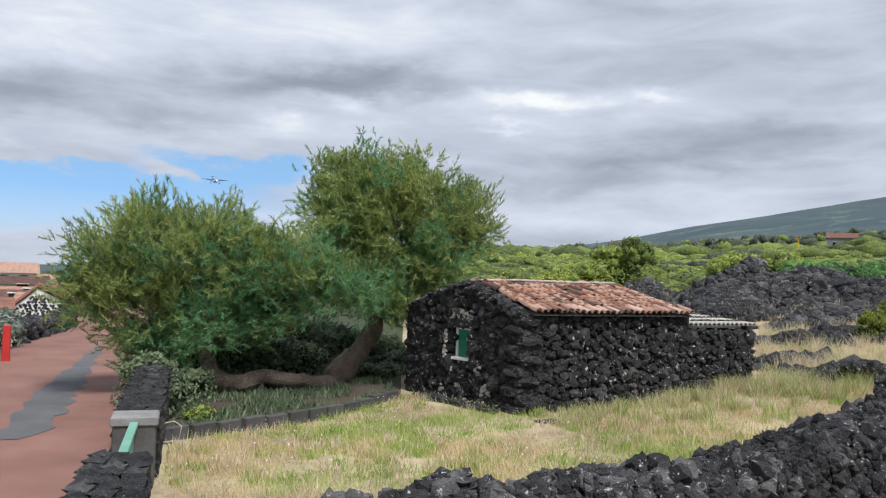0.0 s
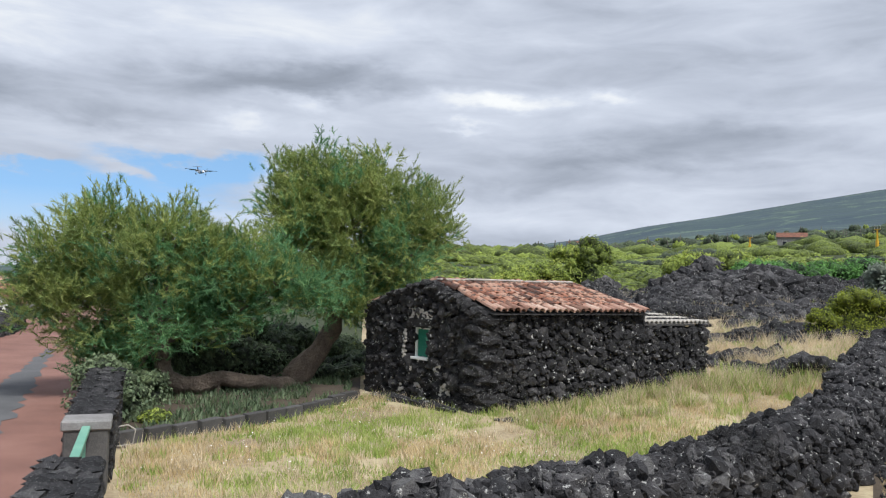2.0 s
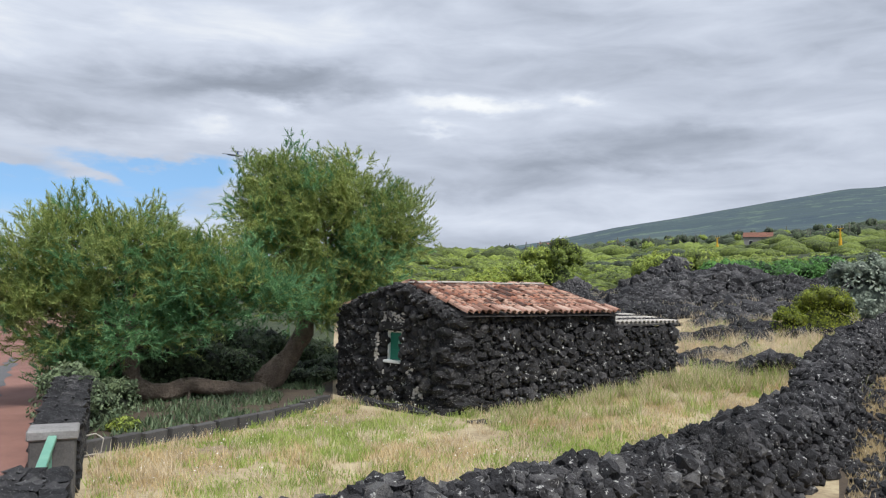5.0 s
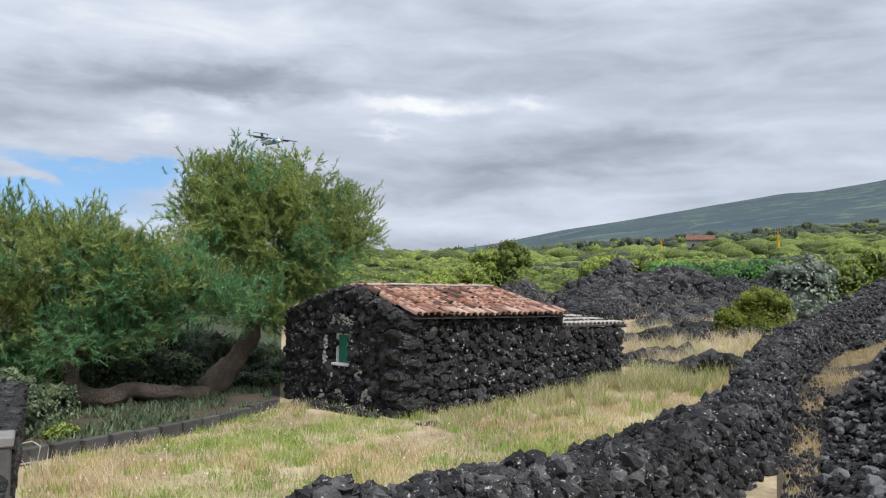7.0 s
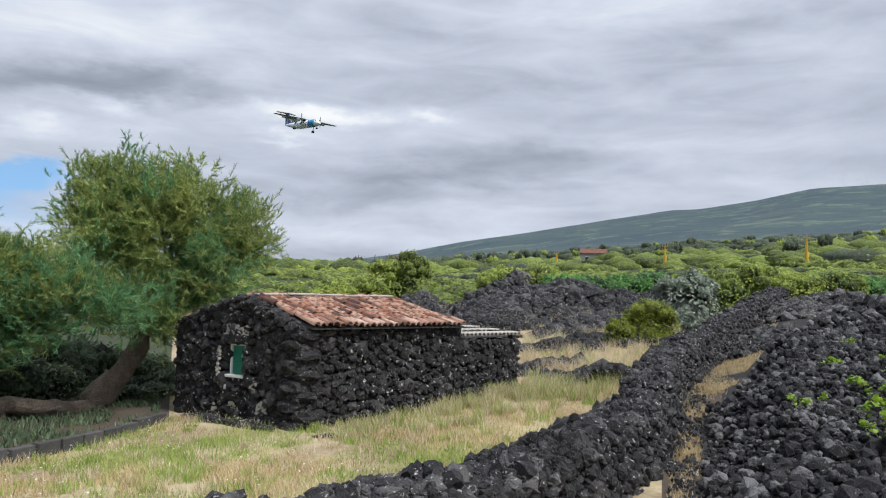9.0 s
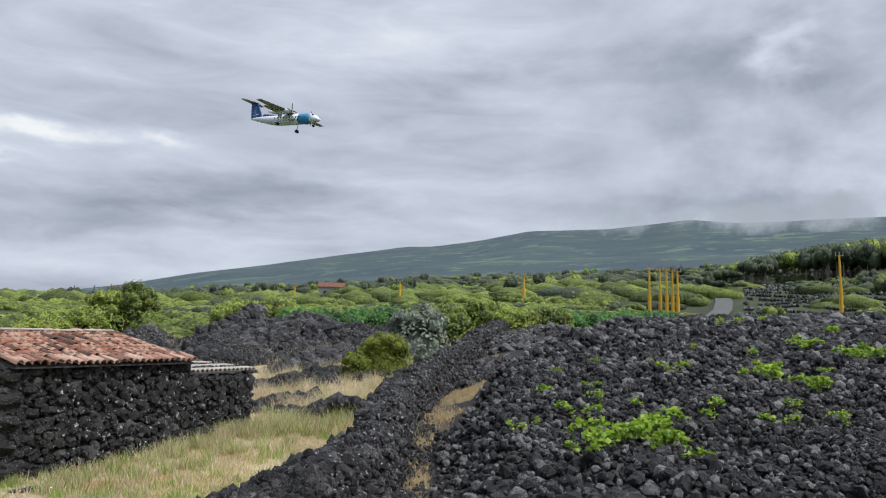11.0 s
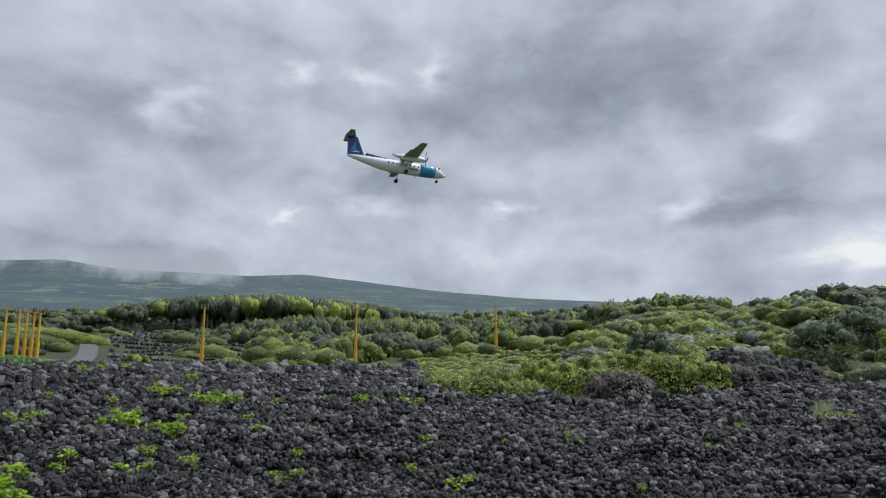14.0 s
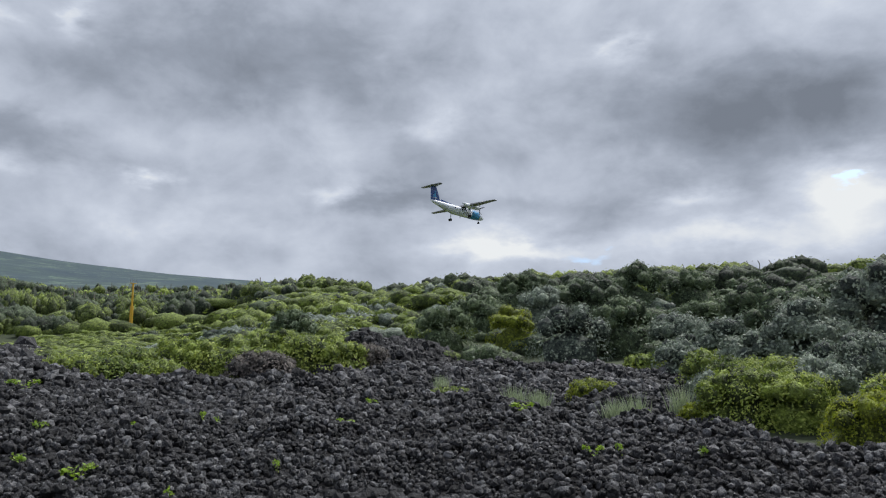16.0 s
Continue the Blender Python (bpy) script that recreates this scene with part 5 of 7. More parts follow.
def tamarisk_crown(lobes, seed, mats, cool, per=225):
    """Feathery sprays: each a twig that bends up and out, hung with fine needles."""
    rng = np.random.default_rng(seed)
    V, F, Tn = [], [], 0
    tw = []
    blades = 28
    allp, alld, allw, alll, mi = [], [], [], [], []
    for li, (cx, cy, cz, r) in enumerate(lobes):
        r = r * 0.88
        tufts = int(24 * r * r) + 9
        td = rng.normal(size=(tufts, 3))
        td /= np.linalg.norm(td, axis=1)[:, None]
        tr = r * rng.uniform(0.45, 1.0, tufts)
        k = rng.integers(0, tufts, int(per * 3.2 * r * r) + 40)
        n = len(k)
        d = td[k] + rng.normal(size=(n, 3)) * 0.45
        d /= np.linalg.norm(d, axis=1)[:, None]
        p = np.array([cx, cy, cz]) + td[k] * tr[k][:, None] * np.array([1, 1.25, 0.95]) + rng.normal(size=(n, 3)) * 0.22
        p[:, 2] = np.maximum(p[:, 2], 0.1)
        grow = d * 0.95 + np.array([0, 0, 0.6]) + rng.normal(size=(n, 3)) * 0.30
        grow /= np.linalg.norm(grow, axis=1)[:, None]
        ln = rng.uniform(0.18, 0.48, n) * (0.7 + 0.3 * min(r, 1.2))
        for b in range(blades):
            u = (b + rng.uniform(0, 1, n)) / blades
            q = p + grow * (ln * u)[:, None] + np.array([0, 0, -0.10]) * (u * u * ln)[:, None]
            bd = grow + rng.normal(size=(n, 3)) * 0.5
            bd /= np.linalg.norm(bd, axis=1)[:, None]
            allp.append(q)
            alld.append(bd)
            alll.append(rng.uniform(0.09, 0.20, n) * (1.15 - 0.5 * u))
            allw.append(rng.uniform(0.0055, 0.0105, n))
            mi.append(((k * 13 + li) % 7 < (5 if li in cool else 1)).astype(int))
    p, d, l, w, mi = np.concatenate(allp), np.concatenate(alld), np.concatenate(alll), np.concatenate(allw), np.concatenate(mi)
    s = np.cross(d, rng.normal(size=d.shape))
    s /= np.linalg.norm(s, axis=1)[:, None] + 1e-9
    V = np.stack([p - s * w[:, None], p + s * w[:, None], p + d * l[:, None]], 1).reshape(-1, 3)
    F = np.arange(len(V)).reshape(-1, 3)
    return quick_mesh("crown", V, [(F[mi == 0], 0), (F[mi == 1], 1)], mats)


def limb_set(tree, root, lobes, seed, r0=0.07):
    """Forking limbs from a root point towards the lobes."""
    rnd = random.Random(seed)
    root = Vector(root)
    for c in lobes:
        e = Vector(c[:3]) + Vector((0, 0, c[3] * 0.4))
        m = root.lerp(e, 0.5) + Vector((rnd.uniform(-0.25, 0.25), rnd.uniform(-0.25, 0.25), -0.2))
        bm = bmesh.new()
        tube(bm, [root, root.lerp(m, 0.5) + Vector((rnd.uniform(-0.1, 0.1), 0, 0)), m, m.lerp(e, 0.55) + Vector((rnd.uniform(-0.15, 0.15), 0.1, 0.05)), e], [r0, r0 * 0.8, r0 * 0.6, r0 * 0.38, 0.012], 6)
        for _ in range(4):
            f = m.lerp(e, rnd.uniform(0.2, 0.9))
            g = f + Vector((rnd.uniform(-1, 1), rnd.uniform(-1, 1), rnd.uniform(0.1, 1.0))) * c[3] * 0.75
            tube(bm, [f, f.lerp(g, 0.5) + Vector((0, 0, 0.06)), g], [0.022, 0.014, 0.005], 5)
        part("limb", bm, M["bark"], tree)


def gnarl(bm):
    """Knots and furrows on a trunk."""
    bmesh.ops.subdivide_edges(bm, edges=bm.edges[:], cuts=2, use_grid_fill=True)
    for v in bm.verts:
        v.co += noise.noise_vector(v.co * 3.1) * 0.07 + noise.noise_vector(v.co * 9.0) * 0.03


def build_trees():
    t = thing("tamarisk_tree", "tall feathery green tamarisk tree leaning beside the stone hut", "tree")
    bm = bmesh.new()
    tube(bm, [(-3.0, 20.1, -0.15), (-2.75, 20.12, 0.1), (-2.4, 20.16, 0.5), (-2.05, 20.2, 0.9), (-1.75, 20.23, 1.5), (-1.6, 20.25, 2.2), (-1.35, 20.3, 3.1)], [0.46, 0.38, 0.32, 0.28, 0.25, 0.2, 0.12], 12)
    gnarl(bm)
    part("trunk", bm, M["bark"], t, "leaning grey-brown trunk", smooth=True)
    limb_set(t, (-1.62, 20.25, 2.0), LOBES_TALL[:12], 2)
    part("crown", tamarisk_crown(LOBES_TALL, 7, [M["tamarisk"], M["tamarisk_dark"]], (6, 8)), None, t)
    t = thing("tamarisk_tree", "broad low feathery tamarisk tree with a crooked creeping trunk", "tree")
    bm = bmesh.new()
    tube(bm, [(-2.7, 19.6, 0.0), (-3.05, 19.0, 0.14), (-3.5, 18.65, 0.22), (-4.1, 18.3, 0.36), (-4.55, 18.1, 0.24), (-4.95, 17.93, 0.24), (-5.28, 17.83, 0.42), (-5.42, 17.8, 0.9), (-5.3, 17.78, 1.35), (-5.45, 17.7, 2.0)], [0.24, 0.2, 0.17, 0.18, 0.19, 0.2, 0.21, 0.17, 0.13, 0.09], 12)
    gnarl(bm)
    part("trunk", bm, M["bark"], t, "crooked trunk creeping over the ground", smooth=True)
    limb_set(t, (-5.38, 17.78, 1.2), LOBES_LOW, 3)
    for x, y in ((-5.0, 17.9), (-4.6, 18.05), (-4.2, 18.2)):
        part("root", tube(bmesh.new(), [(x, y, -0.1), (x + 0.03, y, 0.12), (x, y, 0.3)], [0.06, 0.05, 0.06], 7), M["bark"], t)
    part("crown", tamarisk_crown(LOBES_LOW, 9, [M["tamarisk"], M["tamarisk_dark"]], (5, 8, 9, 10, 11, 12, 14)), None, t)


build_trees()


# ---- grass ----
def blades(name, x, y, h, w, mat, label, rng, lean=0.5, cat="grass"):
    z = land(x, y) - 0.02
    n = len(x)
    a = rng.uniform(0, math.tau, n)
    dx, dy = np.cos(a) * lean * h * rng.uniform(0, 1, n), np.sin(a) * lean * h * rng.uniform(0, 1, n)
    b = rng.uniform(0, math.tau, n)
    sx, sy = np.cos(b) * w, np.sin(b) * w
    V = np.stack([np.stack([x - sx, y - sy, z], 1), np.stack([x + sx, y + sy, z], 1), np.stack([x + dx, y + dy, z + h], 1)], 1).reshape(-1, 3)
    return tagged(new(name, quick_mesh(name, V, [(np.arange(len(V)).reshape(-1, 3), 0)], [M[mat]])), label, cat, kind="stuff")


def lot_points(rng, n):
    """Points in the fenced lot round the hut and in the narrow lane behind the wall."""
    az = rng.uniform(-44, 19.2, n * 3)
    d = np.sqrt(rng.uniform(6.5 ** 2, 34 ** 2, n * 3))
    waz = [-42, -39, -36, -33.4, -31.5, -30.6, -29.3, -27, -24, -20, -16, -9, 3, 16.5, 25]
    wd = [46, 38, 31, 25, 20.5, 17, 14.5, 12.4, 10.9, 9.5, 8.7, 7.8, 7.0, 6.5, 6.6]
    inner = np.interp(az, waz, wd) + 0.35
    outer = np.interp(az, [-44, -30, -22.4, -22.3, -18, -6, 2.6, 3.4, 10, 19.5], [30, 33, 30, 20.3, 19, 16.2, 18.3, 17.2, 15.2, 13.6])
    x, y = -d * np.sin(np.radians(az)), d * np.cos(np.radians(az))
    ditch = (az < -32.9) & (az > lava_left(d) + 0.3) & (d < np.interp(az, waz, wd) - 1.2) & (d > 9) & (noise2(x, y, 0.9, 31) > -0.12)
    ok = ((d > inner) & (d < outer)) | ditch
    return x[ok], y[ok], ditch[ok]


def build_grass():
    rng = np.random.default_rng(41)
    x, y, ditch = lot_points(rng, 210000)
    n1 = noise2(x, y, 0.45, 1) + 0.5 * noise2(x, y, 1.3, 2)
    dry = (n1 < -0.05 + rng.normal(0, 0.2, len(x))) | ditch | (y > 19.5) | (x > 5.0 + rng.normal(0, 1.2, len(x)))
    bare = noise2(x, y, 0.8, 6) > 0.30 + rng.normal(0, 0.1, len(x))
    for sel, mat, lab, hh in ((dry & ~bare, "drygrass", "short dry straw-coloured grass", 0.085), (~dry & ~bare, "greengrass", "short yellow-green grass", 0.085)):
        a, b = x[sel], y[sel]
        h = hh * rng.lognormal(0, 0.4, len(a)) * (0.75 + 0.8 * np.clip(noise2(a, b, 0.7, 3), 0, 1))
        blades("grass", a, b, h, rng.uniform(0.006, 0.013, len(a)), mat, lab, rng, 0.8)
    # small fresh and pale clumps scattered over the lot
    cx, cy, cd = lot_points(rng, 1200)
    cx, cy = cx[~cd], cy[~cd]
    for sel, mat, lab, hh in ((slice(0, 420), "greengrass", "fresh green grass clumps", 0.19), (slice(420, 760), "straw", "pale straw clumps", 0.2)):
        px = np.repeat(cx[sel], 45) + rng.normal(0, 0.09, len(cx[sel]) * 45)
        py = np.repeat(cy[sel], 45) + rng.normal(0, 0.09, len(px))
        blades("grass_clumps", px, py, hh * rng.uniform(0.4, 1.2, len(px)), rng.uniform(0.006, 0.012, len(px)), mat, lab, rng, 0.9)
    # weeds in the shade of the trees
    az, d = rng.uniform(3.4, 20.5, 16000), rng.uniform(13.5, 24, 16000)
    k = d > np.interp(az, [3.3, 10, 19.6, 24], [18.1, 15.8, 13.8, 15.2])
    az, d = az[k], d[k]
    px, py = -d * np.sin(np.radians(az)), d * np.cos(np.radians(az))
    k = noise2(px, py, 0.9, 17) > -0.15
    px, py = px[k], py[k]
    blades("weeds", px, py, rng.uniform(0.05, 0.22, len(px)), rng.uniform(0.012, 0.03, len(px)), "darkshrub", "dark low weeds in the shade of the trees", rng, 1.0, "weeds")
    # tall tufts before the hut wall and on the near lot
    C, u = np.array([1.56, 15.92]), np.array([0.907, 0.421])
    out = np.array([0.421, -0.907])
    X, Y, H = [], [], []
    for k in range(120):
        s, o = rng.uniform(0.2, 7.6), rng.uniform(0.15, 1.1) if k < 85 else rng.uniform(1.1, 2.4)
        c = C + u * s + out * o
        m = 60
        X.append(c[0] + rng.normal(0, 0.065, m))
        Y.append(c[1] + rng.normal(0, 0.065, m))
        H.append(rng.uniform(0.2, 0.5, m) * (0.55 + 0.08 * s))
    for k in range(75):
        az, d = rng.uniform(3, 14), rng.uniform(7.6, 9.6)
        cx, cy = pol(az, d)
        X.append(cx + rng.normal(0, 0.09, 50))
        Y.append(cy + rng.normal(0, 0.09, 50))
        H.append(rng.uniform(0.15, 0.42, 50))
    for k in range(520):
        az, d = rng.uniform(-33.5, -16), rng.uniform(19.0, 46)
        if az > -22.3 and d < 30:
            continue
        if d < np.interp(az, [-31, -27.9, -24.8, -22], [17.5, 14, 12, 10.4]) + 0.6:
            continue
        cx, cy = pol(az, d)
        X.append(cx + rng.normal(0, 0.11, 55))
        Y.append(cy + rng.normal(0, 0.11, 55))
        H.append(rng.uniform(0.25, 0.55, 55))
    x, y, h = np.concatenate(X), np.concatenate(Y), np.concatenate(H)
    mix = np.repeat(rng.uniform(0, 1, len(x) // 5 + 1), 5)[: len(x)] < np.where((np.hypot(x, y) > 15) & (y < 20), 0.42, 0.12)
    blades("tall_grass", x[~mix], y[~mix], h[~mix], rng.uniform(0.006, 0.012, (~mix).sum()), "straw", "tall dry golden grass tufts", rng, 0.95)
    blades("tall_grass", x[mix], y[mix], h[mix], rng.uniform(0.006, 0.012, mix.sum()), "greengrass", "tall yellow-green grass tufts", rng, 0.95)
    # pale flower heads
    x, y, di = lot_points(rng, 2600)
    k = (np.degrees(np.arctan2(-x, y)) > -14) & ~di & (noise2(x, y, 0.6, 12) > -0.1)
    x, y = x[k][:900], y[k][:900]
    p = np.stack([x, y, land(x, y) + rng.uniform(0.10, 0.24, len(x))], 1)
    nr = np.tile([0, 0, 1.0], (len(x), 1)) + rng.normal(0, 0.25, (len(x), 3))
    nr /= np.linalg.norm(nr, axis=1)[:, None]
    V, F = leaf_quads(rng, p, nr, rng.uniform(0.018, 0.036, len(x)), 1.0)
    tagged(new("flowers", quick_mesh("flowers", V, [(F, 0)], [M["white"]])), "small white wild flower heads in the grass", "flowers", kind="stuff")


build_grass()


# ---- loose rubble and stone piles behind the hut ----
def stone_pile(az, d, rx, ry, h, n, seed, size=0.3, turn=0.0):
    rng = np.random.default_rng(seed)
    x0, y0 = pol(az, d)
    a, r = rng.uniform(0, math.tau, n), np.sqrt(rng.uniform(0, 1, n))
    px, py = np.cos(a) * r * rx, np.sin(a) * r * ry
    t = radians(turn)
    x, y = x0 + px * math.cos(t) - py * math.sin(t), y0 + px * math.sin(t) + py * math.cos(t)
    top = h * np.clip(1 - r ** 2, 0, 1) * (0.8 + 0.5 * noise2(x, y, 0.5, seed))
    z = land(x, y) + top
    s = size * rng.lognormal(0, 0.35, (n, 1)) * rng.uniform(0.8, 1.2, (n, 3))
    me = heap("stone_pile", PEBBLES, np.stack([x, y, z], 1), s, M["basalt"], rng)
    tagged(new("stone_pile", me), "heap of black lava stones with dry weeds", "stone pile", kind="stuff")


for q in ((-24.5, 41, 6.5, 3.2, 1.5, 2600, 1, 0.34, 20), (-28.8, 41, 3.6, 2.4, 1.2, 1100, 2, 0.32, 0), (-20.5, 38, 4.0, 2.0, 0.7, 900, 3, 0.32, 10), (-15.0, 46, 1.7, 1.2, 1.0, 300, 4, 0.36, 0), (-32.0, 43, 3.2, 2.2, 0.9, 900, 5, 0.32, 0), (-26.0, 29.0, 2.4, 0.8, 0.35, 300, 6, 0.24, 12), (-24.3, 24.0, 1.6, 0.6, 0.22, 150, 7, 0.22, 10), (-19, 33.0, 4.2, 1.0, 0.5, 600, 8, 0.26, 14), (-27.6, 33.5, 3.6, 1.0, 0.6, 600, 9, 0.28, 16), (-22.8, 46.0, 5, 1.6, 1.6, 900, 10, 0.36, 12), (-103.5, 46, 4.2, 2.2, 1.7, 1100, 11, 0.36, -60), (-100.6, 49, 2.6, 2.0, 2.0, 500, 12, 0.36, -60), (-87.6, 43.5, 1.5, 1.2, 0.8, 260, 13, 0.34, 0), (-78, 58, 5, 1.6, 0.5, 700, 14, 0.4, 10), (-37.4, 30, 2.0, 2.6, 0.35, 700, 15, 0.22, -30), (-39.5, 36, 3.4, 2.2, 0.5, 800, 16, 0.28, -30), (-43.0, 40, 2.6, 2.0, 0.5, 600, 17, 0.3, -30), (-26.4, 13.2, 1.6, 0.5, 0.2, 260, 18, 0.14, 50), (-29.6, 17.6, 1.8, 0.5, 0.2, 260, 19, 0.15, 55)):
    stone_pile(*q)


def build_rubble():
    """Loose black stones in drifts between patches of dry grass."""
    rng = np.random.default_rng(77)
    az, d = rng.uniform(-33.0, -14.5, 15000), rng.uniform(21, 47, 15000)
    x, y = -d * np.sin(np.radians(az)), d * np.cos(np.radians(az))
    drift = noise2(x, y, 0.16, 3) + 0.55 * noise2(x, y, 0.45, 8) + np.interp(d, [21, 26, 31, 36, 47], [-0.45, -0.2, -0.12, 0.12, 0.22])
    k = (drift > 0.06 + rng.normal(0, 0.08, len(x))) & ~((az > -22.6) & (d < 26))
    x, y, d, drift = x[k], y[k], d[k], drift[k]
    size = 0.25 * rng.lognormal(0, 0.4, (len(x), 1)) * rng.uniform(0.75, 1.25, (len(x), 3))
    z = land(x, y) + np.clip(drift, 0, 0.8) * 0.9
    tagged(new("rubble", heap("rubble", PEBBLES, np.stack([x, y, z], 1), size, M["basalt"], rng)), "drifts of loose black lava rubble among dry grass", "rubble", kind="stuff")
    # stones fallen along the foot of the front wall, and on the narrow path
    s = rng.uniform(0, 1, 1500)
    a = np.interp(s, [0, 0.3, 0.6, 1], [-10, -20, -27, -30.5]) + rng.normal(0, 0.5, 1500)
    dd = np.interp(s, [0, 0.3, 0.6, 1], [8.3, 10.1, 12.9, 17.5]) + np.abs(rng.normal(0, 0.28, 1500))
    pa = rng.uniform(-35.3, -32.8, 420)
    pd = rng.uniform(10, 22, 420)
    a, dd = np.concatenate([a, pa]), np.concatenate([dd, pd])
    x, y = -dd * np.sin(np.radians(a)), dd * np.cos(np.radians(a))
    size = 0.085 * rng.lognormal(0, 0.45, (len(x), 1)) * rng.uniform(0.75, 1.25, (len(x), 3))
    tagged(new("rubble", heap("rubble", PEBBLES, np.stack([x, y, land(x, y) + 0.02], 1), size, M["basalt"], rng)), "small black stones fallen along the wall foot and path", "rubble", kind="stuff")


build_rubble()


# ---- vines and weeds on the lava ----
def vine_mesh(seed, leaves=90, arms=3):
    """A low sprawling vine of unit reach: arching canes hung with lobed leaves."""
    rng = np.random.default_rng(seed)
    bm = bmesh.new()
    P, S = [], []
    for a in range(arms):
        t = rng.uniform(0, math.tau) if a else 0.3
        bend, reach = rng.uniform(-1.1, 1.1), rng.uniform(0.7, 1.15)
        lift = rng.uniform(0.25, 0.6)
        q = np.linspace(0, 1, 7)
        ang = t + bend * q
        path = np.stack([np.cumsum(np.cos(ang)) / 7 * reach, np.cumsum(np.sin(ang)) / 7 * reach, 0.12 + lift * np.sin(q * 2.5)], 1)
        tube(bm, [tuple(p) for p in path], [0.028 - 0.003 * k for k in range(7)], 5)
        n = leaves // arms
        f = rng.uniform(0, 1, n) ** 0.8 * 6
        i0 = np.minimum(f.astype(int), 5)
        p = path[i0] + (path[i0 + 1] - path[i0]) * (f - i0)[:, None]
        P.append(p + rng.normal(size=(n, 3)) * np.array([0.085, 0.085, 0.07]) * (1.25 - 0.1 * f)[:, None])
        S.append(rng.uniform(0.09, 0.21, n) * (1.1 - 0.05 * f))
    p, size = np.concatenate(P), np.concatenate(S)
    nr = rng.normal(size=p.shape) * 0.6 + np.array([0, 0, 0.9])
    nr /= np.linalg.norm(nr, axis=1)[:, None]
    V, F = leaf_quads(rng, p, nr, size, 0.95)
    bm.verts.index_update()
    bv = np.array([v.co[:] for v in bm.verts])
    bf4 = np.array([[v.index for v in f.verts] for f in bm.faces if len(f.verts) == 4])
    bm.free()
    return quick_mesh("grape_vine", np.concatenate([V, bv]), [(F, 0), (bf4 + len(V), 1)], [M["vine"], M["bark"]])


# where vines grow: azimuth, distance, reach
VINES_NEAR = [(-42.4, 19.7, 0.36), (-45.7, 17.4, 0.38), (-47.7, 14.1, 0.46), (-49.0, 15.3, 0.45), (-50.6, 15.6, 0.50), (-51.8, 13.9, 0.42), (-52.6, 12.5, 0.30), (-46.1, 12.5, 0.26), (-47.5, 18.8, 0.30), (-50.2, 19.1, 0.28), (-52.4, 22.1, 0.36), (-54.6, 17.5, 0.30), (-55.2, 16.5, 0.26), (-46.7, 22.5, 0.25), (-47.3, 26.0, 0.24), (-42.4, 15.8, 0.16), (-41.2, 14.8, 0.22), (-44.6, 24.5, 0.25), (-50.4, 27.5, 0.25), (-53.8, 30.0, 0.3)]
VINES_MID = [(-56.6, 24.5, 0.32), (-57.4, 29.5, 0.36), (-58.5, 25.5, 0.36), (-59.4, 23.5, 0.55), (-61.0, 30.5, 0.42), (-59.2, 16.7, 0.28), (-60.4, 18.0, 0.30), (-61.7, 21.4, 0.42), (-62.2, 23.5, 0.30), (-63.4, 17.7, 0.30), (-63.9, 28.0, 0.46), (-64.6, 27.5, 0.42), (-66.5, 23.6, 0.26), (-66.8, 21.5, 0.24), (-69.5, 16.4, 0.28), (-70.3, 17.2, 0.20), (-67.9, 28.5, 0.30), (-56.2, 42.0, 0.55), (-59.0, 42.5, 0.55), (-62.9, 39.0, 0.45), (-72.0, 32.0, 0.30), (-75.0, 31.0, 0.42)]
VINES_FAR = [(-71.0, 22.3, 0.20), (-78.2, 28.0, 0.36), (-79.4, 21.8, 0.26), (-78.1, 17.3, 0.28), (-81.8, 14.7, 0.28), (-85.3, 19.1, 0.14), (-90.6, 21.8, 0.16), (-89.5, 21.7, 0.15), (-94.8, 15.5, 0.12), (-87.9, 13.2, 0.12), (-99.4, 21.6, 0.30), (-101.0, 24.8, 0.26), (-114.9, 15.9, 0.24), (-117.3, 16.9, 0.20), (-119.3, 17.1, 0.14), (-124.5, 15.5, 0.12), (-112.3, 22.6, 0.34), (-120.9, 22.5, 0.24)]


def build_vines():
    rng = np.random.default_rng(51)
    kinds = [vine_mesh(1, 80, 1), vine_mesh(2, 120, 2), vine_mesh(3, 100, 2), vine_mesh(4, 330, 4), vine_mesh(5, 260, 3)]
    for i, (az, d, r) in enumerate(VINES_NEAR + VINES_MID + VINES_FAR):
        x, y = pol(az, d)
        z = lava_top(x, y) - 0.02
        ob = new("grape_vine", kinds[3 + i % 2 if r > 0.40 else i % 3])
        ob.matrix_basis = Matrix.Translation((x, y, z)) @ Matrix.Rotation(rng.uniform(0, 6.28), 4, "Z") @ Matrix.Diagonal((r * 1.6, r * 1.6, max(r, 0.25) * 1.5, 1))
        tagged(ob, "fresh light-green grape vine sprawling over black lava", "grape vine", "vines on the lava field")
    # pale weeds
    for az, d, h in ((-111.8, 25.5, 0.7), (-113.4, 25.3, 0.55), (-119.0, 23.0, 0.5), (-120.4, 22.6, 0.75), (-123.4, 23.6, 0.9), (-106.4, 31.9, 0.5)):
        x, y = pol(az, d)
        n = 130
        px, py = x + rng.normal(0, 0.16, n), y + rng.normal(0, 0.16, n)
        blades("weed", px, py, rng.uniform(0.4, 1.15, n) * h * 0.85 + 0.25, rng.uniform(0.012, 0.025, n), "paleweed", "pale grey-green upright weed on black lava", rng, 0.6, "weed")


build_vines()


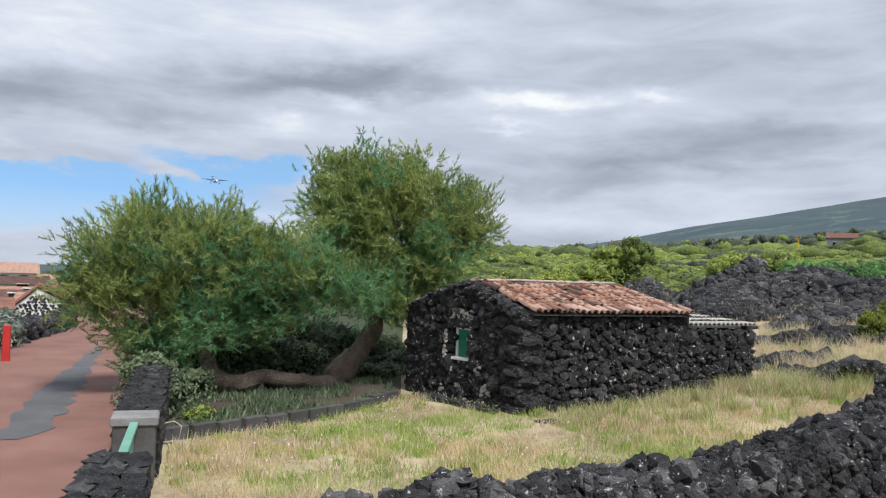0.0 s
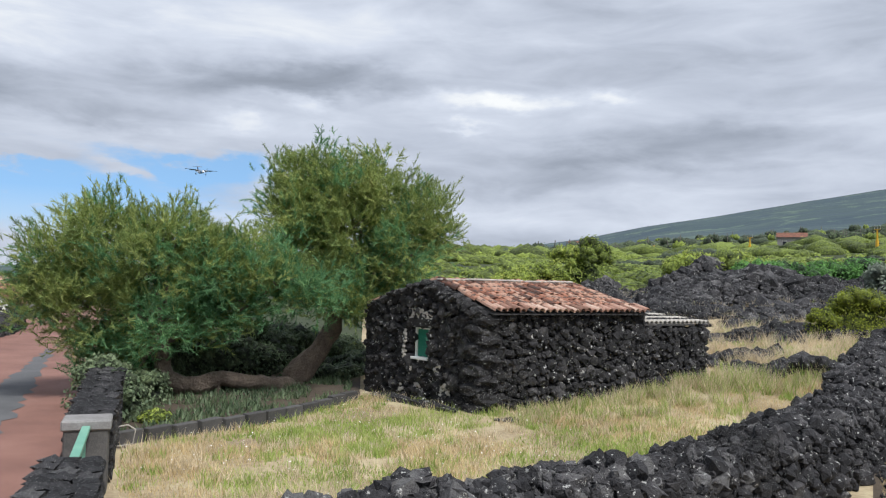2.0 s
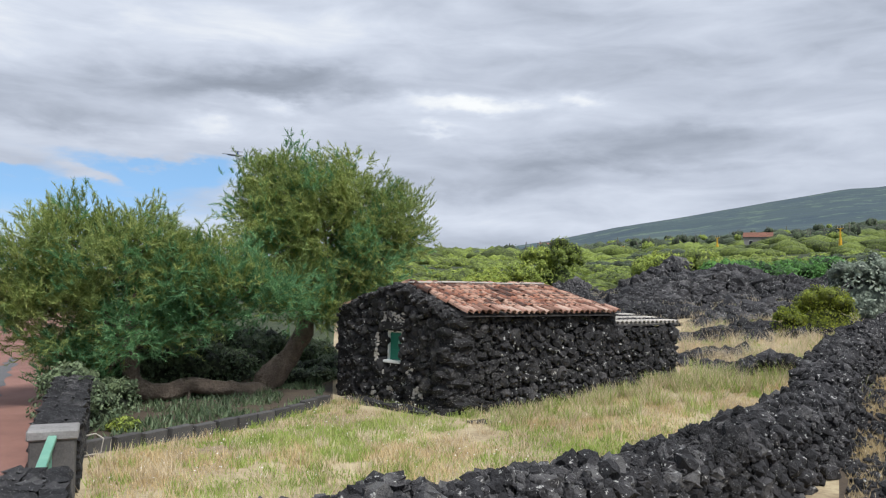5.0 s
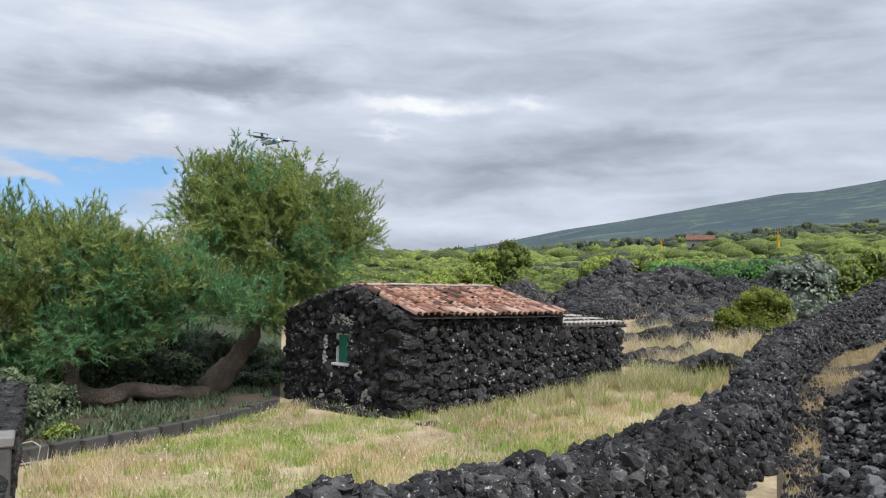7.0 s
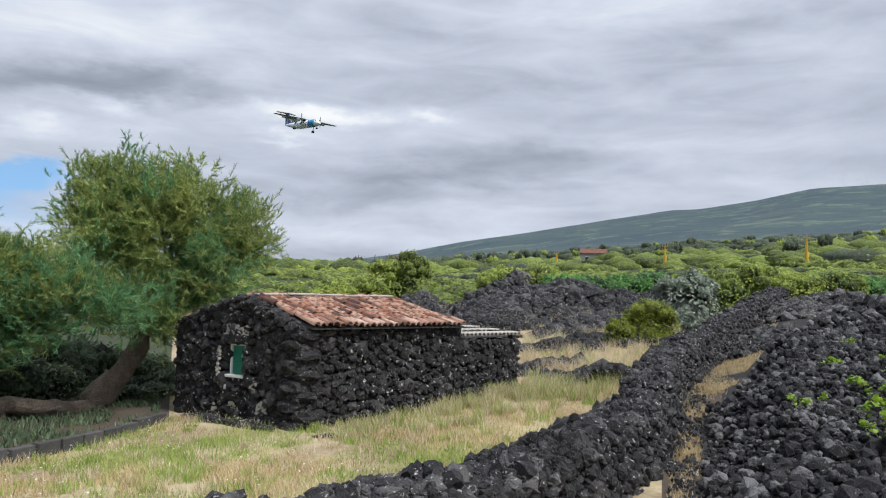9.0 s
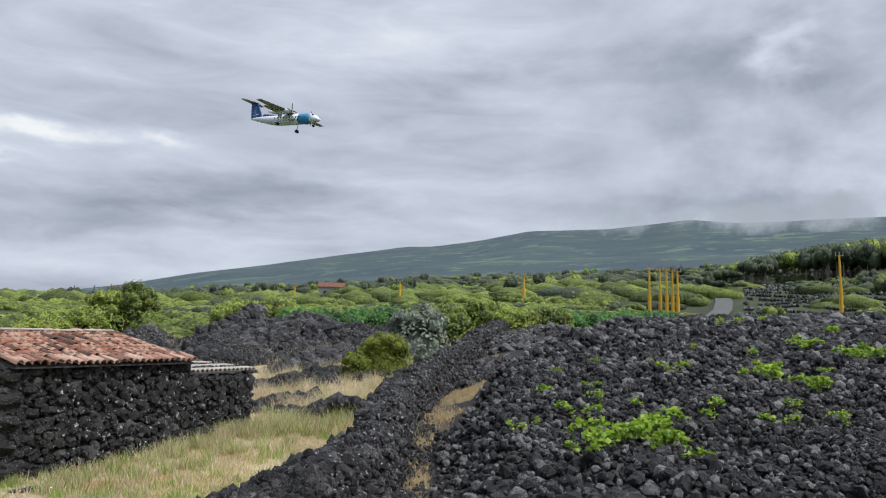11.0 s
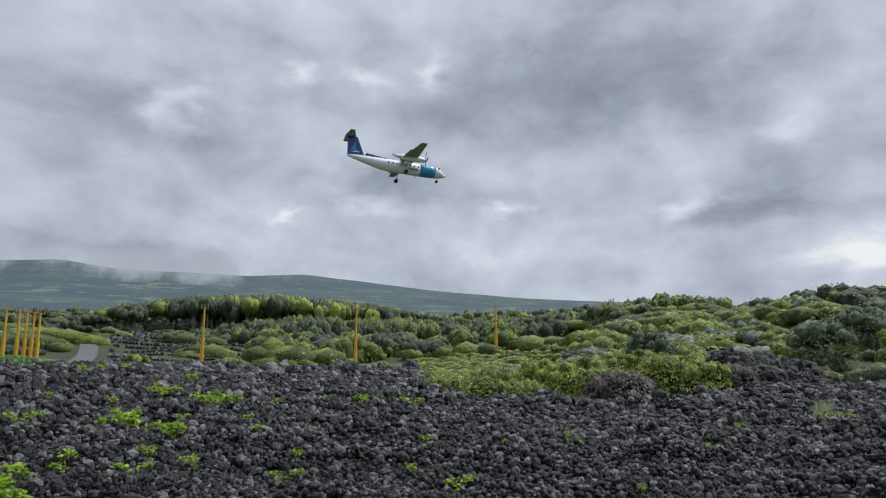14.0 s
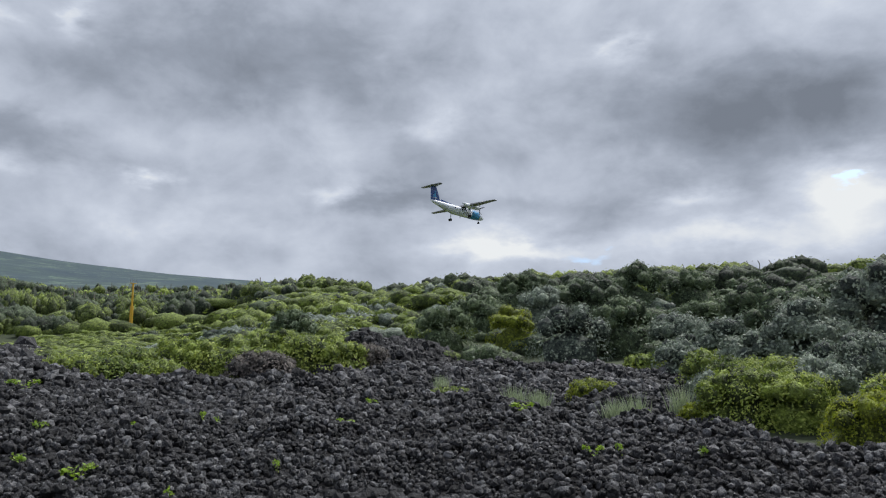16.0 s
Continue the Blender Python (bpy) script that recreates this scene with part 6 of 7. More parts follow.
# ---- roadside wall, gate and kerb ----
def build_roadside():
    rng = np.random.default_rng(61)
    # the wall runs along the lane; a gate opening interrupts it
    d = Vector((-0.31, 0.95)).normalized()
    base = Vector((-2.95, 7.05))

    def run(s0, s1, height, name, seed):
        a, b = base + d * s0, base + d * s1
        c = (a + b) / 2
        w = thing(name, "low mortared basalt wall with a flat lichen-spotted cap beside the lane", "stone wall", kind="structure")
        ang = math.degrees(math.atan2(d.y, d.x))
        part("wall_core", box(bmesh.new(), c.x, c.y, height / 2 - 0.1, (b - a).length, 0.5, height + 0.02, 0.02, ang), M["darkblock"], w)
        r = np.random.default_rng(seed)
        side = Vector((-d.y, d.x))
        shared = [mesh_of("stone", v, f, M["basalt"]) for v, f in STONES[:5]]
        n = int((b - a).length / 0.24)
        for i in range(n):
            for o in (-0.2, 0.0, 0.2):
                q = a + d * ((i + 0.5) * 0.24 + r.uniform(-0.04, 0.04)) + side * (o + r.uniform(-0.03, 0.03))
                part("cap_stone", shared[int(r.integers(0, 5))], None, w, at=Matrix.Translation((q.x, q.y, height - 0.03)) @ Matrix.Rotation(radians(ang) + r.uniform(-0.3, 0.3), 4, "Z") @ Matrix.Diagonal((0.31, 0.26, 0.13, 1)))
            for sd in (-1, 1):
                for z in (0.15, 0.38, 0.62):
                    q = a + d * ((i + 0.5) * 0.24) + side * sd * 0.24
                    part("stone", shared[int(r.integers(0, 5))], None, w, at=Matrix.Translation((q.x, q.y, z + r.uniform(-0.03, 0.03))) @ Matrix.Rotation(radians(ang), 4, "Z") @ Matrix.Diagonal((0.28, 0.16, 0.25, 1)))
        return w

    run(-1.4, 1.05, 0.92, "wall_lane", 1)
    run(3.45, 9.0, 0.88, "wall_lane", 2)
    ang = math.degrees(math.atan2(d.y, d.x))
    # gate pillar with a pale cap
    q = base + d * 3.2
    pil = thing("gate_pillar", "squat basalt gate pillar with a pale concrete cap", "gate pillar")
    part("shaft", box(bmesh.new(), q.x, q.y, 0.36, 0.45, 0.52, 0.92, 0.02, ang), M["darkblock"], pil)
    part("cap", box(bmesh.new(), q.x, q.y, 0.87, 0.5, 0.58, 0.13, 0.02, ang), M["concrete"], pil, "pale weathered concrete cap")
    side = Vector((-d.y, d.x))
    gate = thing("gate", "pale green painted metal gate closing a wall gap", "gate")
    a, b = base + d * 1.1, base + d * 2.96
    c = (a + b) / 2
    part("top_rail", box(bmesh.new(), c.x, c.y, 0.84, (b - a).length, 0.10, 0.06, 0.008, ang), M["palegreen"], gate)
    part("bottom_rail", box(bmesh.new(), c.x, c.y, 0.14, (b - a).length, 0.06, 0.05, 0.008, ang), M["palegreen"], gate)
    for k in range(7):
        p = a.lerp(b, (k + 0.5) / 7)
        part("bar", box(bmesh.new(), p.x, p.y, 0.48, 0.05, 0.025, 0.66, 0.004, ang), M["palegreen"], gate)
    # kerb of dark blocks below the trees
    k0, k1 = Vector(pol(19.6, 13.4)), Vector(pol(3.3, 17.7))
    kerb = thing("kerb", "low edging of dark concrete blocks below the trees", "kerb", kind="structure")
    kd = k1 - k0
    blk = bpy.data.meshes.new("block")
    bm = box(bmesh.new(), 0, 0, 0, 0.47, 0.16, 0.36, 0.012)
    bm.to_mesh(blk)
    bm.free()
    blk.materials.append(M["darkblock"])
    n = int(kd.length / 0.49)
    for i in range(n):
        p = k0.lerp(k1, (i + 0.5) / n) + Vector((0.25, -0.35)) * math.sin(i / n * math.pi)
        part("block", blk, None, kerb, at=Matrix.Translation((p.x, p.y, 0.05 + rng.uniform(-0.015, 0.015))) @ Matrix.Rotation(math.atan2(kd.y, kd.x) + rng.uniform(-0.03, 0.03), 4, "Z"))
    # pale rope lying over the kerb and slabs in the grass
    bm = bmesh.new()
    x, y = pol(18.8, 13.3)
    tube(bm, [(x - 0.25, y - 0.1, 0.1), (x - 0.2, y - 0.05, 0.32), (x, y, 0.36), (x + 0.15, y - 0.08, 0.3), (x + 0.12, y - 0.1, 0.08), (x - 0.1, y - 0.14, 0.05), (x - 0.25, y - 0.1, 0.06)], [0.012] * 7, 6)
    tagged(part("rope", bm, M["mortar"]), "pale rope looped over the kerb", "rope")
    for az, d2, sx, sy, sz, tn in ((-8.4, 15.4, 0.62, 0.34, 0.1, 8), (15.2, 7.9, 0.5, 0.42, 0.2, 30), (13.0, 7.3, 0.7, 0.4, 0.24, -15), (17.3, 8.1, 0.4, 0.3, 0.12, 10)):
        x, y = pol(az, d2)
        ob = new("slab", mesh_of("slab", STONES[3][0], STONES[3][1], M["basalt"]))
        ob.matrix_basis = Matrix.Translation((x, y, sz * 0.3)) @ Matrix.Rotation(radians(tn), 4, "Z") @ Matrix.Diagonal((sx * 1.2, sy * 1.2, sz * 1.4, 1))
        tagged(ob, "flat dark basalt slab lying in the grass", "stone slab")


build_roadside()


# ---- approach-light masts ----
LINE_AZ, LINE_D = -62.0, 153.0


def line_point(s, off=0.0):
    a, b = radians(LINE_AZ), radians(LINE_AZ + 90)
    return (-math.sin(a) * (LINE_D + off) - math.sin(b) * s, math.cos(a) * (LINE_D + off) + math.cos(b) * s)


def light_mast(x, y, z0, z1):
    m = thing("approach_light_mast", "slim yellow approach-light mast with lamps on a crossbar", "light mast", Matrix.Translation((x, y, z0)), "approach lights")
    h = z1 - z0
    turn = LINE_AZ
    part("post", tube(bmesh.new(), [(0, 0, -0.3), (0, 0, h * 0.5)], [0.36, 0.32], 10), M["yellow"], m)
    part("upper_post", tube(bmesh.new(), [(0, 0, h * 0.5), (0, 0, h - 0.6)], [0.2, 0.17], 8), M["yellow"], m)
    dx, dy = math.sin(radians(-turn)), math.cos(radians(-turn))
    part("crossbar", box(bmesh.new(), 0, 0, h - 0.6, 1.3, 0.14, 0.14, 0.02, turn), M["yellow"], m)
    for k in (-0.6, 0.0, 0.6):
        cx, cy = k * math.cos(radians(turn)), k * math.sin(radians(turn))
        part("lamp", tube(bmesh.new(), [(cx, cy, h - 0.52), (cx, cy, h - 0.15), (cx, cy, h + 0.1)], [0.06, 0.06, 0.14], 8), M["steel"], m)
    return m


def build_masts():
    for az, el in ((-18.35, 2.94), (-24.85, 3.6), (-32.57, 4.18), (-41.81, 4.76), (-63.2, 5.93), (-74.06, 6.24), (-84.44, 6.32), (-93.63, 6.22)):
        d = LINE_D / math.cos(radians(az - LINE_AZ))
        x, y = pol(az, d)
        light_mast(x, y, float(land(x, y)), EYE + d * math.tan(radians(el)))
    for az, dd, el in ((-50.85, 150, 5.25), (-51.6, 150, 5.2), (-52.05, 150, 5.15), (-52.45, 150, 5.1), (-52.8, 150, 5.04)):
        x, y = pol(az, dd)
        light_mast(x, y, float(land(x, y)) - 1.5, EYE + dd * math.tan(radians(el)))


build_masts()


# ---- far lane, pines, houses ----
def build_distance():
    rng = np.random.default_rng(71)
    rows = []
    for d, az in ((92, -53.0), (110, -53.6), (130, -54.6), (150, -55.3), (170, -55.8), (190, -55.9), (215, -55.6), (240, -55.2), (280, -54.6), (330, -54.0)):
        w = 1.9 if d < 200 else 1.5
        x0, y0 = pol(az + math.degrees(w / d), d)
        x1, y1 = pol(az - math.degrees(w / d), d)
        rows.append((x0, y0, x1, y1))
    strip("lane", rows, M["patch"], 0.30, "narrow grey lane climbing inland", "road")
    # low stone terraces beside the lane
    P, S = [], []
    for k in range(16):
        d = 115 + k * 10
        az = np.arange(-66, -57.2, 0.12)
        az = az + rng.normal(0, 0.03, len(az))
        keep = rng.uniform(0, 1, len(az)) < 0.75
        dd = d + 4 * np.sin(az[keep] * 0.9 + k) + rng.normal(0, 0.3, keep.sum())
        x, y = -dd * np.sin(np.radians(az[keep])), dd * np.cos(np.radians(az[keep]))
        P.append(np.stack([x, y, land(x, y) + 0.35], 1))
        S.append(np.stack([rng.uniform(0.7, 1.2, keep.sum()), rng.uniform(0.5, 0.9, keep.sum()), rng.uniform(0.6, 1.2, keep.sum())], 1))
    tagged(new("terrace_walls", heap("terrace_walls", PEBBLES, np.concatenate(P), np.concatenate(S), M["lava"], rng)), "low terraces of black stones on the slope", "stone terraces", kind="stuff")
    # pine wood on the rise
    n = 520
    az = rng.uniform(-80, -55, n)
    d = rng.uniform(270, 350, n)
    n2 = 230
    az = np.concatenate([az, rng.uniform(-57, -10, n2), rng.uniform(-96, -78, n2)])
    d = np.concatenate([d, rng.uniform(230, 480, n2), rng.uniform(230, 420, n2)])
    x, y = -d * np.sin(np.radians(az)), d * np.cos(np.radians(az))
    z = land(x, y)
    tops = EYE + d[:n] * np.tan(np.radians(np.interp(-az[:n], [54.7, 58, 62.6, 68.5, 74, 79.5], [4.9, 6.0, 6.9, 7.2, 6.8, 5.9]) - np.abs(rng.normal(0, 0.22, n))))
    h = np.concatenate([np.clip(tops - z[:n], 5, 22), rng.uniform(3, 7.0, n2), rng.uniform(4, 8, n2)])
    low = np.concatenate([rng.uniform(0.40, 0.62, n), rng.uniform(0.05, 0.35, 2 * n2)])
    bm = bmesh.new()
    V, F, b = [], [], 0
    for i in range(len(x)):
        lx, ly = rng.normal(0, 0.4, 2)
        for k in range(4):
            a = k * math.pi / 2
            V += [(x[i] + math.cos(a) * 0.24, y[i] + math.sin(a) * 0.24, z[i] - 0.5), (x[i] + lx + math.cos(a) * 0.12, y[i] + ly + math.sin(a) * 0.12, z[i] + h[i] * 0.8)]
        for k in range(4):
            p, q = b + k * 2, b + ((k + 1) % 4) * 2
            F.append((p, q, q + 1, p + 1))
        b += 8
    bm.free()
    tagged(new("pine_trunks", mesh_of("pine_trunks", V, F, M["pinetrunk"])), "pale thin pine trunks of a far wood", "trees", kind="stuff")
    r = np.maximum(h * rng.uniform(0.13, 0.21, len(h)), rng.uniform(1.4, 2.6, len(h)))
    P = np.stack([x, y, z + h * low, r * np.where(low > 0.38, 1.45, 1.2), h * np.where(low > 0.38, 1 - low, 0.6)], 1)
    light = rng.uniform(0, 1, len(x)) < 0.3
    for sel, mat in ((light, "shrub"), (~light, "darkshrub")):
        bush_stuff("pine_crowns", P[sel], range(120, 125), 80, 0.16, mat, "broad pine crowns of a far wood", rng, lobes=5)
    # broad-leaved wood on the rise, and in front of the pines
    az, d = np.concatenate([rng.uniform(-101, -66, 300), rng.uniform(-80, -60.5, 190)]), np.concatenate([rng.uniform(170, 330, 300), rng.uniform(215, 266, 190)])
    x, y = -d * np.sin(np.radians(az)), d * np.cos(np.radians(az))
    r = rng.uniform(3.0, 5.5, len(x))
    tall = r * rng.uniform(1.0, 1.5, len(x))
    tall[300:] = np.clip(d[300:] * np.tan(np.radians(np.interp(-az[300:], [60, 65, 70, 80], [4.0, 5.2, 6.1, 6.0]) - rng.uniform(0, 0.9, 190))) + EYE - land(x[300:], y[300:]), 2.5, 14)
    P = np.stack([x, y, land(x, y) - 0.5, r, tall], 1)
    light = rng.uniform(0, 1, len(x)) < 0.5
    for sel, mat in ((light, "shrub"), (~light, "darkshrub")):
        bush_stuff("wood", P[sel], range(130, 135), 130, 0.10, mat, "rounded crowns of a mixed evergreen wood", rng, lobes=12)

    # low cloud lying along the mountain top
    V, F = [], []
    for i in range(60):
        for j in range(13):
            a, e = -43.5 - i * 0.62, 7.0 + j * 0.36
            q = pol(a, 2300)
            V.append((q[0], q[1], EYE + 2300 * math.tan(radians(e))))
    for i in range(59):
        for j in range(12):
            k = i * 13 + j
            F.append((k, k + 13, k + 14, k + 1))
    m = bpy.data.materials.new("low_cloud")
    m.use_nodes = True
    nt = m.node_tree
    nt.nodes.clear()
    tc = nt.nodes.new("ShaderNodeTexCoord")
    sp = nt.nodes.new("ShaderNodeSeparateXYZ")
    nt.links.new(tc.outputs["Generated"], sp.inputs[0])
    puffs = node(nt, "ShaderNodeTexNoise", Scale=0.0062, Detail=6.0, Roughness=0.6)
    nt.links.new(tc.outputs["Object"], puffs.inputs["Vector"])
    zc = math_node(nt, "SUBTRACT", math_node(nt, "MULTIPLY", sp.outputs[2], 2.0), 0.75)
    xc = math_node(nt, "SUBTRACT", math_node(nt, "MULTIPLY", sp.outputs[0], 2.0), 1.0)
    yc = math_node(nt, "SUBTRACT", math_node(nt, "MULTIPLY", sp.outputs[1], 2.0), 1.0)
    dens = math_node(nt, "SUBTRACT", math_node(nt, "SUBTRACT", 0.62, math_node(nt, "MULTIPLY", math_node(nt, "MULTIPLY", zc, zc), 1.15)), math_node(nt, "MULTIPLY", math_node(nt, "MAXIMUM", math_node(nt, "MULTIPLY", xc, xc), math_node(nt, "MULTIPLY", yc, yc)), 0.62))
    dens = math_node(nt, "ADD", dens, math_node(nt, "MULTIPLY", math_node(nt, "SUBTRACT", puffs.outputs["Fac"], 0.5), 2.2))
    mr = nt.nodes.new("ShaderNodeMapRange")
    mr.interpolation_type = "SMOOTHSTEP"
    nt.links.new(dens, mr.inputs[0])
    mr.inputs[1].default_value, mr.inputs[2].default_value, mr.inputs[4].default_value = 0.05, 0.75, 0.88
    # the cloud's daylight is put in as a fixed grey emission
    glow = nt.nodes.new("ShaderNodeEmission")
    glow.inputs[0].default_value = (0.43, 0.485, 0.55, 1)
    clear = nt.nodes.new("ShaderNodeBsdfTransparent")
    ms = nt.nodes.new("ShaderNodeMixShader")
    nt.links.new(mr.outputs[0], ms.inputs[0])
    nt.links.new(clear.outputs[0], ms.inputs[1])
    nt.links.new(glow.outputs[0], ms.inputs[2])
    nt.links.new(ms.outputs[0], nt.nodes.new("ShaderNodeOutputMaterial").inputs[0])
    tagged(new("backdrop_cloud", mesh_of("backdrop_cloud", V, F, m, smooth=True)), "grey cloud lying along the far mountain top", "cloud", kind="structure")

    def house(x, y, turn, sx, sy, h, roof_h, wall, windows, label, overhang=0.3):
        t = thing("house", label, "house", Matrix.Translation((x, y, float(land(x, y)) - 0.3)) @ Matrix.Rotation(radians(turn), 4, "Z"))
        part("wall", box(bmesh.new(), 0, 0, h / 2, sx, sy, h, 0.02), M[wall], t)
        bm = bmesh.new()
        ex, ey = sx / 2 + overhang, sy / 2 + overhang
        vs = [bm.verts.new(p) for p in ((-ex, -ey, h), (ex, -ey, h), (ex, ey, h), (-ex, ey, h), (-ex, 0, h + roof_h), (ex, 0, h + roof_h))]
        for f in ((0, 1, 5, 4), (2, 3, 4, 5), (0, 4, 3), (1, 2, 5), (3, 2, 1, 0)):
            bm.faces.new([vs[k] for k in f])
        part("roof", bm, M["tile"], t, "red clay-tile roof")
        for (fx, z, w, hh) in windows:
            p = part("window", box(bmesh.new(), fx, -sy / 2 - 0.02, z, w, 0.08, hh, 0.01), M["glass"], t)
            part("frame", box(bmesh.new(), fx, -sy / 2 - 0.03, z + hh / 2 + 0.04, w + 0.16, 0.08, 0.08, 0.01), M["white"], p)
        return t

    x, y = pol(-27.5, 255)
    house(x, y, -27, 8, 6, 3.4, 1.6, "concrete", [(-2, 1.6, 1.0, 1.2), (1.5, 1.6, 1.0, 1.2)], "low red-roofed house among far scrub")
    x, y = pol(-13.0, 430)
    house(x, y, -10, 10, 7, 5.5, 1.2, "white", [(-2, 3.0, 1.4, 1.6), (2, 3.0, 1.4, 1.6)], "small white house on the far plain")
    # town along the lane: painted walls, red roofs
    for az, d, turn, sx, sy, h, rh, wall, wins, lab in (
        (31.2, 42, 30, 2.6, 6, 1.2, 0.4, "white", [(-0.8, 1.0, 0.7, 0.8)], "white low house with red tiled roof"),
        (30.2, 110, 30, 9, 8, 3.1, 1.3, "white", [(-3, 2.3, 0.9, 1.1), (-1, 2.3, 0.9, 1.1), (1, 2.3, 0.9, 1.1), (3, 2.3, 0.9, 1.1)], "large white house with a row of windows"),
        (27.0, 60, 24, 3.5, 5, 1.0, 0.5, "concrete", [(0, 1.0, 0.8, 0.8)], "low house with brown clay roof"),
        (28.9, 66, 26, 4, 5, 1.1, 0.5, "white", [(0, 1.0, 0.8, 0.8)], "low white house with red clay roof"),
        (26.2, 120, 24, 9, 6, 2.0, 1.0, "white", [(0, 1.2, 1.0, 1.0)], "far white house with red roof"),
        (28.6, 92, 28, 4.5, 6, 2.0, 0.8, "white", [(0, 1.4, 1.0, 1.2)], "small white gabled house"),
        (26.8, 95, 25, 6, 6, 1.7, 0.7, "darkblock", [(0, 1.3, 1.0, 1.0)], "dark stone house with red roof"),
        (25.0, 74, 22, 5, 6, 1.4, 0.7, "concrete", [(0, 1.3, 1.0, 1.0)], "low house with red clay roof"),
        (28.0, 74, 24, 5, 6, 1.2, 0.6, "darkblock", [(0, 1.2, 1.0, 1.0)], "low dark house with weathered roof"),
    ):
        x, y = pol(az, d)
        house(x, y, turn, sx, sy, h, rh, wall, wins, lab)
    # mottled black-and-white gable house
    x, y = pol(27.55, 43.5)
    t = thing("house", "lime-pointed black stone gable house with red roof", "house", Matrix.Translation((x, y, 0)) @ Matrix.Rotation(radians(27.5), 4, "Z"))
    sx, h, rh, dep = 2.55, 1.0, 0.85, 7.0
    bm = bmesh.new()
    w = [(-1.3, 0, -0.6), (1.25, 0, -0.6), (1.25, 0, 0.95), (-0.1, 0, 1.68), (-1.3, 0, 0.62)]
    lo = [bm.verts.new(p) for p in w]
    hi = [bm.verts.new((p[0], dep, p[2])) for p in w]
    bm.faces.new(lo)
    bm.faces.new(hi[::-1])
    for k in range(5):
        bm.faces.new((lo[k], hi[k], hi[(k + 1) % 5], lo[(k + 1) % 5]))
    part("wall", bm, M["white"], t, "white lime pointing")
    shared = [mesh_of("stone", v, f, M["basalt"]) for v, f in STONES[:6]]
    for i, gx in enumerate(np.arange(-1.2, 1.2, 0.155)):
        for j, gz in enumerate(np.arange(-0.35, 1.6, 0.15)):
            px, pz = gx + rng.uniform(-0.045, 0.045) + (j % 2) * 0.07, gz + rng.uniform(-0.04, 0.04)
            top = 1.62 - (px + 0.1) * 0.54 if px > -0.1 else 1.62 + (px + 0.1) * 0.85
            if pz < top - 0.12 and -1.22 < px < 1.18:
                s = rng.uniform(0.09, 0.15)
                part("stone", shared[(i + j) % 6], None, t, at=Matrix.Translation((px, -0.01, pz)) @ Matrix.Rotation(rng.uniform(0, 3), 4, "Y") @ Matrix.Diagonal((s * 1.2, 0.07, s, 1)))
    bm = bmesh.new()
    for a, b in (((-1.5, 0.5), (-0.1, 1.78)), ((-0.1, 1.78), (1.5, 0.92))):
        v = [bm.verts.new(p) for p in ((a[0], -0.12, a[1]), (b[0], -0.12, b[1]), (b[0], dep, b[1]), (a[0], dep, a[1]))]
        v2 = [bm.verts.new(q.co + Vector((0, 0, 0.09))) for q in v]
        bm.faces.new(v2)
        bm.faces.new(v[::-1])
        for k in range(4):
            bm.faces.new((v[k], v[(k + 1) % 4], v2[(k + 1) % 4], v2[k]))
    part("roof", bm, M["tile"], t, "red clay-tile roof")
    # dark garden wall on the far side of the lane
    dry_wall("wall_town", [(pol(36.0, 23), 0.7), (pol(31.0, 27.5), 0.65), (pol(28.6, 32), 0.6), (pol(26.2, 38), 0.55), (pol(25.9, 43), 0.55)], 0.5, 8, 0.24, "dark basalt garden wall beside the lane")
    p = pol(29.35, 25.3)
    part_post = thing("gate_post", "red painted gate post before a dark wall", "gate post")
    part("post", box(bmesh.new(), p[0], p[1], 0.55, 0.2, 0.16, 1.1, 0.015, 20), M["redpaint"], part_post)
    for az, d, r, h in ((30.2, 29.5, 1.0, 1.25), (29.6, 33, 0.9, 1.3), (31.5, 27, 1.2, 1.6)):
        x, y = pol(az, d)
        ob = new("bush", bush_mesh("bush", 140 + int(d), 1500, 0.12, "greyshrub", lobes=11, radius=r, height=h))
        ob.matrix_basis = Matrix.Translation((x, y, 0))
        tagged(ob, "grey-green garden bush behind a stone wall", "bush")
    # airfield fence on the crest
    fence = thing("fence", "security fence with angled posts on the hill crest", "fence")
    post = bpy.data.meshes.new("post")
    bm = tube(bmesh.new(), [(0, 0, 0), (0, 0, 1.9), (0.3, 0, 2.3)], [0.06, 0.06, 0.05], 6)
    bm.to_mesh(post)
    bm.free()
    post.materials.append(M["concrete"])
    for k in range(16):
        x, y = pol(-120.5 - k * 0.72, 104)
        part("post", post, None, fence, at=Matrix.Translation((x, y, float(land(x, y)) - 0.2)))
    # slim utility poles on the plain
    for az, d, el in ((-46.6, 330, 5.6), (-48.2, 340, 5.3), (-49.8, 350, 5.45)):
        x, y = pol(az, d)
        up = thing("utility_pole", "grey wooden utility pole on the far plain", "utility pole", Matrix.Translation((x, y, float(land(x, y)))))
        hh = EYE + d * math.tan(radians(el)) - float(land(x, y))
        part("post", tube(bmesh.new(), [(0, 0, 0), (0, 0, hh)], [0.22, 0.16], 7), M["concrete"], up)
        part("crossarm", box(bmesh.new(), 0, 0, hh - 0.7, 2.0, 0.16, 0.16, 0.01, az), M["concrete"], up)


build_distance()


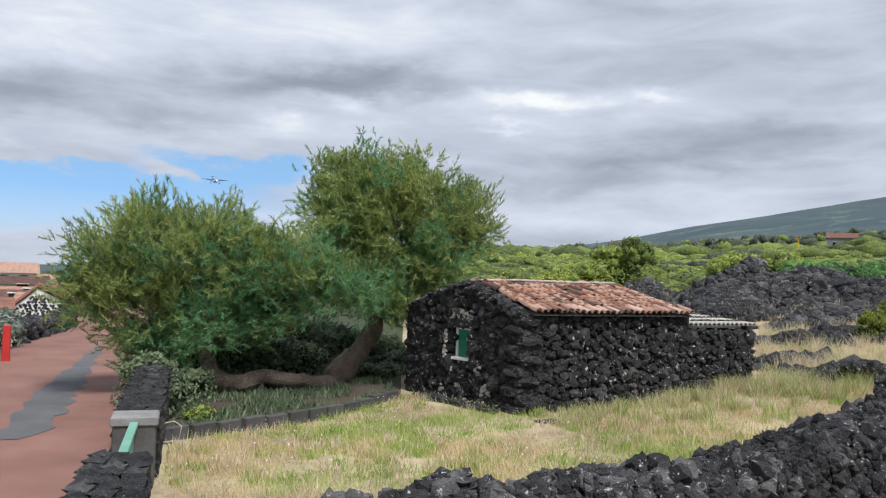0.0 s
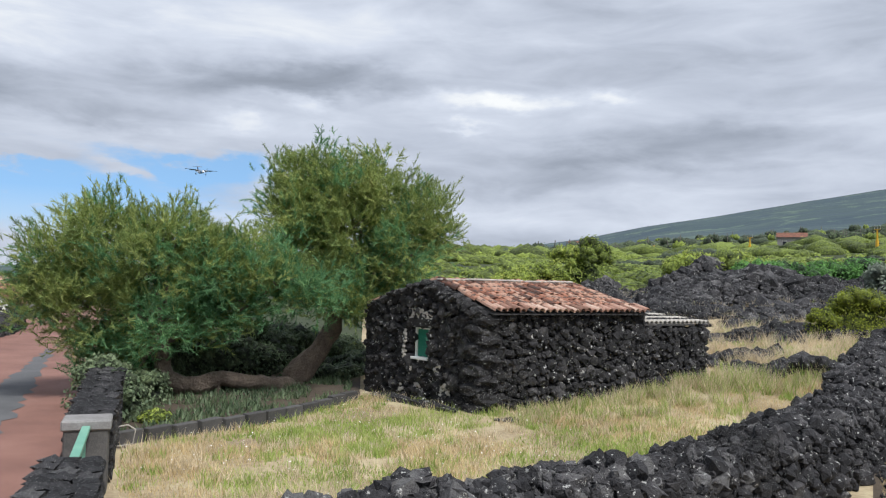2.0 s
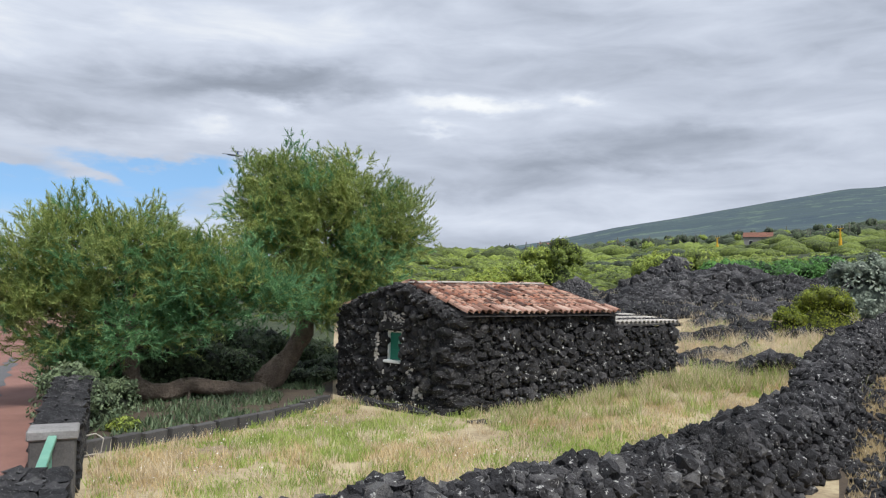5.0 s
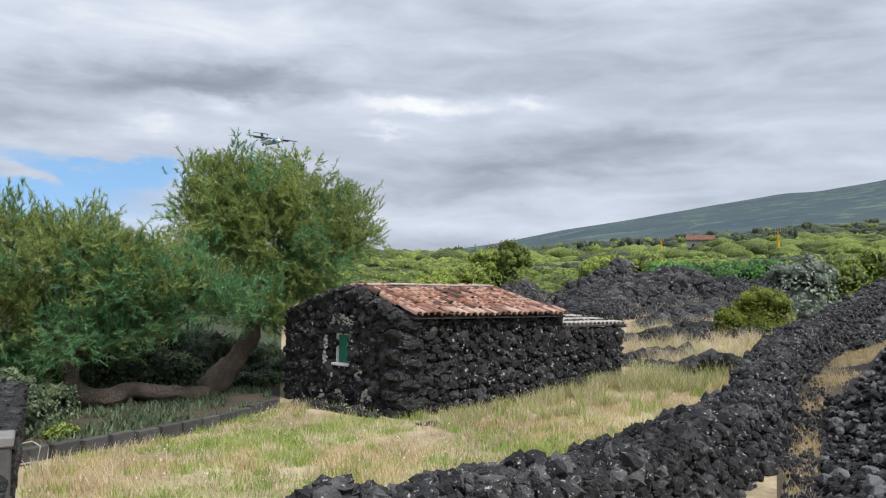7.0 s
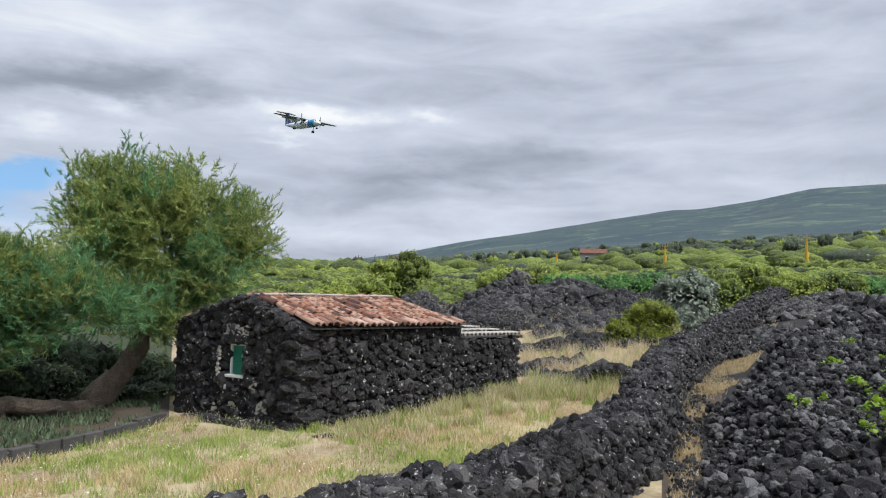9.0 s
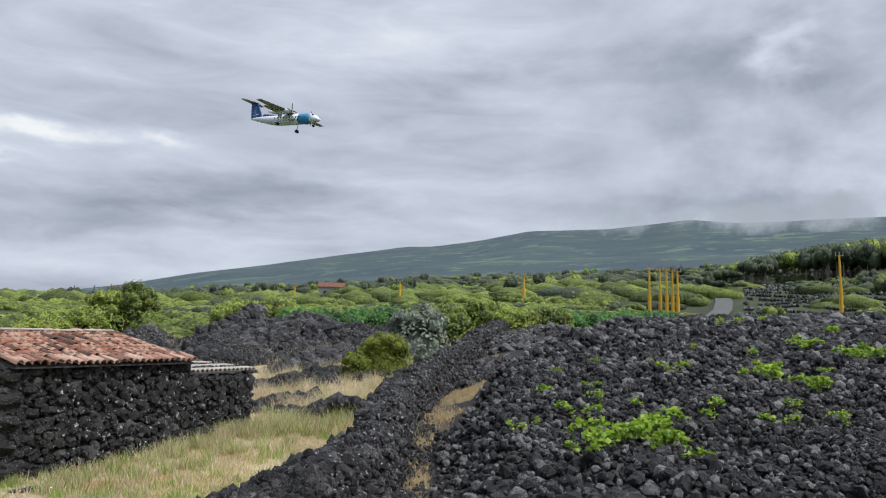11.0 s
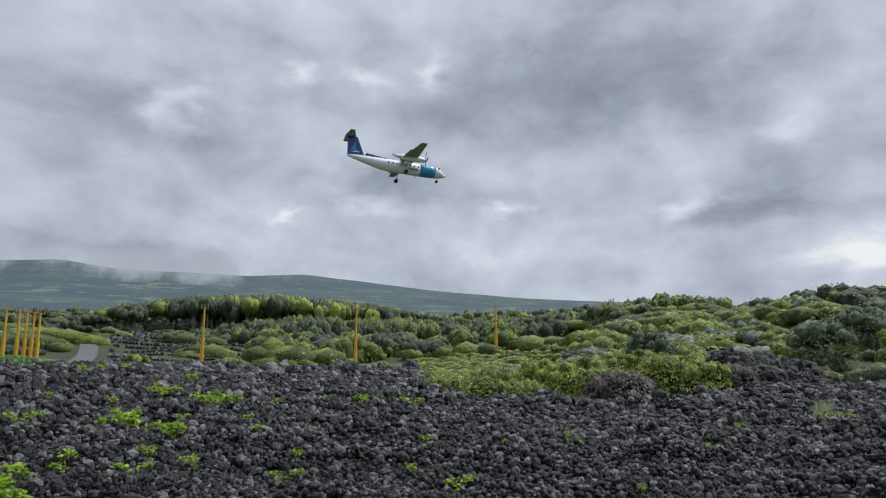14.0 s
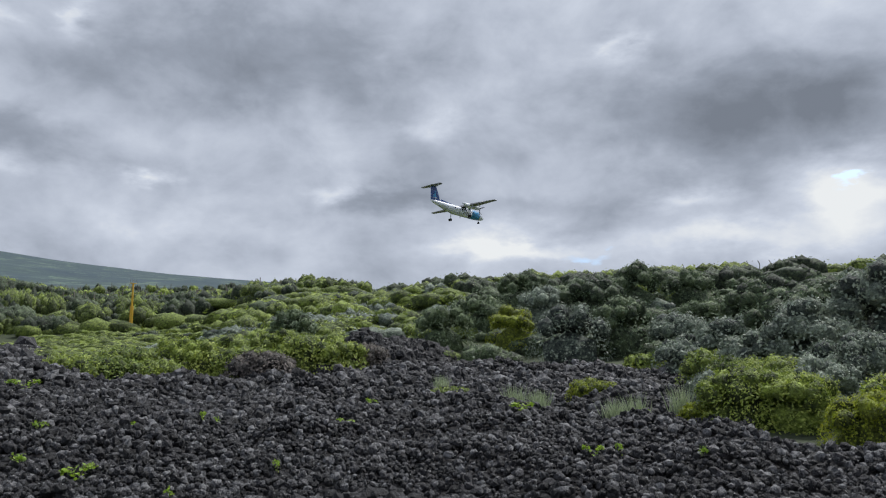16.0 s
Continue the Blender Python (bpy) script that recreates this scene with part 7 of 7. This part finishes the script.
# ---- the aircraft ----
HEADING, PITCH = -151.75, -3.0
TRACK = [(0.0, 750.0, 88.9), (0.5, 721.5, 87.8), (1.0, 692.4, 86.6), (1.5, 662.9, 85.4), (2.0, 633.1, 84.2), (2.5, 603.1, 82.9), (3.0, 573.0, 81.6), (4.0, 512.8, 78.8), (5.0, 453.1, 75.8), (6.0, 394.3, 72.7), (7.0, 336.7, 69.4), (7.5, 308.4, 67.8), (8.0, 280.4, 66.1), (9.0, 225.3, 62.7), (10.0, 171.3, 59.5), (10.5, 144.6, 57.9), (11.0, 118.0, 56.5), (11.5, 91.5, 55.0), (12.0, 64.9, 53.7), (12.5, 38.3, 52.5), (13.0, 11.5, 51.5), (13.5, -15.6, 50.6), (14.0, -43.2, 49.9), (14.5, -71.2, 49.4), (15.0, -99.9, 49.1), (15.5, -129.4, 49.1), (16.0, -159.9, 49.3)]


def along_track(s):
    a, b = radians(-61.75), radians(28.25)
    return -math.sin(a) * 153.0 - math.sin(b) * s, math.cos(a) * 153.0 + math.cos(b) * s


def loft(sections, sides=20):
    """A round body along y through (y, half width, half height, centre z)."""
    bm = bmesh.new()
    rings = [[bm.verts.new((math.cos(k * math.tau / sides) * w, y, z + math.sin(k * math.tau / sides) * h)) for k in range(sides)] for y, w, h, z in sections]
    for a, b in zip(rings, rings[1:]):
        for k in range(sides):
            bm.faces.new((a[k], b[k], b[(k + 1) % sides], a[(k + 1) % sides]))
    bm.faces.new(rings[0])
    bm.faces.new(rings[-1][::-1])
    bmesh.ops.recalc_face_normals(bm, faces=bm.faces[:])
    return bm


def blade_plate(pts, thick, axis):
    """A tapered plate: outline of (a, b) points, given thickness along an axis."""
    bm = bmesh.new()
    lay = []
    for s in (-0.5, 0.5):
        row = []
        for p in pts:
            v = Vector(p[:3])
            v[axis] += s * thick * (p[3] if len(p) > 3 else 1)
            row.append(bm.verts.new(v))
        lay.append(row)
    bm.faces.new(lay[0][::-1])
    bm.faces.new(lay[1])
    n = len(pts)
    for k in range(n):
        bm.faces.new((lay[0][k], lay[0][(k + 1) % n], lay[1][(k + 1) % n], lay[1][k]))
    bmesh.ops.recalc_face_normals(bm, faces=bm.faces[:])
    bmesh.ops.bevel(bm, geom=bm.edges[:], offset=thick * 0.22, segments=1, affect="EDGES", profile=0.5)
    return bm


def build_aircraft():
    a = thing("turboprop_aircraft", "white and blue twin-propeller airliner landing with wheels down", "aircraft")
    part("nose", loft([(9.05, 0.04, 0.04, -0.55), (8.8, 0.3, 0.28, -0.5), (8.3, 0.62, 0.58, -0.38), (7.6, 0.95, 0.9, -0.2), (6.9, 1.15, 1.15, -0.06), (6.3, 1.26, 1.27, 0)]), M["planewhite"], a, smooth=True)
    part("front_band", loft([(6.3, 1.26, 1.27, 0), (5.4, 1.33, 1.34, 0), (3.6, 1.35, 1.36, 0), (2.9, 1.35, 1.36, 0)]), M["planeblue"], a, "light blue painted band", smooth=True)
    fus = part("fuselage", loft([(2.9, 1.35, 1.36, 0), (0, 1.35, 1.36, 0), (-3.2, 1.35, 1.36, 0), (-5.5, 1.28, 1.22, 0.12), (-7.5, 1.08, 1.0, 0.32), (-9.5, 0.8, 0.74, 0.56), (-11.5, 0.46, 0.48, 0.8), (-12.9, 0.16, 0.22, 0.98)]), M["planewhite"], a, smooth=True)
    for s in (-1, 1):
        for k in range(9):
            y = 3.4 - k * 0.95
            part("window", box(bmesh.new(), s * 1.315, y, 0.32, 0.07, 0.28, 0.38, 0.02), M["glass"], fus)
        part("logo_patch", box(bmesh.new(), s * 1.31, 1.2, -0.35, 0.09, 2.2, 0.5, 0.03), M["planegrey"], fus, "grey decorative marking")
        part("cockpit_window", box(bmesh.new(), s * 0.62, 7.1, 0.72, 0.62, 0.5, 0.3, 0.05), M["glass"], a)
    # wing, high, with dark de-icing edge
    wing = part("wing", blade_plate([(-12.95, -0.55, 1.62, 0.6), (-12.95, 0.65, 1.62, 0.6), (-4.0, 1.35, 1.5), (4.0, 1.35, 1.5), (12.95, 0.65, 1.62, 0.6), (12.95, -0.55, 1.62, 0.6), (4.0, -1.35, 1.5), (-4.0, -1.35, 1.5)], 0.34, 2), M["planegrey"], a)
    for s in (-1, 1):
        part("flap", blade_plate([(s * 1.5, -1.3, 1.3), (s * 1.5, -2.1, 1.0), (s * 9.0, -1.7, 1.15), (s * 9.0, -1.0, 1.4)], 0.1, 2), M["planegrey"], wing)
        part("leading_edge", tube(bmesh.new(), [(s * 4.6, 1.32, 1.52), (s * 12.9, 0.64, 1.62)], [0.12, 0.08], 8), M["rubber"], wing, "black de-icing edge")
        nac = part("nacelle", loft([(3.0, 0.34, 0.36, 1.12), (2.6, 0.5, 0.52, 1.1), (1.4, 0.56, 0.66, 1.05), (-1.2, 0.55, 0.66, 1.02), (-3.0, 0.4, 0.42, 1.15), (-4.2, 0.12, 0.14, 1.3)], 14), M["planewhite"], a, smooth=True)
        for v in nac.data.vertices:
            v.co.x += s * 3.95
        leg = part("main_gear", tube(bmesh.new(), [(s * 3.95, -0.6, 0.6), (s * 3.95, -1.0, -1.9)], [0.13, 0.1], 8), M["steel"], a)
        for o in (-0.28, 0.28):
            bm = bmesh.new()
            bmesh.ops.create_cone(bm, cap_ends=True, segments=16, radius1=0.42, radius2=0.42, depth=0.26, matrix=Matrix.Translation((s * 3.95 + o, -1.0, -1.95)) @ Matrix.Rotation(math.pi / 2, 4, "Y"))
            bmesh.ops.bevel(bm, geom=[e for e in bm.edges if len(e.link_faces) == 2 and any(len(f.verts) > 4 for f in e.link_faces)], offset=0.06, segments=2, affect="EDGES", profile=0.5)
            part("tyre", bm, M["rubber"], leg)
        part("gear_door", box(bmesh.new(), s * 3.55, -0.8, 0.1, 0.05, 1.3, 0.7, 0.01), M["planewhite"], leg)
    leg = part("nose_gear", tube(bmesh.new(), [(0, 6.9, -0.9), (0, 7.0, -1.9)], [0.09, 0.07], 8), M["steel"], a)
    for o in (-0.16, 0.16):
        bm = bmesh.new()
        bmesh.ops.create_cone(bm, cap_ends=True, segments=14, radius1=0.28, radius2=0.28, depth=0.16, matrix=Matrix.Translation((o, 7.0, -1.95)) @ Matrix.Rotation(math.pi / 2, 4, "Y"))
        part("tyre", bm, M["rubber"], leg)
    # tail
    fin = part("fin", blade_plate([(0, -8.2, 0.9), (0, -9.4, 1.5), (0, -11.0, 5.2), (0, -13.1, 5.2), (0, -12.9, 0.9)], 0.3, 0), M["planenavy"], a, "navy blue fin with a light bird-like mark")
    part("dorsal_fin", blade_plate([(0, -2.6, 1.28), (0, -8.8, 2.0), (0, -9.6, 0.9), (0, -5.0, 1.1)], 0.26, 0), M["planenavy"], fin)
    for s in (-1, 1):
        part("mark", blade_plate([(s * 0.17, -10.7, 2.0), (s * 0.17, -11.3, 2.6), (s * 0.17, -11.2, 4.4), (s * 0.17, -11.9, 3.0), (s * 0.17, -12.3, 2.1)], 0.03, 0), M["planeblue"], fin, "light blue mark")
        part("mark", blade_plate([(s * 0.17, -10.2, 1.9), (s * 0.17, -12.3, 1.7), (s * 0.17, -11.2, 2.1)], 0.03, 0), M["planewhite"], fin)
    part("tailplane", blade_plate([(-3.95, -12.4, 5.25), (-3.95, -13.3, 5.25), (0, -13.6, 5.25), (3.95, -13.3, 5.25), (3.95, -12.4, 5.25), (0, -11.3, 5.25)], 0.22, 2), M["planegrey"], a)
    props = []
    for s in (-1, 1):
        pr = part("propeller", tube(bmesh.new(), [(0, -0.1, 0), (0, 0.2, 0), (0, 0.55, 0)], [0.3, 0.26, 0.04], 12), M["planegrey"], a)
        for k in range(4):
            bm = blade_plate([(-0.12, 0.1, 0.2), (0.12, 0.1, 0.2), (0.15, 0.1, 1.3), (0.05, 0.1, 1.95), (-0.1, 0.1, 1.95), (-0.15, 0.1, 1.3)], 0.06, 1)
            part("blade", bm, M["rubber"], pr, at=Matrix.Rotation(k * math.pi / 2, 4, "Y"))
        pr.matrix_basis = Matrix.Translation((s * 3.95, 3.05, 1.12))
        props.append((s, pr))
    return a, props


aircraft, propellers = build_aircraft()


# ---- what moves ----
def motions():
    walk(aircraft, [(t, pose(*along_track(s), z, PITCH, 0, HEADING)) for t, s, z in TRACK])
    for side, pr in propellers:
        walk(pr, [(k / 30, pose(side * 3.95, 3.05, 1.12, 0, 81 * k, 0)) for k in range(481)])


motions()
